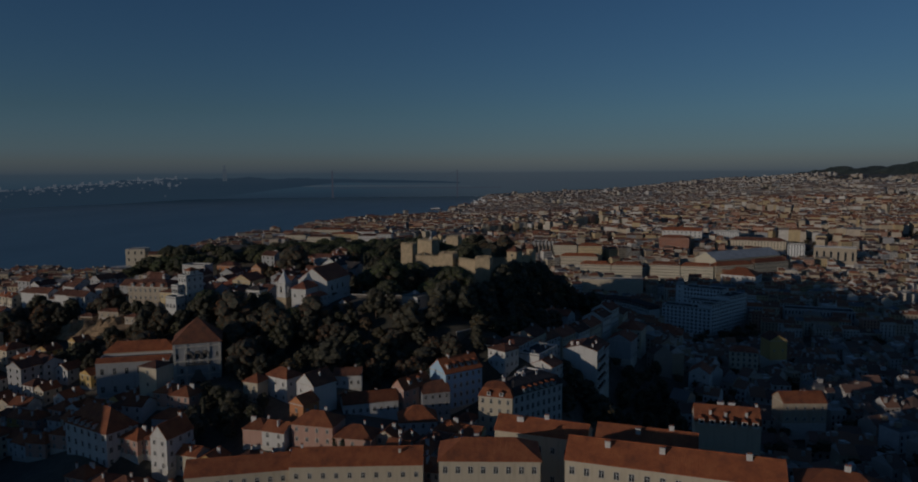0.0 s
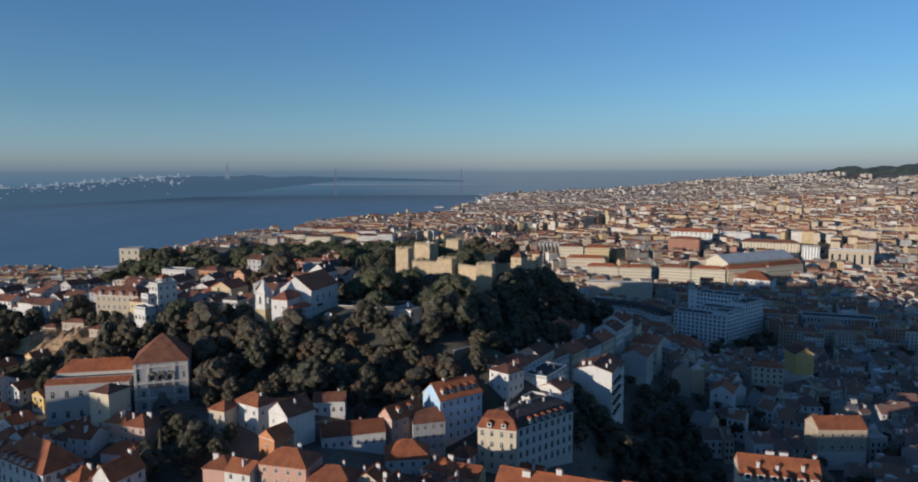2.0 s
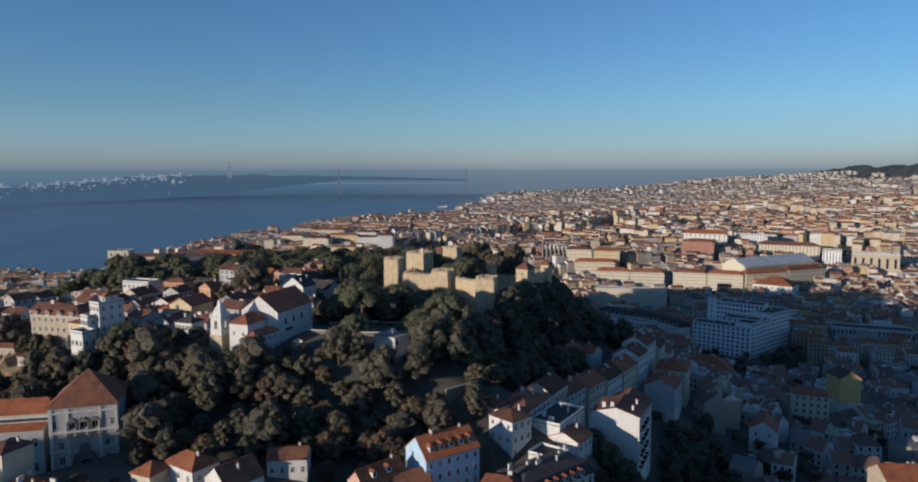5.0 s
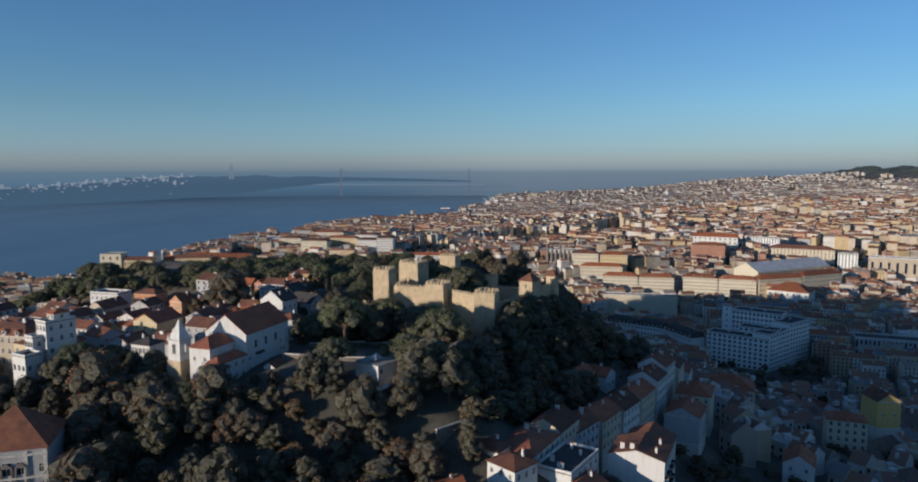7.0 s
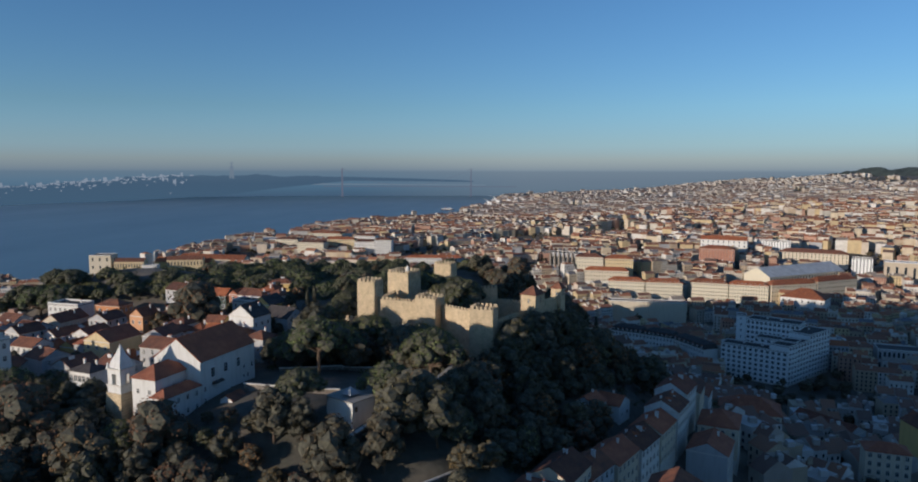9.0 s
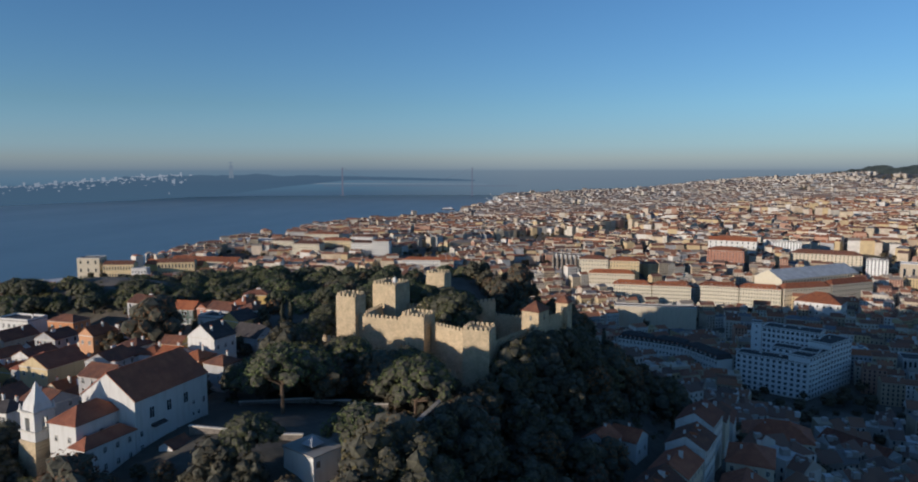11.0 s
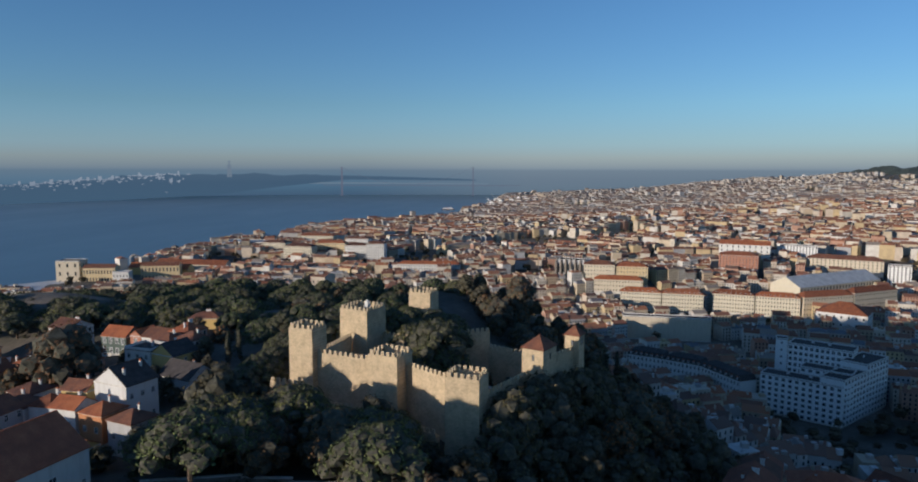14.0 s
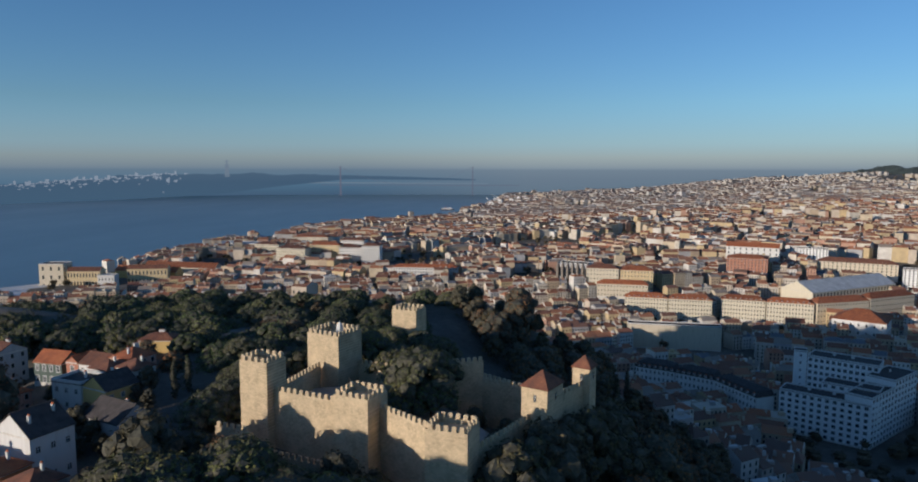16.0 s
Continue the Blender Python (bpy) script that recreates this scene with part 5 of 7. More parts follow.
house("town_house", "small white house with grey hip roof", (-116.2, 417.4), (-108.0, 414.6), 8, 103, 112.4, "hip", 1.8, WHITE, ROOF_OLD, wins=[("front", 2, 2, 0.9, 1.3), ("right", 2, 2, 0.9, 1.3)], chims=[(1, 2, 1, 1.2)])
house("town_house", "beige house beside the tall villa", (-169.4, 369.4), (-160.0, 365.6), 9, 93, 108.0, "hip", 1.6, OCHRE_PALE, ROOF_OLD, wins=[("front", 3, 3, 0.9, 1.4)])
house("town_house", "salmon-pink house with brown roof", (-175.0, 469.0), (-162.0, 466.0), 9, 99, 109.0, "hip", 2.0, OCHRE, ROOF_OLD, wins=[("front", 3, 2, 0.9, 1.5), ("right", 3, 2, 0.9, 1.4)])
house("town_house", "orange-ochre gabled house with brown roof", (-139.4, 433.2), (-132.8, 430.8), 9, 101, 112.0, "gable", 2.8, SALMON, ROOF_OLD, "y", wins=[("front", 2, 2, 0.9, 1.3), ("right", 3, 2, 0.9, 1.3)], chims=[(1, 1, 2, 2.4)])
house("cottage", "small dim cottage with old roof among the trees", (40.0, 396.0), (47.0, 391.0), 9, 82, 90.5, "gable", 2.6, GREY, ROOF_BROWN, "y", wins=[("right", 2, 1, 0.9, 1.3)], chims=[(1, 0, 2, 2.4)])
house("cottage", "small pale cottage with a roof window", (49.0, 404.0), (57.0, 398.5), 9, 81, 88.0, "gable", 2.6, WHITE, ROOF_BROWN, "x", wins=[("right", 2, 1, 0.9, 1.3)], chims=[(1, 0, 1, 2.4)])
# ochre rock face with walls on it, above the convent
ROCK = plain("ochre_rock", (0.36, 0.24, 0.13), 0.95, 0, 0.5, 0.35)


def rock_outcrop(x, y, z, rot, w, d, h, seed):
    g, n, m = Geo(), 22, 10
    pts = []
    for i in range(n + 1):
        col = []
        for k in range(m + 1):
            u, v = i / n * 2 - 1, k / m
            up = h * min(1.0, 1.9 * v) * (1 - 0.55 * u * u) * (0.8 + 0.5 * noise.noise((u * 3.2, v * 1.2, seed)) + 0.3 * noise.noise((u * 9, v * 4, seed)))
            step = 0.8 * round(up / 1.8) * 1.8 + 0.2 * up
            out = d * (1 - v) * 0.55 + 1.4 * noise.noise((u * 5, v * 6, seed + 3))
            col.append((u * w / 2 + 0.8 * noise.noise((u * 7, v * 7, seed)), d * 0.5 - d * (1 - v) - out * 0.3, step - 3 * (1 - v)))
        pts.append(col)
    for i in range(n):
        for k in range(m):
            g.poly([pts[i][k], pts[i + 1][k], pts[i + 1][k + 1], pts[i][k + 1]])
    back = [(c[-1][0], c[-1][1] + 6, c[-1][2] - 7) for c in pts]
    for i in range(n):
        g.poly([pts[i][-1], pts[i + 1][-1], back[i + 1], back[i]])
    ob = tagged(new("rock_outcrop", g.mesh("rock_outcrop", ROCK)), "weathered ochre rock face on the hillside", "rock")
    ob.matrix_basis = pose(x, y, z, 0, 0, rot)


rock_outcrop(-201, 358, 89, -12, 38, 16, 7.0, 1.3)
rock_outcrop(-188, 352, 91, -24, 26, 12, 6.5, 4.1)
for x, y, w, z in ((-196, 366, 12, 98), (-210, 368, 9, 95), (-176, 352, 9, 98)):
    house("cottage", "low ochre ruin with flat roof on the rock", (x - w / 2, y), (x + w / 2, y - 2), 6, z - 4, z, "hip", 1.2, BEIGE, ROOF_OLD, wins=[("front", 3, 1, 0.9, 1.2)])
# ---- the shaded valley and the lower town ----
# darker beige plaster stands in for the shade on this front wall
house("town_house", "beige valley house with sunlit orange roof", (155.6, 337.2), (177.4, 337.6), 12, 46, 57.0, "gable", 4.0, BEIGE, ROOF, wins=[("front", 5, 2, 1.1, 1.6)], chims=[(1, 1, 1, 3.2), (1, 3, 1, 3.2)])
house("town_house", "yellow gabled warehouse with tiled roof", (202.0, 460.6), (213.6, 461.0), 14, 44, 58.0, "gable", 3.6, YELLOW, ROOF_OLD, "y", wins=[("front", 2, 1, 0.9, 1.2)])
HOTEL = dict(group="large buildings", category="hotel", trim=FRAME)
house("hotel", "long white hotel front with rows of square windows", (196.5, 703.0), (236.0, 673.0), 15, 10, 36.0, "flat", 1, HOTEL_WHITE, SLATE, wins=[("front", 12, 7, 2.0, 2.0), ("left", 4, 7, 1.4, 1.8)], chims=[(2, 4, 2, 0.5), (2, -10, 2, 0.5)], **HOTEL)
house("hotel", "set-back white hotel storeys above the front terrace", (222.5, 704.0), (247.0, 684.5), 14, 30, 40.5, "flat", 1, HOTEL_WHITE, SLATE, wins=[("front", 7, 3, 2.2, 1.8)], chims=[(2, 4, 2, 0.5)], skirt=18, **HOTEL)
ob = house("hotel", "white hotel wing with rows of dark balconies", (237.0, 673.6), (262.0, 695.5), 15, 10, 40.0, "flat", 1, HOTEL_WHITE, SLATE, wins=[("front", 7, 8, 2.4, 2.0)], **HOTEL)
for k in range(7):
    g = Geo()
    g.box(-4.4, 4.4, -1.5, 0, 0, 0.16)
    g.box(-4.4, 4.4, -1.5, -1.4, 0.16, 1.1)
    part("balcony", g.mesh("balcony", HOTEL_WHITE), ob, "", on_face("front", -11.5, 4.2 + k * 3.5, 33.2, 15))
house("hotel", "white hotel end block with recessed windows", (262.5, 696.0), (288.0, 717.0), 17, 10, 44.0, "flat", 1, HOTEL_WHITE, SLATE, wins=[("front", 7, 9, 2.2, 2.0)], chims=[(2, 3, 2, 0.5)], **HOTEL)
house("hotel", "tall white hotel slab with a window grid", (229.0, 738.0), (262.0, 713.0), 18, 10, 48.0, "flat", 1, HOTEL_WHITE, SLATE, wins=[("front", 12, 9, 2.0, 2.2), ("right", 5, 9, 1.5, 1.9)], chims=[(2, 4, 2, 0.5), (2, -7, 2, 0.5)], **HOTEL)
house("hotel", "narrow white hotel stair tower", (221.5, 741.0), (228.6, 738.2), 9, 10, 50.5, "flat", 1, HOTEL_WHITE, SLATE, wins=[("front", 1, 8, 1.2, 1.6)], **HOTEL)
for (a, b), lab in zip((((122, 770), (146, 756)), ((146.5, 755.5), (168, 739)), ((168.3, 738.5), (183, 703))), ("curved pale block with dark mansard roof", "pale corner block with dark dormered roof", "long pale block with dark mansard roof")):
    n = math.hypot(b[0] - a[0], b[1] - a[1])
    house("apartment_house", lab, a, b, 14, 11, 30, "mansard", 6.0, WHITE, SLATE, wins=[("front", int(n / 3), 4, 1.2, 2.0)], dorms=[("front", (i + 0.5) * n / 7 - n / 2, 6.2, 1.0) for i in range(7)], group="large buildings", category="building")
house("retaining_building", "long plain beige building with a blank sunlit wall", (143, 905), (224, 893), 12, 9, 31, "flat", 1, CREAM, SLATE, group="large buildings", category="building")
PALACES = [((162, 1019), (205, 1009), "cream palace front with red roof"), ((206, 1008.6), (249, 1000), "cream palace front with pediment and red roof"),
           ((262, 1011), (303, 997), "cream square-side block with red roof"), ((304, 996.6), (346, 983), "cream square-side block with dormered red roof")]
for a, b, lab in PALACES:
    house("palace_block", lab, a, b, 14, 14, 35.5, "hip", 4.4, PALACE, ROOF, wins=[("front", 15, 5, 1.0, 1.8)], dorms=[("front", -17.5 + 5 * i, 5.2, 0.5) for i in range(8)], small=True, group="large buildings", category="building")
house("theatre", "big pale theatre with a broad orange hip roof", (336, 926), (372, 900), 34, 12, 34, "hip", 9.0, WHITE, ROOF, wins=[("front", 7, 3, 1.4, 2.4), ("right", 7, 3, 1.4, 2.4)], small=True, group="large buildings", category="theatre")
house("railway_station", "railway station with a long grey metal shed roof", (366, 1030), (492, 1098), 40, 24, 39, "gable", 10, PALACE, SHED, wins=[("front", 26, 2, 2.0, 4.0)], small=True, group="large buildings", category="station")
house("station_front", "cream station front with red tiled roof", (350, 984), (412, 1004), 16, 9, 36.5, "hip", 5, CREAM, ROOF, wins=[("front", 18, 5, 1.0, 1.8)], small=True, group="large buildings", category="building")
house("station_front", "long cream station wing with red tiled roof", (414, 1005), (476, 1034), 16, 10, 38, "hip", 5, CREAM, ROOF, wins=[("front", 19, 5, 1.0, 1.8)], small=True, group="large buildings", category="building")
house("convent_block", "sunlit yellow convent block with tiled roof", (128, 1076), (164, 1070), 22, 34, 58, "hip", 4, PALACE, ROOF_OLD, wins=[("front", 10, 5, 1.0, 1.7)], small=True, group="large buildings", category="building")
house("convent_block", "tall yellow block with tiled roof", (166, 1069), (202, 1063), 22, 34, 57, "hip", 4, OCHRE_PALE, ROOF, wins=[("front", 10, 5, 1.0, 1.7)], small=True, group="large buildings", category="building")
house("hospital_block", "broad reddish-brown block with tiled roof", (314, 1152), (358, 1134), 26, 44, 62, "hip", 4, BRICKRED, ROOF, wins=[("front", 12, 5, 1.4, 2.2)], small=True, group="large buildings", category="building")

house("convent_block", "low front range of the convent with clay roof", (138, 1058), (193, 1048), 14, 28, 43, "hip", 4, CREAM, ROOF, wins=[("front", 16, 3, 1.0, 1.7)], small=True, group="large buildings", category="building")
house("church", "long white church with a clay gable roof on the next hill", (346, 1250), (408, 1222), 22, 54, 66, "gable", 5, WHITE, ROOF, wins=[("front", 9, 2, 1.6, 3.0)], small=True, group="large buildings", category="church")
house("apartment_block", "white flat-roofed block on the next hill", (432, 1248), (476, 1228), 18, 50, 64, "flat", 1, HOTEL_WHITE, SLATE, wins=[("front", 12, 5, 1.4, 1.8)], small=True, group="large buildings", category="building")
house("apartment_block", "long pale block with brown roof above the station", (440, 1180), (520, 1142), 20, 40, 55, "hip", 5, CREAM, ROOF_OLD, wins=[("front", 18, 4, 1.3, 2.0)], small=True, group="large buildings", category="building")
house("apartment_block", "tall white apartment tower near the station", (512, 1118), (534, 1106), 18, 30, 53, "flat", 1, HOTEL_WHITE, SLATE, wins=[("front", 6, 8, 1.6, 1.8)], small=True, group="large buildings", category="building")
house("apartment_block", "pale block with tall dark openings near the station", (540, 1090), (592, 1062), 20, 26, 52, "flat", 1, BEIGE, ROOF_GREY, wins=[("front", 6, 1, 3.0, 14.0)], small=True, group="large buildings", category="building")
ob = house("ruined_abbey", "roofless grey gothic abbey ruin with buttresses", (98, 1112), (133, 1094), 20, 38, 59, "flat", 1, GREY, SLATE, wins=[("front", 6, 1, 2.2, 11.0)], small=True, group="large buildings", category="ruin", band=False)
for k in range(7):
    g = Geo()
    g.box(-1.3, 1.3, -3.2, 0, -6, 18)
    g.solid([(-1.0, -2.6, 18), (1.0, -2.6, 18), (1.0, -0.6, 18), (-1.0, -0.6, 18)], [(-0.1, -1.7, 26), (0.1, -1.7, 26), (0.1, -1.5, 26), (-0.1, -1.5, 26)])
    part("buttress", g.mesh("buttress", STONE_PALE), ob, "", on_face("front", (k / 6 - 0.5) * 38, 0, 39.4, 20))

# ---- the riverside square ----
house("square_pavilion", "square pale stone pavilion tower on the riverside square", (-611, 1196), (-577.5, 1198), 24, 3, 39.5, "flat", 2, CREAM, SLATE, wins=[("front", 3, 3, 2.6, 5.2), ("right", 3, 3, 2.2, 4.6)], small=True, group="large buildings", category="pavilion")
house("arcade_wing", "long yellow arcaded wing with red roof", (-572, 1197), (-526, 1200), 16, 7, 30, "gable", 5, OCHRE_PALE, ROOF_OLD, wins=[("front", 11, 2, 1.8, 5.6)], small=True, group="large buildings", category="building")
house("arcade_wing", "white end block of the arcaded wing", (-525.5, 1192), (-503, 1194), 14, 4, 25, "flat", 1, WHITE, ROOF_GREY, wins=[("front", 5, 2, 1.5, 3)], small=True, group="large buildings", category="building")
house("arcade_wing", "yellow inner arcaded wing with red roof", (-500, 1222), (-446, 1232), 16, 7, 30, "gable", 5, OCHRE_PALE, ROOF_OLD, wins=[("front", 11, 2, 1.8, 5.6)], small=True, group="large buildings", category="building")
house("arcade_wing", "long inner wing with red roof", (-540, 1262), (-440, 1246), 18, 3, 22, "gable", 7, YELLOW, ROOF, small=True, group="large buildings", category="building")
house("arcade_wing", "second inner wing with red roof", (-520, 1310), (-400, 1290), 20, 3, 22, "gable", 7, CREAM, ROOF, small=True, group="large buildings", category="building")
house("market_hall", "long low white hall beside the river", (-585, 1735), (-500, 1840), 30, 3, 16, "hip", 5, WHITE, ROOF_GREY, small=True, group="large buildings", category="building")
# the large cream fronts of the riverside grid town
for a, b, d, h, wall, roof, lab in (((-515, 1576), (-425, 1566), 40, 18, WHITE, ROOF_GREY, "long white hall near the river"), ((-402, 1470), (-356, 1464), 26, 26, PALACE, ROOF_OLD, "cream corner block with tiled roof"), ((-330, 1366), (-280, 1356), 22, 30, PALACE, ROOF_OLD, "tall yellow block with tiled roof"),
                                    ((-282, 1390), (-230, 1384), 20, 32, OCHRE_PALE, ROOF, "tall ochre-yellow block with clay roof"), ((-226, 1362), (-188, 1358), 20, 30, WHITE, ROOF_OLD, "white block with tiled roof"), ((-186, 1340), (-157, 1338), 20, 34, WHITE, ROOF_OLD, "tall white block beside the lower town"),
                                    ((-116, 1196), (-28, 1192), 16, 22, WHITE, ROOF, "very long white front with clay roof"), ((-372, 1600), (-298, 1590), 24, 26, PALACE, ROOF, "long cream block with clay roof"), ((-258, 1520), (-214, 1512), 22, 26, WHITE, ROOF_OLD, "white block with many windows")):
    z = min(at(*a), at(*b))
    house("city_block", lab, a, b, d, z, z + h, "hip" if d < 30 else "flat", 3.6, wall, roof, wins=[("front", int(math.hypot(b[0] - a[0], b[1] - a[1]) / 3.6), int(h / 4.2), 1.3, 2.2)], small=True, group="large buildings", category="building")
g = Geo()
g.solid([(-672, 1150, 1), (-625, 1075, 1), (-520, 1085, 1), (-430, 1140, 1), (-500, 1205, 1), (-610, 1215, 1)], [(-672, 1150, 10.2), (-625, 1075, 10.2), (-520, 1085, 10.2), (-430, 1140, 10.2), (-500, 1205, 10.2), (-610, 1215, 10.2)])
tagged(new("square_pavement", g.mesh("square_pavement", plain("pale_limestone", (0.62, 0.60, 0.56), 0.8, 0, 0.15, 0.05))), "wide pale stone paving of the riverside square", "pavement", kind="structure")

# the steep street between the row houses
lane = [(33, 318), (43, 333), (53, 348), (63, 362), (73, 376), (82, 392), (90, 412), (99, 434), (110, 458), (122, 476)]
g = Geo()
for (x0, y0), (x1, y1) in zip(lane, lane[1:]):
    for k in range(4):
        a, b = k / 4, (k + 1) / 4
        p, q = Vector((x0 + (x1 - x0) * a, y0 + (y1 - y0) * a)), Vector((x0 + (x1 - x0) * b, y0 + (y1 - y0) * b))
        s = Vector((q.y - p.y, p.x - q.x)).normalized() * 2.6
        g.poly([(p.x - s.x, p.y - s.y, at(p.x - s.x, p.y - s.y) + 0.5), (p.x + s.x, p.y + s.y, at(p.x + s.x, p.y + s.y) + 0.5), (q.x + s.x, q.y + s.y, at(q.x + s.x, q.y + s.y) + 0.5), (q.x - s.x, q.y - s.y, at(q.x - s.x, q.y - s.y) + 0.5)])
tagged(new("road", g.mesh("road", ASPHALT)), "narrow dark paved street between the houses", "road", kind="structure")

# harbour: ferries on the river and dockside cranes
def ferry(x, y, rot, n):
    ob = thing("ferry", "white river ferry with a dark hull", "ship", pose(x, y, 0, 0, 0, rot), "ferries")
    g = Geo()
    g.solid([(-n, -3, -0.5), (n * 0.9, -3, -0.5), (n * 0.9, 3, -0.5), (-n, 3, -0.5)], [(-n, -4.5, 4), (n, -4.5, 4), (n, 4.5, 4), (-n, 4.5, 4)])
    part("hull", g.mesh("hull", SLATE), ob)
    g = Geo()
    g.box(-n * 0.8, n * 0.6, -4, 4, 4, 8)
    part("cabin", g.mesh("cabin", HOTEL_WHITE), ob)
    g = Geo()
    g.box(n * 0.2, n * 0.45, -3, 3, 8, 11)
    part("bridge_house", g.mesh("bridge_house", HOTEL_WHITE), ob)
    g = Geo()
    g.box(-n * 0.3, -n * 0.2, -1, 1, 8, 13)
    part("funnel", g.mesh("funnel", BRICKRED), ob)


ferry(-165, 3180, 4, 30)
ferry(-432, 2332, 8, 14)
ferry(-240, 2480, -10, 9)


def crane(x, y, rot, h):
    z = at(x, y)
    ob = thing("harbour_crane", "tall pale dockside crane with a raised boom", "crane", pose(x, y, z, 0, 0, rot), "harbour cranes")
    for sx in (-7, 7):
        for sy in (-5, 5):
            g = Geo()
            g.box(sx - 0.8, sx + 0.8, sy - 0.8, sy + 0.8, -3, h * 0.6)
            part("leg", g.mesh("leg", FRAME), ob)
    g = Geo()
    g.box(-8, 8, -6, 6, h * 0.6, h * 0.6 + 4)
    part("machine_house", g.mesh("machine_house", FRAME), ob)
    g = Geo()
    g.solid([(-3, -1.2, h * 0.6 + 4), (0, -1.2, h * 0.6 + 4), (0, 1.2, h * 0.6 + 4), (-3, 1.2, h * 0.6 + 4)], [(24, -0.6, h * 1.2), (26, -0.6, h * 1.2), (26, 0.6, h * 1.2), (24, 0.6, h * 1.2)])
    part("boom", g.mesh("boom", FRAME), ob)


for x, y, r, h in ((20, 3140, 160, 34), (60, 3200, 150, 38), (110, 3330, 170, 36), (40, 3420, 200, 40), (150, 3520, 150, 36)):
    crane(x, y, r, h)


# ---- trees ----
def blob_tufts(g, c, r, n, size, rnd, squash=0.75, low=-0.35):
    for _ in range(n):
        u = rnd.uniform(low, 1.0)
        a = rnd.uniform(0, 6.283)
        s = math.sqrt(max(0, 1 - u * u))
        d = Vector((s * math.cos(a), s * math.sin(a), u))
        p = Vector(c) + Vector((d.x * r, d.y * r, d.z * r * squash)) * rnd.uniform(0.86, 1.06)
        nrm = (d + Vector((rnd.uniform(-0.7, 0.7), rnd.uniform(-0.7, 0.7), rnd.uniform(-0.2, 0.8)))).normalized()
        t1 = nrm.orthogonal().normalized()
        t1 = Matrix.Rotation(rnd.uniform(0, 6.283), 3, nrm) @ t1
        t2 = nrm.cross(t1)
        q = size * rnd.uniform(0.6, 1.3)
        k = rnd.uniform(0.35, 0.7)
        g.poly([p - t1 * q, p - t2 * q * k, p + t1 * q + nrm * q * 0.15, p + t2 * q * k])


def core(g, c, r, squash=0.7):
    """A dim inner mass that closes the crown."""
    rings = []
    for i, u in enumerate((-0.6, 0.0, 0.55)):
        s = math.sqrt(1 - u * u) * r * 0.82
        rings.append([(c[0] + s * math.cos(a * 1.047 + i * 0.5), c[1] + s * math.sin(a * 1.047 + i * 0.5), c[2] + u * r * squash * 0.82) for a in range(6)])
    for lo, hi in zip(rings, rings[1:]):
        for i in range(6):
            g.poly([lo[i], lo[(i + 1) % 6], hi[(i + 1) % 6], hi[i]])
    g.poly(rings[-1])
    g.poly(rings[0][::-1])


def limb(g, p, q, r0, r1, k=6):
    p, q = Vector(p), Vector(q)
    d = (q - p).normalized()
    a = d.orthogonal().normalized()
    b = d.cross(a)
    g.solid([p + (a * math.cos(i * 6.283 / k) + b * math.sin(i * 6.283 / k)) * r0 for i in range(k)], [q + (a * math.cos(i * 6.283 / k) + b * math.sin(i * 6.283 / k)) * r1 for i in range(k)])


def ball():
    """Points and faces of a small round body, the start of every leaf clump."""
    bm = bmesh.new()
    bmesh.ops.create_icosphere(bm, subdivisions=1, radius=1.0)
    bm.verts.ensure_lookup_table()
    pts, faces = [v.co.copy() for v in bm.verts], [tuple(v.index for v in f.verts) for f in bm.faces]
    bm.free()
    return pts, faces


BALL = ball()


def clump(g, c, r, rnd, squash=0.8, tufts=24, size=0.26, inner=1):
    """One uneven mass of leaves with loose tufts round its outline."""
    n, o = len(g.v), Vector((rnd.uniform(0, 50), rnd.uniform(0, 50), rnd.uniform(0, 50)))
    for p in BALL[0]:
        q = r * (0.84 + 0.34 * noise.noise(p * 1.7 + o) + 0.16 * noise.noise(p * 4.5 + o))
        g.v.append((c[0] + p.x * q, c[1] + p.y * q, c[2] + p.z * q * squash))
    g.f.extend(tuple(n + i for i in f) for f in BALL[1])
    g.m.extend([inner] * len(BALL[1]))
    blob_tufts(g, c, r * 1.02, tufts, size, rnd, squash, -0.4)


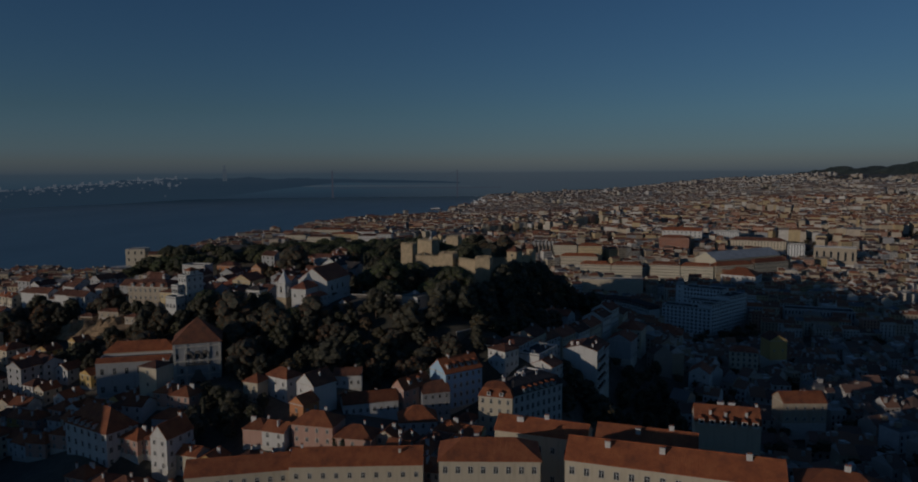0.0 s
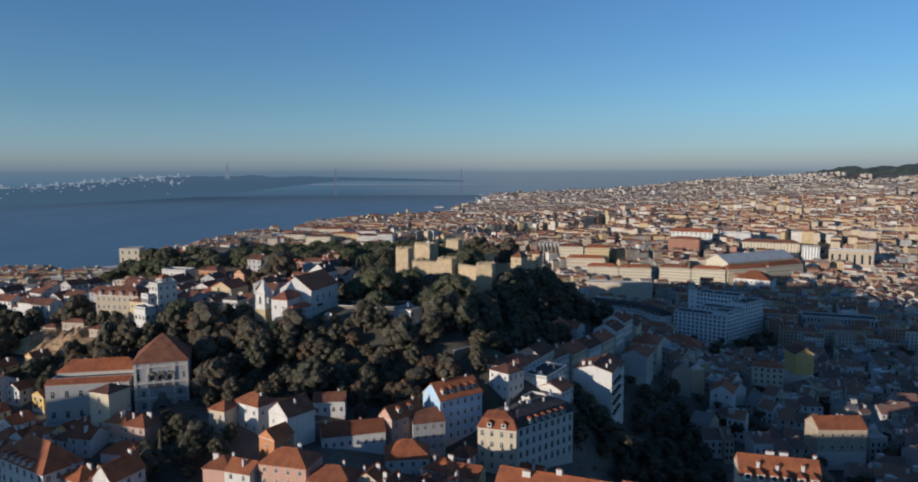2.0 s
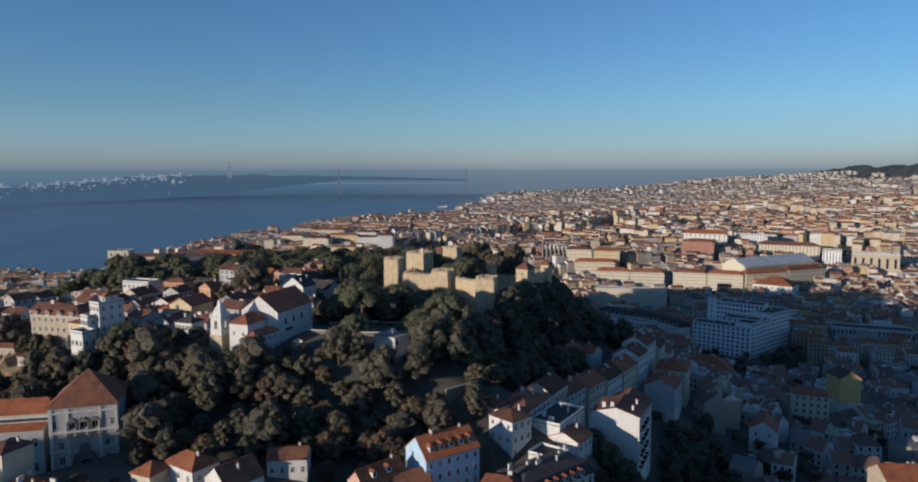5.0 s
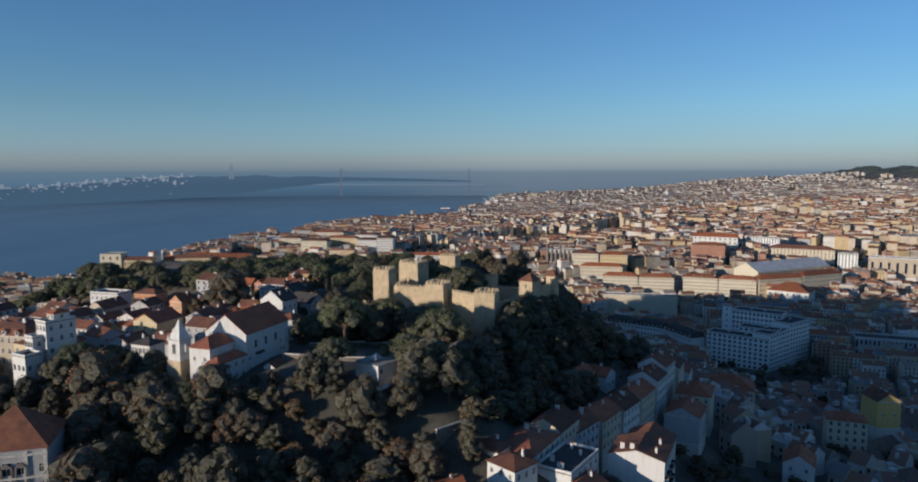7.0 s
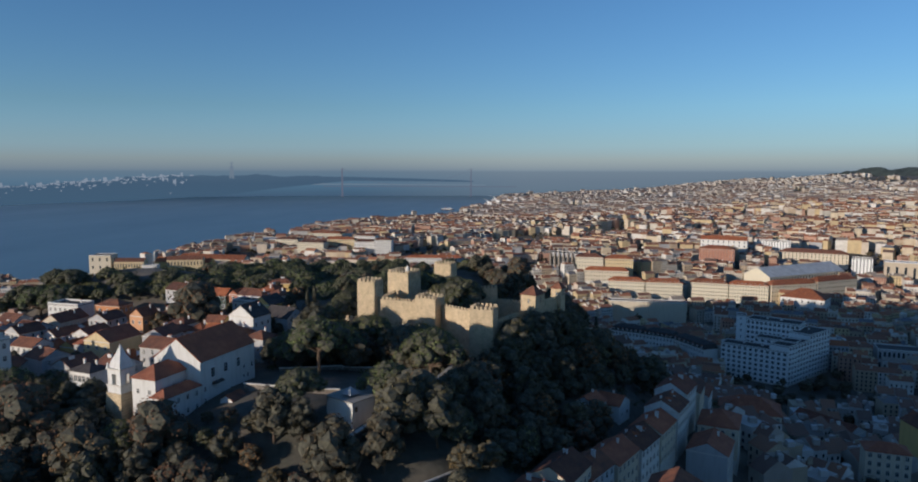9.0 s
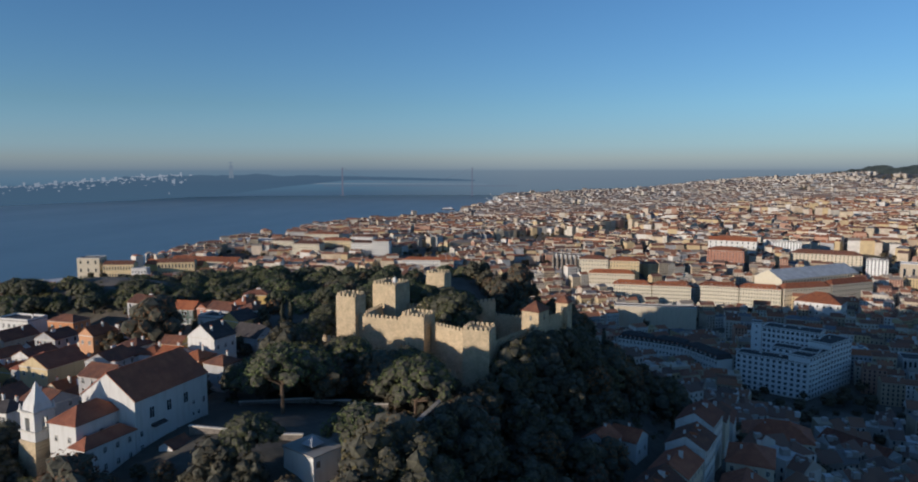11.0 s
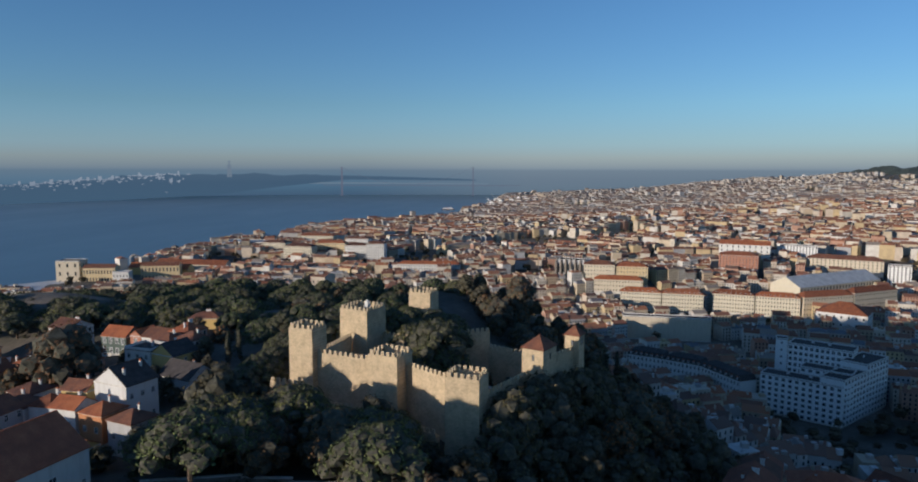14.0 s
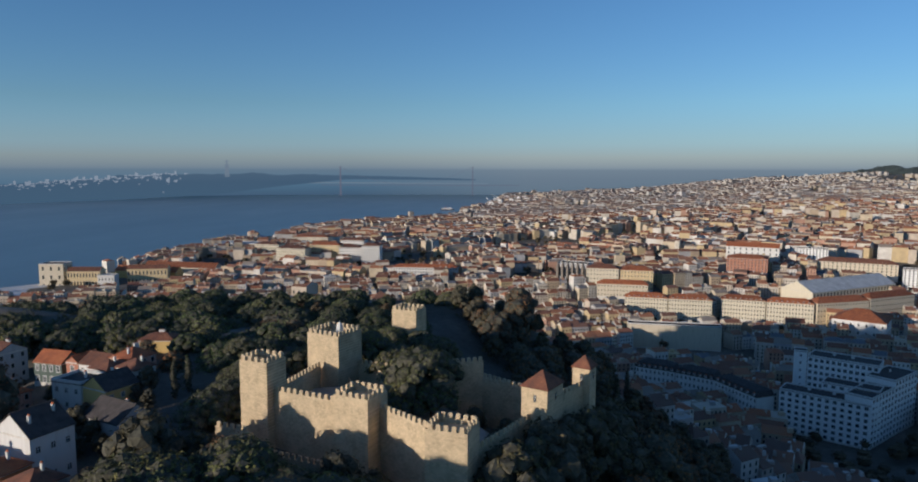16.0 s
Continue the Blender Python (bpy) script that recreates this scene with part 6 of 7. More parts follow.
def tree(name, label, seed, height, spread, style, leaf):
    rnd = random.Random(seed)
    ob = thing(name, label, "tree", Matrix.Identity(4), "hill trees")
    tr, cr = Geo(), Geo()
    lean = Vector((rnd.uniform(-0.6, 0.6), rnd.uniform(-0.6, 0.6), 0))
    if style == "pine":
        # an umbrella: lobes packed over a broad dome, hollow below, on a forked trunk
        fork = Vector((lean.x, lean.y, height * 0.42))
        limb(tr, (0, 0, -1.5), fork, 0.5, 0.36)
        n, dome = 40, height * 0.36
        for i in range(n):
            q = math.sqrt((i + 0.4) / n)
            a = i * 2.39996 + rnd.uniform(-0.25, 0.25)
            reach = spread * (0.86 + 0.10 * math.sin(3 * a + seed))
            c = Vector((lean.x * 2 + math.cos(a) * reach * q, lean.y * 2 + math.sin(a) * reach * q, height * 0.56 + dome * (1 - 0.92 * q ** 2.4) + rnd.uniform(-0.3, 0.3)))
            s_ = spread * rnd.uniform(0.20, 0.29)
            clump(cr, c, s_, rnd, 0.82, int(14 + 15 * s_ * s_), 0.30)
            if i % 4 == 1:
                limb(tr, fork, c - Vector((0, 0, 0.5)), 0.2, 0.06, 5)
        for i in range(5):
            a = i * 1.257
            clump(cr, (lean.x * 2 + math.cos(a) * spread * 0.38, lean.y * 2 + math.sin(a) * spread * 0.38, height * 0.62), spread * 0.3, rnd, 0.6, 12, 0.3)
    elif style == "round":
        fork = Vector((lean.x, lean.y, height * 0.30))
        limb(tr, (0, 0, -1.5), fork, 0.36, 0.26)
        n = 20
        for i in range(n):
            a, u = i * 2.39996 + rnd.uniform(-0.3, 0.3), (i + 0.5) / n
            rr = math.sin(math.pi * (0.22 + 0.72 * u)) * spread * rnd.uniform(0.52, 0.72)
            c = Vector((math.cos(a) * rr, math.sin(a) * rr, height * (0.28 + 0.60 * u) + rnd.uniform(-0.5, 0.5)))
            clump(cr, c, spread * rnd.uniform(0.27, 0.44), rnd, 0.9, 50, 0.31)
            if i % 4 == 0:
                limb(tr, fork, c, 0.13, 0.04, 5)
        clump(cr, (0, 0, height * 0.56), spread * 0.6, rnd, 1.1, 0)
    else:
        limb(tr, (0, 0, -1), (0, 0, height * 0.8), 0.25, 0.08)
        for i in range(9):
            u = i / 8
            clump(cr, (rnd.uniform(-0.15, 0.15), rnd.uniform(-0.15, 0.15), height * (0.12 + 0.82 * u)), spread * (0.35 + 0.65 * math.sin(math.pi * (0.25 + 0.68 * u))), rnd, 1.3, 34, 0.26)
    part("trunk", tr.mesh("trunk", BARK), ob)
    me = cr.mesh("crown", leaf, INNER)
    part("crown", me, ob)
    return ob


PINES = [tree("umbrella_pine", "umbrella pine with a broad dark green crown", 10 + i, h, s, "pine", PINE) for i, (h, s) in enumerate(((13, 6.6), (11.5, 5.6), (14.5, 7.6), (12, 7.0)))]
ROUNDS = [tree("broadleaf_tree", "dense olive-green evergreen tree", 30 + i, h, s, "round", LEAF) for i, (h, s) in enumerate(((10, 4.4), (12, 5.2), (8, 3.6), (11, 4.0)))]
AUTUMN = [tree("autumn_tree", "tree with thin rust-brown autumn leaves", 50 + i, h, s, "round", RUST) for i, (h, s) in enumerate(((11, 5.6), (9, 4.0)))]
PALE = [tree("pale_tree", "grey-green tree with pale feathery leaves", 60 + i, h, s, "round", PALEBUSH) for i, (h, s) in enumerate(((8, 3.6), (7, 3.0)))]
SPIRES = [tree("cypress", "slim dark green columnar cypress", 70, 11, 1.2, "cypress", CYPRESS)]
used = set()
TREES = []


def plant(kinds, i, x, y, top=None, scale=1.0, turn=None, tall=1.0):
    src = kinds[i % len(kinds)]
    z = at(x, y)
    if top:
        z = min(z, top - scale * max(v.co.z for c in src.children for v in c.data.vertices))
    TREES.append((x, y))
    rot = turn if turn is not None else (x * 37.7 + y * 11.3) % 360
    m = pose(x, y, z - 0.2, 0, 0, rot)
    if src.name not in used:
        used.add(src.name)
        src.matrix_basis = m
        src.scale = (scale, scale, scale * tall)
        return src
    ob = copy_thing(src, m)
    ob.scale = (scale, scale, scale * tall)
    return ob


# pines that stand out one by one round the castle and the garden
for i, (x, y, s) in enumerate(((-54, 384, 1.4), (-47, 398, 1.45), (-34, 407, 1.3), (-22, 401, 1.15), (-40, 388, 1.2), (-12, 390, 1.45), (-9, 374, 1.45), (-18, 341, 1.2), (-40, 331, 1.05), (2, 330, 0.8), (-44, 368, 1.3), (-49, 403, 1.15), (-33, 402, 1.3), (-13, 399, 1.15), (-52, 398, 1.2), (-8, 408, 0.8), (-2, 452, 1.42), (-13, 470, 1.1), (-21, 480, 1.0),
                               (-12, 474, 1.1), (-130, 502, 1.3), (-127, 531, 1.2), (-103, 543, 1.3), (-63, 545, 1.4), (-70, 489, 1.2), (-58, 474, 1.0), (-167, 528, 1.3), (-150, 515, 1.2), (-90, 527, 1.25), (-45, 530, 1.25), (-30, 545, 1.15), (-145, 548, 1.2), (-188, 520, 1.2), (-80, 560, 1.2), (-110, 562, 1.3), (-20, 490, 0.95), (-62, 516, 1.15), (-205, 535, 1.25), (-222, 528, 1.2), (-240, 540, 1.2))):
    plant(PINES, i if s < 1.4 else 2, x, y, 118.0 if y > 480 else 119.5 if 380 < y < 412 else None, s)
for x, y, top, s in ((1, 449, 120.5, 1.15), (-6, 448, 119.0, 1.0)):
    plant(PINES, 3, x, y, top, s)
for i, (x, y, s) in enumerate(((22, 414, 1.55), (29, 421, 1.6), (36, 428, 1.5), (45, 438, 1.5), (52, 444, 1.4), (33, 412, 1.3), (41, 422, 1.4), (50, 448, 1.1), (18, 404, 1.1), (26, 407, 1.0), (0, 402, 1.0), (20, 446, 0.8), (12, 450, 0.8), (24, 462, 0.9), (16, 470, 0.9), (4, 476, 0.9), (14, 424, 1.15), (18, 430, 1.05), (8, 432, 1.0))):
    plant(ROUNDS, i, x, y, scale=s)
for i, (x, y, s) in enumerate(((-113, 438, 2.1), (-121, 444, 1.9), (-116, 332, 1.85), (-128, 436, 1.4), (-136, 444, 1.2), (-67, 312, 1.2), (-8, 302, 1.1), (-42, 290, 1.1))):
    plant(AUTUMN, i, x, y, scale=s)
for i, (x, y, s) in enumerate(((17, 388, 1.0), (13, 384, 0.8), (52, 432, 1.1), (58, 424, 0.9), (3, 312, 0.9), (-33, 300, 1.0), (-40, 290, 1.1), (34, 400, 0.9), (12, 430, 0.7))):
    plant(PALE, i, x, y, scale=s)
for i, (x, y, s) in enumerate(((-91, 256, 0.8), (-93, 246, 0.7), (-87, 241, 0.7), (-79, 256, 0.7), (-60, 398, 0.9), (-66, 392, 0.9), (-30, 398, 0.9), (-16, 404, 0.8), (-26, 413, 0.8), (-8, 412, 0.8), (-62, 422, 0.9), (-54, 421, 0.8))):
    plant(ROUNDS, i, x, y, scale=s)
# evergreens under the villa and the balcony house
for i, (x, y, s) in enumerate(((-166, 346, 0.9), (-157, 342, 1.1), (-149, 345, 1.1), (-143, 350, 1.2), (-145, 340, 1.1), (-137, 346, 1.2), (-118, 347, 1.0), (-111, 345, 1.0), (-105, 347, 1.1), (-124, 351, 1.1), (-131, 355, 1.2), (-186, 365, 0.8), (-179, 363, 0.9), (-172, 361, 0.8), (-97, 334, 1.0), (-92, 331, 0.9), (-101, 338, 1.0))):
    plant(ROUNDS, i, x, y, scale=s)
# dark trees crowding the castle's shaded foot
for i, (x, y, s) in enumerate(((19, 411, 1.7), (24, 417, 1.8), (29, 424, 1.75), (34, 430, 1.8), (38, 437, 1.7), (43, 444, 1.8), (47, 451, 1.7), (50, 458, 1.5), (16, 403, 1.4), (48, 466, 1.5), (40, 468, 1.3))):
    plant(ROUNDS, (1, 3)[i % 2], x, y, scale=s)
for i, (x, y, s) in enumerate(((-17, 499, 1.1), (-7, 497, 1.15), (-1, 490, 1.0), (-26, 500, 1.1))):
    plant(PINES, i, x, y, 121.0, s)
# big crowns on the slope under the church and the garden
for i, (x, y, s) in enumerate(((-99, 301, 1.9), (-118, 316, 1.7), (-122, 307, 1.5), (-90, 311, 1.4), (-92, 323, 1.3), (-103, 334, 1.4), (-75, 308, 1.0), (-63, 300, 1.4), (-54, 297, 1.3), (-55, 308, 0.8), (-44, 301, 0.6), (-31, 301, 1.4), (-20, 299, 1.8), (-10, 309, 0.9), (-3, 297, 1.2), (4, 318, 1.2), (10, 326, 1.1), (14, 346, 1.2), (15, 362, 1.4), (22, 376, 1.5), (12, 372, 1.2), (30, 390, 1.4), (40, 404, 1.3), (52, 418, 1.4), (18, 344, 1.0), (28, 364, 1.1), (-112, 386, 1.2), (-103, 398, 1.1), (-52, 328, 0.7), (-79, 329, 1.3), (-86, 328, 1.2), (-72, 326, 1.0), (-98, 336, 1.2), (-104, 345, 1.3))):
    plant(ROUNDS, i, x, y, scale=s, tall=0.66)
for i, (x, y, s) in enumerate(((-93, 396, 0.8), (-85, 394, 0.9), (-76, 392, 1.0), (-69, 396, 0.9), (-100, 398, 0.8), (57, 300, 1.6), (63, 304, 1.6), (52, 302, 1.5), (47, 305, 1.2), (43, 309, 0.8), (52, 294, 0.9), (-196, 322, 1.2), (-188, 332, 1.1), (-180, 322, 1.0), (-176, 340, 1.0), (-230, 364, 1.1))):
    plant(ROUNDS, i, x, y, scale=s, tall=0.8)
for i, (x, y, s) in enumerate(((-97, 258, 1.0), (-88, 252, 1.05), (-103, 263, 1.0), (-80, 247, 0.9))):
    plant(ROUNDS, i, x, y, scale=s, tall=0.9)
for i, (x, y, s) in enumerate(((-70, 327, 0.8), (-63, 325, 0.85), (-56, 321, 0.9), (-49, 319, 0.9), (-42, 315, 1.0), (-35, 311, 1.1), (-28, 306, 1.2), (-69, 318, 1.0), (-61, 314, 1.1), (-53, 311, 1.1), (-46, 307, 1.2), (-38, 303, 1.2), (-66, 334, 0.55), (-59, 331, 0.55), (-23, 311, 1.2), (-16, 306, 1.3), (-72, 299, 1.3), (-52, 301, 1.2), (-30, 294, 1.2))):
    plant((AUTUMN, PALE, ROUNDS, AUTUMN, ROUNDS)[i % 5], i // 2, x, y, scale=s, tall=0.85)
# dark crowns against the outside of the terrace wall
for i, (x, y, s) in enumerate(((-16, 318, 1.5), (-13, 327, 1.5), (-9, 336, 1.6), (-5, 345, 1.6), (-1, 354, 1.6), (3, 363, 1.6), (6, 372, 1.5), (2, 340, 1.5), (7, 352, 1.5), (-3, 328, 1.4))):
    plant((ROUNDS, ROUNDS, AUTUMN, PALE)[i % 4], i, x, y, scale=s)
for i, (x, y, s) in enumerate(((-157, 372, 1.3), (-131, 368, 1.25), (-140, 360, 1.2), (-84, 325, 1.0))):
    plant(PINES, i, x, y, scale=s)
for x, y in ((-44, 217), (-41, 216), (-69, 462), (-71, 458)):
    plant(SPIRES, 0, x, y)

BLOCKED = []  # plan circles taken by the buildings placed above
for o in bpy.data.objects:
    if o.parent is None and o.type == "EMPTY" and o.get("category") not in (None, "tree", "castle", "bridge", "monument"):
        w = next((c for c in o.children if c.name.startswith("wall")), None)
        if w:
            xs = [v.co.x for v in w.data.vertices]
            ys = [v.co.y for v in w.data.vertices]
            a, b, inv = max(xs), max(ys), o.matrix_basis.inverted()
            BLOCKED.append((inv, a, b, o.matrix_basis.translation.xy, math.hypot(a, b)))


# yards that stay open in front of the long white house and the little pyramid-roofed one
for x, y, a, b in ((-39, 249, 11, 5), (-19, 242, 8, 4)):
    BLOCKED.append((Matrix.Translation((-x, -y, 0)), a, b, Vector((x, y)), math.hypot(a, b)))


def free_of_houses(x, y, pad):
    for inv, a, b, c, r in BLOCKED:
        if abs(c.x - x) < r + pad and abs(c.y - y) < r + pad:
            p = inv @ Vector((x, y, 0))
            if abs(p.x) < a + pad and abs(p.y) < b + pad:
                return False
    return True


CASTLE_PLAN = [(-48, 432), (-14, 420), (8, 404), (34, 432), (44, 450), (10, 482), (-12, 518), (-40, 474)]


def inside(poly, x, y):
    c = False
    for (x0, y0), (x1, y1) in zip(poly, poly[1:] + poly[:1]):
        if (y0 > y) != (y1 > y) and x < (x1 - x0) * (y - y0) / (y1 - y0) + x0:
            c = not c
    return c


WOODS = [[(-200, 318), (-150, 305), (-134, 308), (-108, 306), (-100, 272), (-92, 268), (-68, 280), (-30, 276), (-2, 290), (8, 310), (24, 322), (34, 350), (44, 378), (8, 402), (-14, 414), (-50, 425), (-68, 400), (-62, 350), (-80, 330), (-100, 334), (-112, 350), (-136, 366), (-170, 356)],
         [(14, 345), (22, 332), (36, 358), (54, 386), (66, 416), (82, 444), (98, 482), (112, 560), (60, 600), (-10, 600), (46, 452), (34, 428), (12, 402)],
         [(-72, 452), (-52, 440), (-42, 478), (-16, 520), (0, 600), (-120, 600), (-250, 600), (-300, 575), (-270, 515), (-180, 500), (-140, 500), (-98, 510)],
         [(40, 288), (52, 262), (70, 230), (92, 232), (112, 300), (108, 390), (82, 372), (74, 345), (64, 306), (44, 306)],
         [(-250, 345), (-222, 338), (-184, 342), (-168, 352), (-166, 374), (-206, 384), (-250, 380)],
         [(-110, 268), (-76, 256), (-76, 240), (-102, 238)]]
CLEARINGS = [[(-24, 316), (-12, 312), (6, 346), (9, 374), (-2, 378), (-14, 350)], [(-224, 338), (-190, 330), (-168, 350), (-172, 372), (-214, 362)], [(-92, 327), (-62, 324), (-52, 350), (-58, 382), (-66, 384), (-70, 345), (-82, 336)], [(-66, 330), (-36, 326), (-30, 338), (-8, 352), (-2, 366), (-14, 380), (-62, 384)], [(-34, 322), (-18, 324), (-6, 350), (-30, 338)], [(-8, 316), (10, 314), (14, 330), (-4, 334)], [(-112, 484), (-100, 488), (-100, 500), (-140, 486), (-140, 476)]]
rng = random.Random(21)
JOINED = []  # trees of the closed wood behind the castle and in the dark gully
for poly in WOODS:
    xs, ys = [p[0] for p in poly], [p[1] for p in poly]
    step = 13.5 if poly is WOODS[2] else 9.6
    y = min(ys)
    while y < max(ys):
        x = min(xs)
        while x < max(xs):
            px_, py_ = x + rng.uniform(-3, 3), y + rng.uniform(-3, 3)
            x += step
            if not inside(poly, px_, py_) or inside(CASTLE_PLAN, px_, py_) or not free_of_houses(px_, py_, 2.5):
                continue
            if any(inside(c, px_, py_) for c in CLEARINGS) or any(abs(px_ - a) + abs(py_ - b) < 5 for a, b in TREES):
                continue
            k = rng.random()
            kinds = PINES if poly is WOODS[2] and k < 0.88 else SPIRES if k > 0.97 else AUTUMN if k > 0.74 else PALE if k > 0.60 else ROUNDS
            if kinds is ROUNDS and py_ > 452 or poly is WOODS[3]:
                JOINED.append((rng.randrange(4), px_, py_, rng.uniform(0.9, 1.4) * (0.75 if poly is WOODS[3] else 1.0)))
                continue
            plant(kinds, rng.randrange(4), px_, py_, 117.5 + rng.uniform(-2.5, 1.0) + 0.055 * min(0, px_ + 120) if poly is WOODS[2] else None, rng.uniform(0.75, 1.6))
        y += step

def joined_wood():
    vs, fs, ms, n = [], [], [], 0
    for i, x, y, s in JOINED:
        me = [c for c in ROUNDS[i].children if c.name.startswith("crown")][0].data
        co = np.empty(len(me.vertices) * 3)
        me.vertices.foreach_get("co", co)
        co = co.reshape(-1, 3) * s
        a = x * 1.7 + y
        co = np.stack([co[:, 0] * math.cos(a) - co[:, 1] * math.sin(a) + x, co[:, 0] * math.sin(a) + co[:, 1] * math.cos(a) + y, co[:, 2] + min(at(x, y) - 0.2, 117 - co[:, 2].max())], -1)
        vs.extend(co.tolist())
        fs.extend([tuple(v + n for v in p.vertices) for p in me.polygons])
        ms.extend(p.material_index for p in me.polygons)
        n += len(co)
    me = bpy.data.meshes.new("woodland")
    me.from_pydata(vs, [], fs)
    me.materials.append(LEAF)
    me.materials.append(INNER)
    me.polygons.foreach_set("material_index", ms)
    tagged(new("woodland", me), "closed dark evergreen wood on the shaded slope", "trees", kind="stuff")


joined_wood()

# undergrowth and ivy between the trunks
g = Geo()
for i in range(3200):
    poly = WOODS[(0, 1, 0, 1, 2, 3)[i % 6]]
    x, y = rng.uniform(min(p[0] for p in poly), max(p[0] for p in poly)), rng.uniform(min(p[1] for p in poly), max(p[1] for p in poly))
    if inside(poly, x, y) and not inside(CASTLE_PLAN, x, y) and free_of_houses(x, y, 1) and not any(inside(c, x, y) for c in CLEARINGS):
        r = rng.uniform(1.0, 2.6)
        blob_tufts(g, (x, y, at(x, y)), r, 30, 0.45, rng, 0.7, 0.0)
tagged(new("undergrowth", g.mesh("undergrowth", LEAF)), "low dark scrub under the trees", "shrubs", kind="stuff")

# ---- ordinary houses, built once in several kinds and then set along the slopes ----
KINDS = []
for i, (w, d, st, roof, wall, tile, lab) in enumerate((
        (8, 9, 2, "gable", WHITE, ROOF, "white town house with clay gable roof"), (11, 9, 3, "hip", CREAM, ROOF, "cream town house with clay hip roof"),
        (8, 9, 4, "gable", CREAM, ROOF_OLD, "cream four-storey house with weathered roof"), (10, 10, 4, "hip", WHITE, ROOF_OLD, "white four-storey house with weathered hip roof"),
        (12, 9, 3, "gable", WHITE, ROOF_OLD, "broad white house with brown roof"), (9, 9, 2, "hip", PINK, ROOF, "pink house with clay hip roof"),
        (8, 8, 2, "gable", YELLOW, ROOF, "yellow house with clay roof"), (10, 9, 3, "flat", WHITE, SLATE, "white house with flat roof terrace"),
        (11, 10, 4, "gable", GREY, ROOF_OLD, "grey house with weathered gable roof"), (7, 8, 2, "gable", CREAM, ROOF, "small cream house with clay roof"),
        (8, 7, 2, "hip", WHITE, ROOF_OLD, "small white house with brown roof"), (9, 11, 4, "mansard", WHITE, SLATE, "white house with dark mansard roof"))):
    for near in (True, False):
        h = st * 3.1
        rise = {"gable": d * 0.26, "hip": d * 0.28, "flat": 1.0, "mansard": 3.6}[roof]
        cols = max(2, int(w / 2.9))
        wins = [("front", cols, st, 1.0, 1.55), ("right", max(2, int(d / 3.2)), st, 0.9, 1.4), ("left", 2, st, 0.9, 1.4)]
        if not near:
            wins.append(("back", cols, st, 1.0, 1.5))
        ch = [(i % 3, w * 0.22, d * 0.1, rise * 0.8)] + ([(1, -w * 0.3, -d * 0.12, rise * 0.7)] if i % 2 else [])
        KINDS.append(house("town_house", lab, (-w / 2, -d / 2), (w / 2, -d / 2), d, 0, h, roof, rise, wall, tile, "x" if i % 3 else "y", wins=wins, chims=ch if roof != "flat" else [(0, 1, 1, 0.5)], small=not near, skirt=9, group="town houses"))
placed_kind = set()


def set_house(k, x, y, rot, near):
    src = KINDS[2 * k + (0 if near else 1)]
    w = [c for c in src.children if c.name.startswith("wall")][0].data
    a = max(v.co.x for v in w.vertices)
    b = max(v.co.y for v in w.vertices)
    r = math.radians(rot)
    corners = [(x + sx * a * math.cos(r) - sy * b * math.sin(r), y + sx * a * math.sin(r) + sy * b * math.cos(r)) for sx in (-1, 1) for sy in (-1, 1)]
    zs = [at(*c) for c in corners]
    m = pose(x, y, 0.5 * (min(zs) + max(zs)) - 0.3, 0, 0, rot)
    ob = src if src.name not in placed_kind else copy_thing(src, m)
    placed_kind.add(src.name)
    ob.matrix_basis = m
    BLOCKED.append((m.inverted(), a, b, m.translation.xy, math.hypot(a, b)))
    return ob


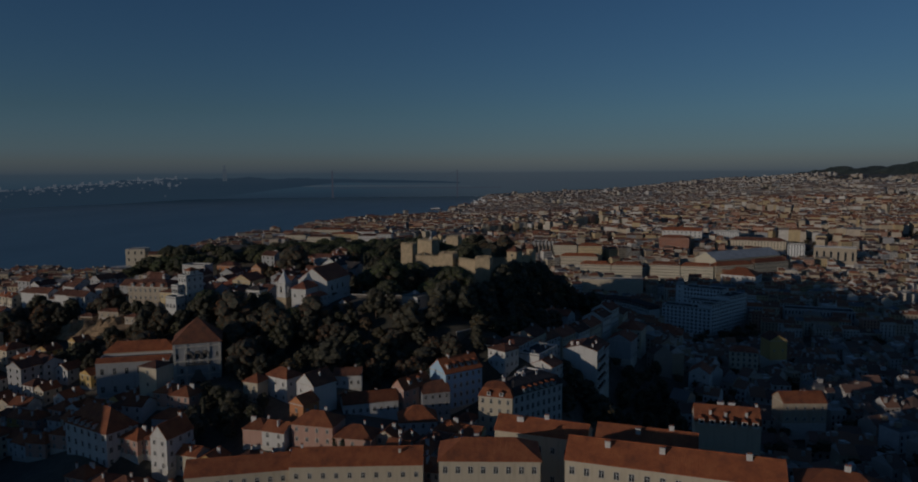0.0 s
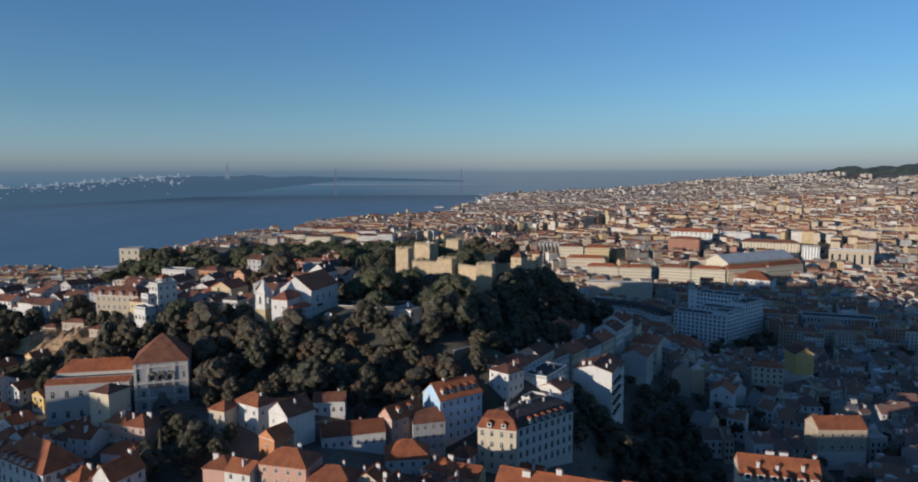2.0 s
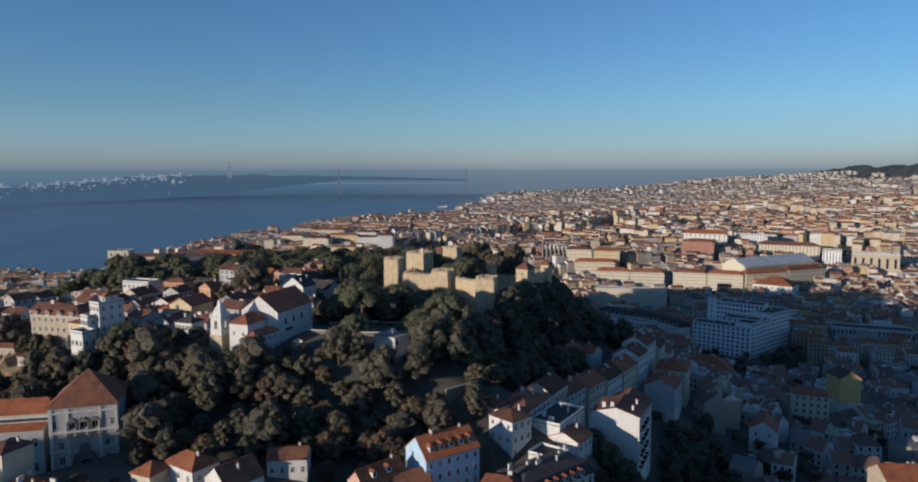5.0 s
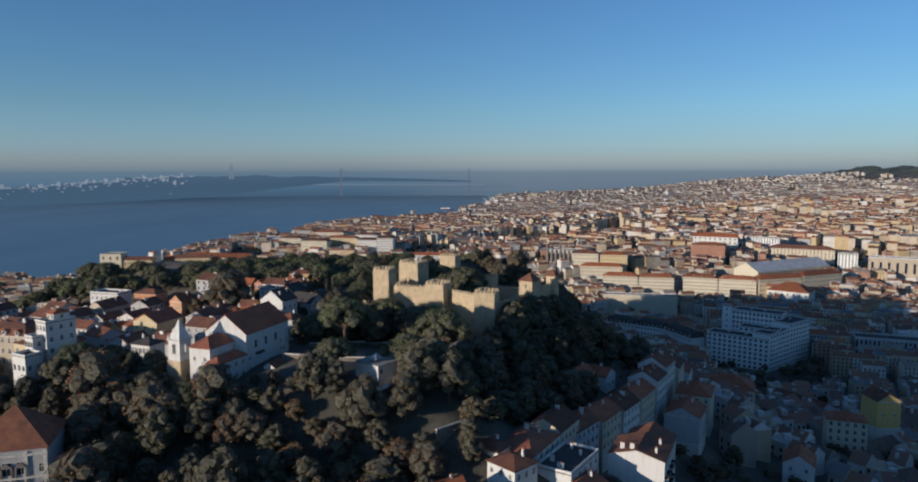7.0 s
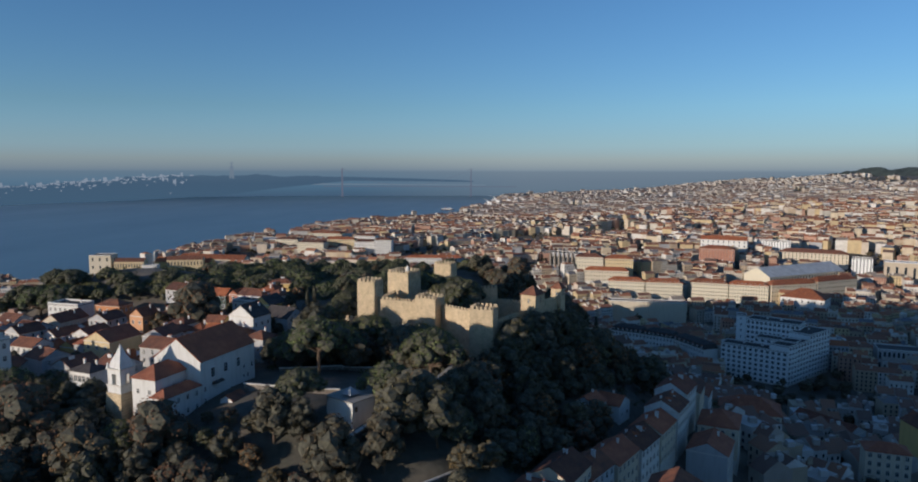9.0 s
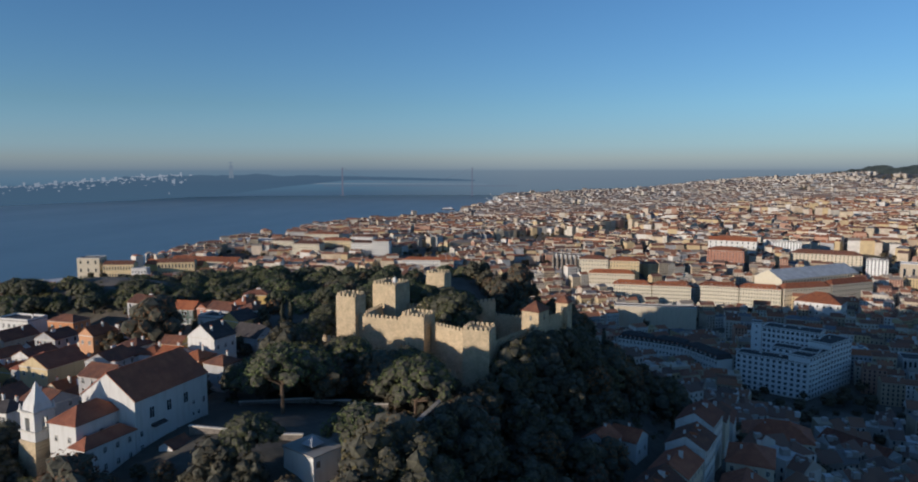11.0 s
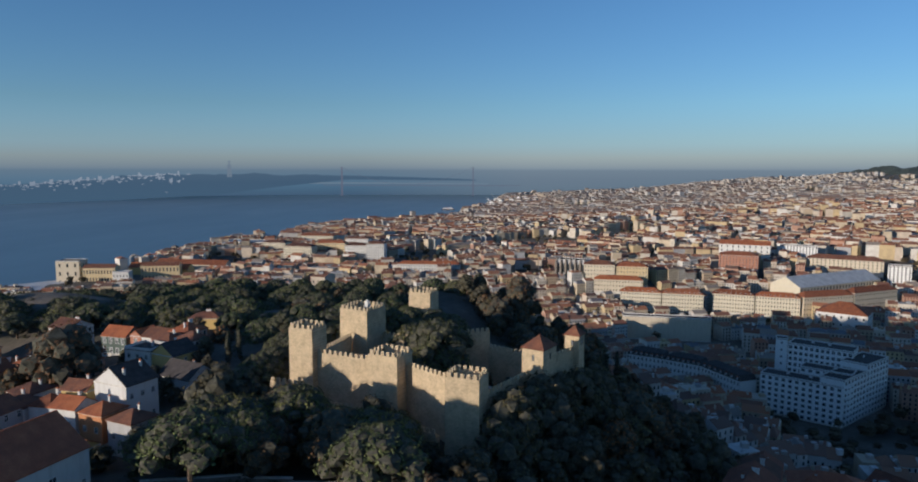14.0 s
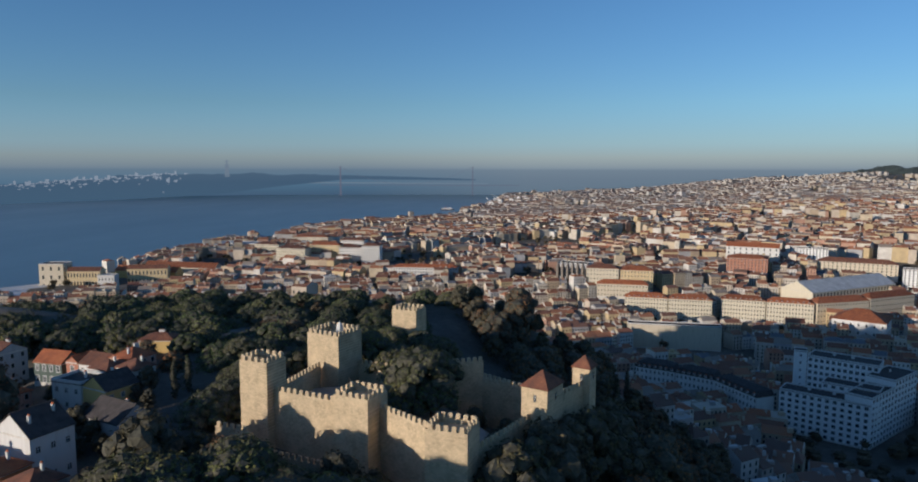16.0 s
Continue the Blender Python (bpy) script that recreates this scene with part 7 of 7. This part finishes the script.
def terrace_house(g, r, bx, by, z, rot, w, d, h, windows, pitch=(0.32, 0.55)):
    ca, sa = math.cos(rot), math.sin(rot)

    def P(u, v, q):
        return (bx + u * ca - v * sa, by + u * sa + v * ca, z + q)

    a, b = w / 2, d / 2
    n = len(g.v)
    g.v.extend([P(-a, -b, -7), P(a, -b, -7), P(a, b, -7), P(-a, b, -7), P(-a, -b, h), P(a, -b, h), P(a, b, h), P(-a, b, h)])
    g.f.extend([(n, n + 1, n + 5, n + 4), (n + 1, n + 2, n + 6, n + 5), (n + 2, n + 3, n + 7, n + 6), (n + 3, n, n + 4, n + 7)])
    g.m.extend([0] * 4)
    k = r.random()
    if k < 0.10:
        g.f.append((n + 4, n + 5, n + 6, n + 7))
        g.m.append(0)
        c = P(a * 0.3, 0, h)
        g.box(c[0] - 1.5, c[0] + 1.5, c[1] - 1.5, c[1] + 1.5, c[2], c[2] + 2.2, 0)
    else:
        o, rise = 0.35, b * r.uniform(*pitch)
        q = a if k < 0.8 else max(a - b, 0.2)
        n = len(g.v)
        g.v.extend([P(-a, -b - o, h - 0.15), P(a, -b - o, h - 0.15), P(a, b + o, h - 0.15), P(-a, b + o, h - 0.15), P(-q, 0, h + rise), P(q, 0, h + rise)])
        g.f.extend([(n, n + 1, n + 5, n + 4), (n + 2, n + 3, n + 4, n + 5), (n + 1, n + 2, n + 5), (n + 3, n, n + 4)])
        end = 1 if k >= 0.8 else 0
        g.m.extend([1, 1, end, end])
        for _ in range(r.choice((0, 1, 1, 2, 3)) if by < 2200 else 0):
            c = P(a * r.uniform(-0.85, 0.85), b * r.uniform(-0.7, 0.5), h + rise * 0.45)
            e, f = r.choice(((0.7, 0.4), (0.5, 0.5), (1.3, 1.1), (0.9, 0.5)))
            g.box(c[0] - e, c[0] + e, c[1] - f, c[1] + f, c[2], c[2] + r.uniform(1.6, 2.8), 0)
    if windows:
        rows, cols = int(h / 3.1), max(2, int(w / 2.7))
        sgn = 1 if ca > 0 else -1
        for i in range(rows):
            for j in range(cols):
                u, q, m = (j + 0.5) / cols * w - a, i * 3.1 + 0.9, -sgn * (b + 0.06)
                g.poly([P(u - 0.5, m, q), P(u + 0.5, m, q), P(u + 0.5, m, q + 1.7), P(u - 0.5, m, q + 1.7)], 2)


def quarter(poly, spacing, heading, near_to, keep, seed, kinds, pad=4.0, joined=None):
    r = random.Random(seed)
    xs, ys = [p[0] for p in poly], [p[1] for p in poly]
    ca, sa = math.cos(math.radians(heading)), math.sin(math.radians(heading))
    cx, cy = sum(xs) / len(xs), sum(ys) / len(ys)
    n = int(max(max(xs) - min(xs), max(ys) - min(ys)) / spacing) + 2
    for j in range(-n, n + 1):
        for i in range(-n, n + 1):
            u, v = i * spacing * 0.98 + r.uniform(-1, 1), j * spacing * (1.0 if j % 2 else 1.28) + r.uniform(-1, 1)
            x, y = cx + u * ca - v * sa, cy + u * sa + v * ca
            if r.random() > keep or not inside(poly, x, y) or not free_of_houses(x, y, pad) or at(x, y) < 4:
                continue
            if any(inside(w, x, y) for w in WOODS) or inside(CASTLE_PLAN, x, y):
                continue
            if joined:
                terrace_house(joined, r, x, y, at(x, y), math.radians(heading + r.choice((0, 0, 90)) + r.uniform(-9, 9)), r.uniform(8, 14), r.uniform(8, 11), r.uniform(6, 11), True)
                BLOCKED.append((Matrix.Translation((-x, -y, 0)), 6, 6, Vector((x, y)), 8))
                continue
            set_house(r.choice(kinds), x, y, heading + r.choice((0, 0, 90, -90, 180)) + r.uniform(-9, 9), y < near_to)


quarter([(-240, 372), (-150, 376), (-108, 372), (-76, 385), (-70, 440), (-100, 490), (-215, 488), (-290, 440)], 9.8, -20, 430, 0.95, 1, [4, 10, 8, 6, 10, 9, 4, 8, 5, 10], 3.6)
quarter([(-235, 300), (-165, 283), (-158, 304), (-200, 320), (-172, 358), (-240, 372), (-290, 400)], 9.0, -25, 300, 0.32, 6, [0, 6, 9, 10, 6, 4], 3.4)
quarter([(-170, 250), (-118, 215), (-30, 195), (-6, 200), (60, 186), (70, 230), (40, 264), (-20, 266), (-56, 248), (-100, 262), (-150, 278), (-215, 300)], 7.9, -18, 300, 0.98, 2, [0, 5, 6, 9, 10, 9, 10, 5], 2.8)
quarter([(-130, 165), (-80, 165), (-12, 200), (-60, 215), (-150, 215)], 8.8, 8, 300, 0.97, 12, [0, 1, 9, 5, 9], 3.2)
WEST = Geo()
quarter([(-300, 400), (-215, 215), (-150, 215), (-170, 270), (-200, 318), (-240, 372), (-290, 430)], 11.0, -30, 250, 0.95, 3, [0, 1, 2, 4, 5, 8, 9, 10, 2, 8])


quarter([(-430, 400), (-300, 440), (-232, 500), (-236, 590), (-330, 650), (-480, 560)], 11.5, -14, 250, 0.93, 9, [0], joined=WEST)
tagged(new("western_houses", WEST.mesh("western_houses", CITY_WALL, CITY_ROOF, GLASS)), "crowded small houses with clay roofs down the far slope", "buildings", kind="stuff")


# small garden trees between the hilltop houses
rng = random.Random(33)
for i in range(150):
    x, y = rng.uniform(-230, -75), rng.uniform(372, 490)
    if free_of_houses(x, y, 0.8) and at(x, y) > 80 and not any(abs(x - a) + abs(y - b) < 5 for a, b in TREES):
        plant(ROUNDS if i % 5 else AUTUMN, i, x, y, scale=rng.uniform(0.55, 0.85))

# ---- the city beyond: terraces of houses round street blocks, out to the skyline ----
def city(name, label, districts, y0, y1, width, deep, seed, windows, runs=(38, 75), heights=(11, 18), jumble=0.0, mats=(CITY_WALL, CITY_ROOF), pitch=(0.32, 0.55)):
    r = random.Random(seed)
    g = Geo()
    for k, (dx, dy, turn) in enumerate(districts):
        ca, sa = math.cos(turn), math.sin(turn)
        reach = 330 if y0 < 2000 else 480
        v = -reach
        while v < reach:
            street = r.uniform(7, 11)
            u = -reach
            while u < reach:
                run = r.uniform(*runs)
                twist = turn + r.uniform(-jumble, jumble)
                for row in (0, 1):
                    q = u
                    base = r.uniform(*heights)
                    while q < u + run:
                        w = min(r.uniform(0.7, 1.35) * width * (2.6 if r.random() < 0.06 and y0 > 1000 else 1.0), u + run - q + 0.1)
                        pu, pv = q + w / 2, v + deep / 2 + row * (deep + r.uniform(2, 5))
                        q += w
                        bx, by = dx + pu * ca - pv * sa, dy + pu * sa + pv * ca
                        if w < 4 or not y0 <= by < y1 or abs(bx - 40) > 0.74 * (by + 60):
                            continue
                        if min(range(len(districts)), key=lambda e: (districts[e][0] - bx) ** 2 + (districts[e][1] - by) ** 2) != k:
                            continue
                        if bx - np.interp(by, SHORE_Y, SHORE_X) < 30 or inside(SQUARE, bx, by) or inside(PLAZA, bx, by) or (by > 3500 and bx > 2000) or (by < 760 and (inside(TAKEN, bx, by) or any(inside(q_, bx, by) for q_ in WOODS))):
                            continue
                        if (by < 1700 and not free_of_houses(bx, by, 8 if by < 1050 else 5)) or inside(ROSSIO, bx, by) or inside(YARD, bx, by) or (by > 1150 and noise.noise((bx / 150, by / 150, 3.3)) > 0.31) or r.random() < 0.05:
                            continue
                        tall = r.uniform(6, 16) if r.random() < 0.008 and by > 1500 else 0
                        terrace_house(g, r, bx, by, at(bx, by), twist, w, deep * r.uniform(0.9, 1.1), base + r.uniform(-2.2, 2.2) + tall, windows, pitch)
                u += run + r.uniform(6, 10)
            v += 2 * deep + 5 + street
    tagged(new(name, g.mesh(name, *mats, GLASS)), label, "buildings", kind="stuff")


TAKEN = [(-560, 330), (-320, 440), (-250, 505), (-240, 590), (-100, 625), (60, 640), (118, 570), (104, 470), (62, 412), (58, 350), (88, 330), (92, 150), (0, 150), (-560, 150)]
PLAZA = [(138, 838), (240, 815), (252, 888), (138, 900)]
YARD = [(172, 610), (240, 598), (292, 655), (288, 700), (243, 664), (194, 694)]
ROSSIO = [(150, 965), (250, 945), (350, 935), (352, 985), (250, 1005), (160, 1018)]
SQUARE = [(-700, 1150), (-640, 1062), (-510, 1070), (-420, 1120), (-400, 1240), (-400, 1300), (-560, 1330), (-640, 1240)]
r = random.Random(8)
OLD = [(-380, 480, -0.5), (250, 480, 0.2), (-250, 760, -0.15), (60, 800, 0.28), (330, 700, -0.3), (550, 760, 0.5), (-420, 1000, 0.2), (-120, 1020, 0.30), (150, 1080, 0.28), (420, 1050, -0.32), (750, 1000, 0.1)]
HILL = [(x + r.uniform(-90, 90), y + r.uniform(-80, 80), r.uniform(-0.75, 0.75)) for y in range(1250, 2400, 300) for x in range(-700, 1800, 320)]
FAR = [(x + r.uniform(-150, 150), y + r.uniform(-120, 120), r.uniform(-0.8, 0.8)) for y in range(2350, 4700, 480) for x in range(-400, 3600, 520)]
VALLEY = [(-380, 480, -0.5), (-480, 620, 0.2), (170, 500, 0.35), (300, 460, -0.2), (380, 570, 0.4), (230, 600, -0.35), (240, 330, 0.2), (330, 400, -0.3), (210, 230, 0.1), (100, 400, -0.95), (130, 260, 0.3), (150, 330, -0.2)]
city("valley_houses", "jumble of small shaded valley houses with old roofs", VALLEY, 190, 640, 9.0, 11.0, 70, True, (16, 40), (6.5, 12.0), 0.35, (VALLEY_WALL, VALLEY_ROOF), (0.55, 0.8))
city("old_town_blocks", "dense old town of cream fronts and clay roofs", OLD, 640, 1180, 12.5, 12, 71, True, (26, 62), (12, 20), 0.16)
city("hill_town_blocks", "packed pale houses with clay roofs on the next hill", HILL, 1180, 2300, 16, 13, 72, False, (22, 64), (11, 21), 0.30)
city("distant_city_blocks", "pale sunlit city spreading to the skyline", FAR, 2300, 4600, 21, 15, 73, False, (30, 90), (8, 17), 0.4, (FAR_WALL, FAR_ROOF))

# dark garden trees among the valley roofs
g = Geo()
rng = random.Random(15)
for i in range(1500):
    x, y = rng.uniform(70, 430), rng.uniform(200, 700)
    if not inside(YARD, x, y) and (y > 640 or noise.noise((x / 45, y / 45, 7.7)) < 0.05) or x < 60 + 0.25 * max(0, y - 330) or not free_of_houses(x, y, 2) or x > 0.6 * y + 60:
        continue
    s = rng.uniform(2.4, 4.6)
    z = at(x, y) + rng.uniform(4, 8)
    core(g, (x, y, z), s, 0.9)
    blob_tufts(g, (x, y, z), s, 60, 0.55, rng, 0.95, -0.6)
tagged(new("valley_trees", g.mesh("valley_trees", LEAF)), "dark evergreen garden trees between valley houses", "trees", kind="stuff")

# street trees and parks among the far roofs
g = Geo()
rng = random.Random(5)
for i in range(6500):
    y = rng.uniform(650, 3900)
    x = rng.uniform(-0.5 * y, 0.75 * y)
    if x - np.interp(y, SHORE_Y, SHORE_X) < 60 or (y > 1100 and noise.noise((x / 150, y / 150, 3.3)) < 0.29) or (y < 1100 and rng.random() < 0.92) or not free_of_houses(x, y, 3):
        continue
    s = rng.uniform(3, 6)
    core(g, (x, y, at(x, y) + 6), s * 1.1, 0.9)
    blob_tufts(g, (x, y, at(x, y) + 6), s, 14, 1.5, rng, 0.9, -0.4)
for i in range(420):
    a, q = rng.uniform(0, 6.283), math.sqrt(rng.random())
    x, y = 900 + 150 * q * math.cos(a), 1750 + 60 * q * math.sin(a)
    core(g, (x, y, at(x, y) + 12), 7, 0.9)
    blob_tufts(g, (x, y, at(x, y) + 12), 7, 14, 1.8, rng, 0.9, -0.2)
for i in range(50):
    x, y = 166 + i * 3.6 + rng.uniform(-1, 1), 1016 - i * 0.9
    core(g, (x, y - 14, 15), 3.6, 0.9)
    blob_tufts(g, (x, y - 14, 15), 3.4, 40, 0.8, rng, 0.9, -0.4)
tagged(new("far_trees", g.mesh("far_trees", LEAF)), "dark clumps of far street and park trees", "trees", kind="stuff")
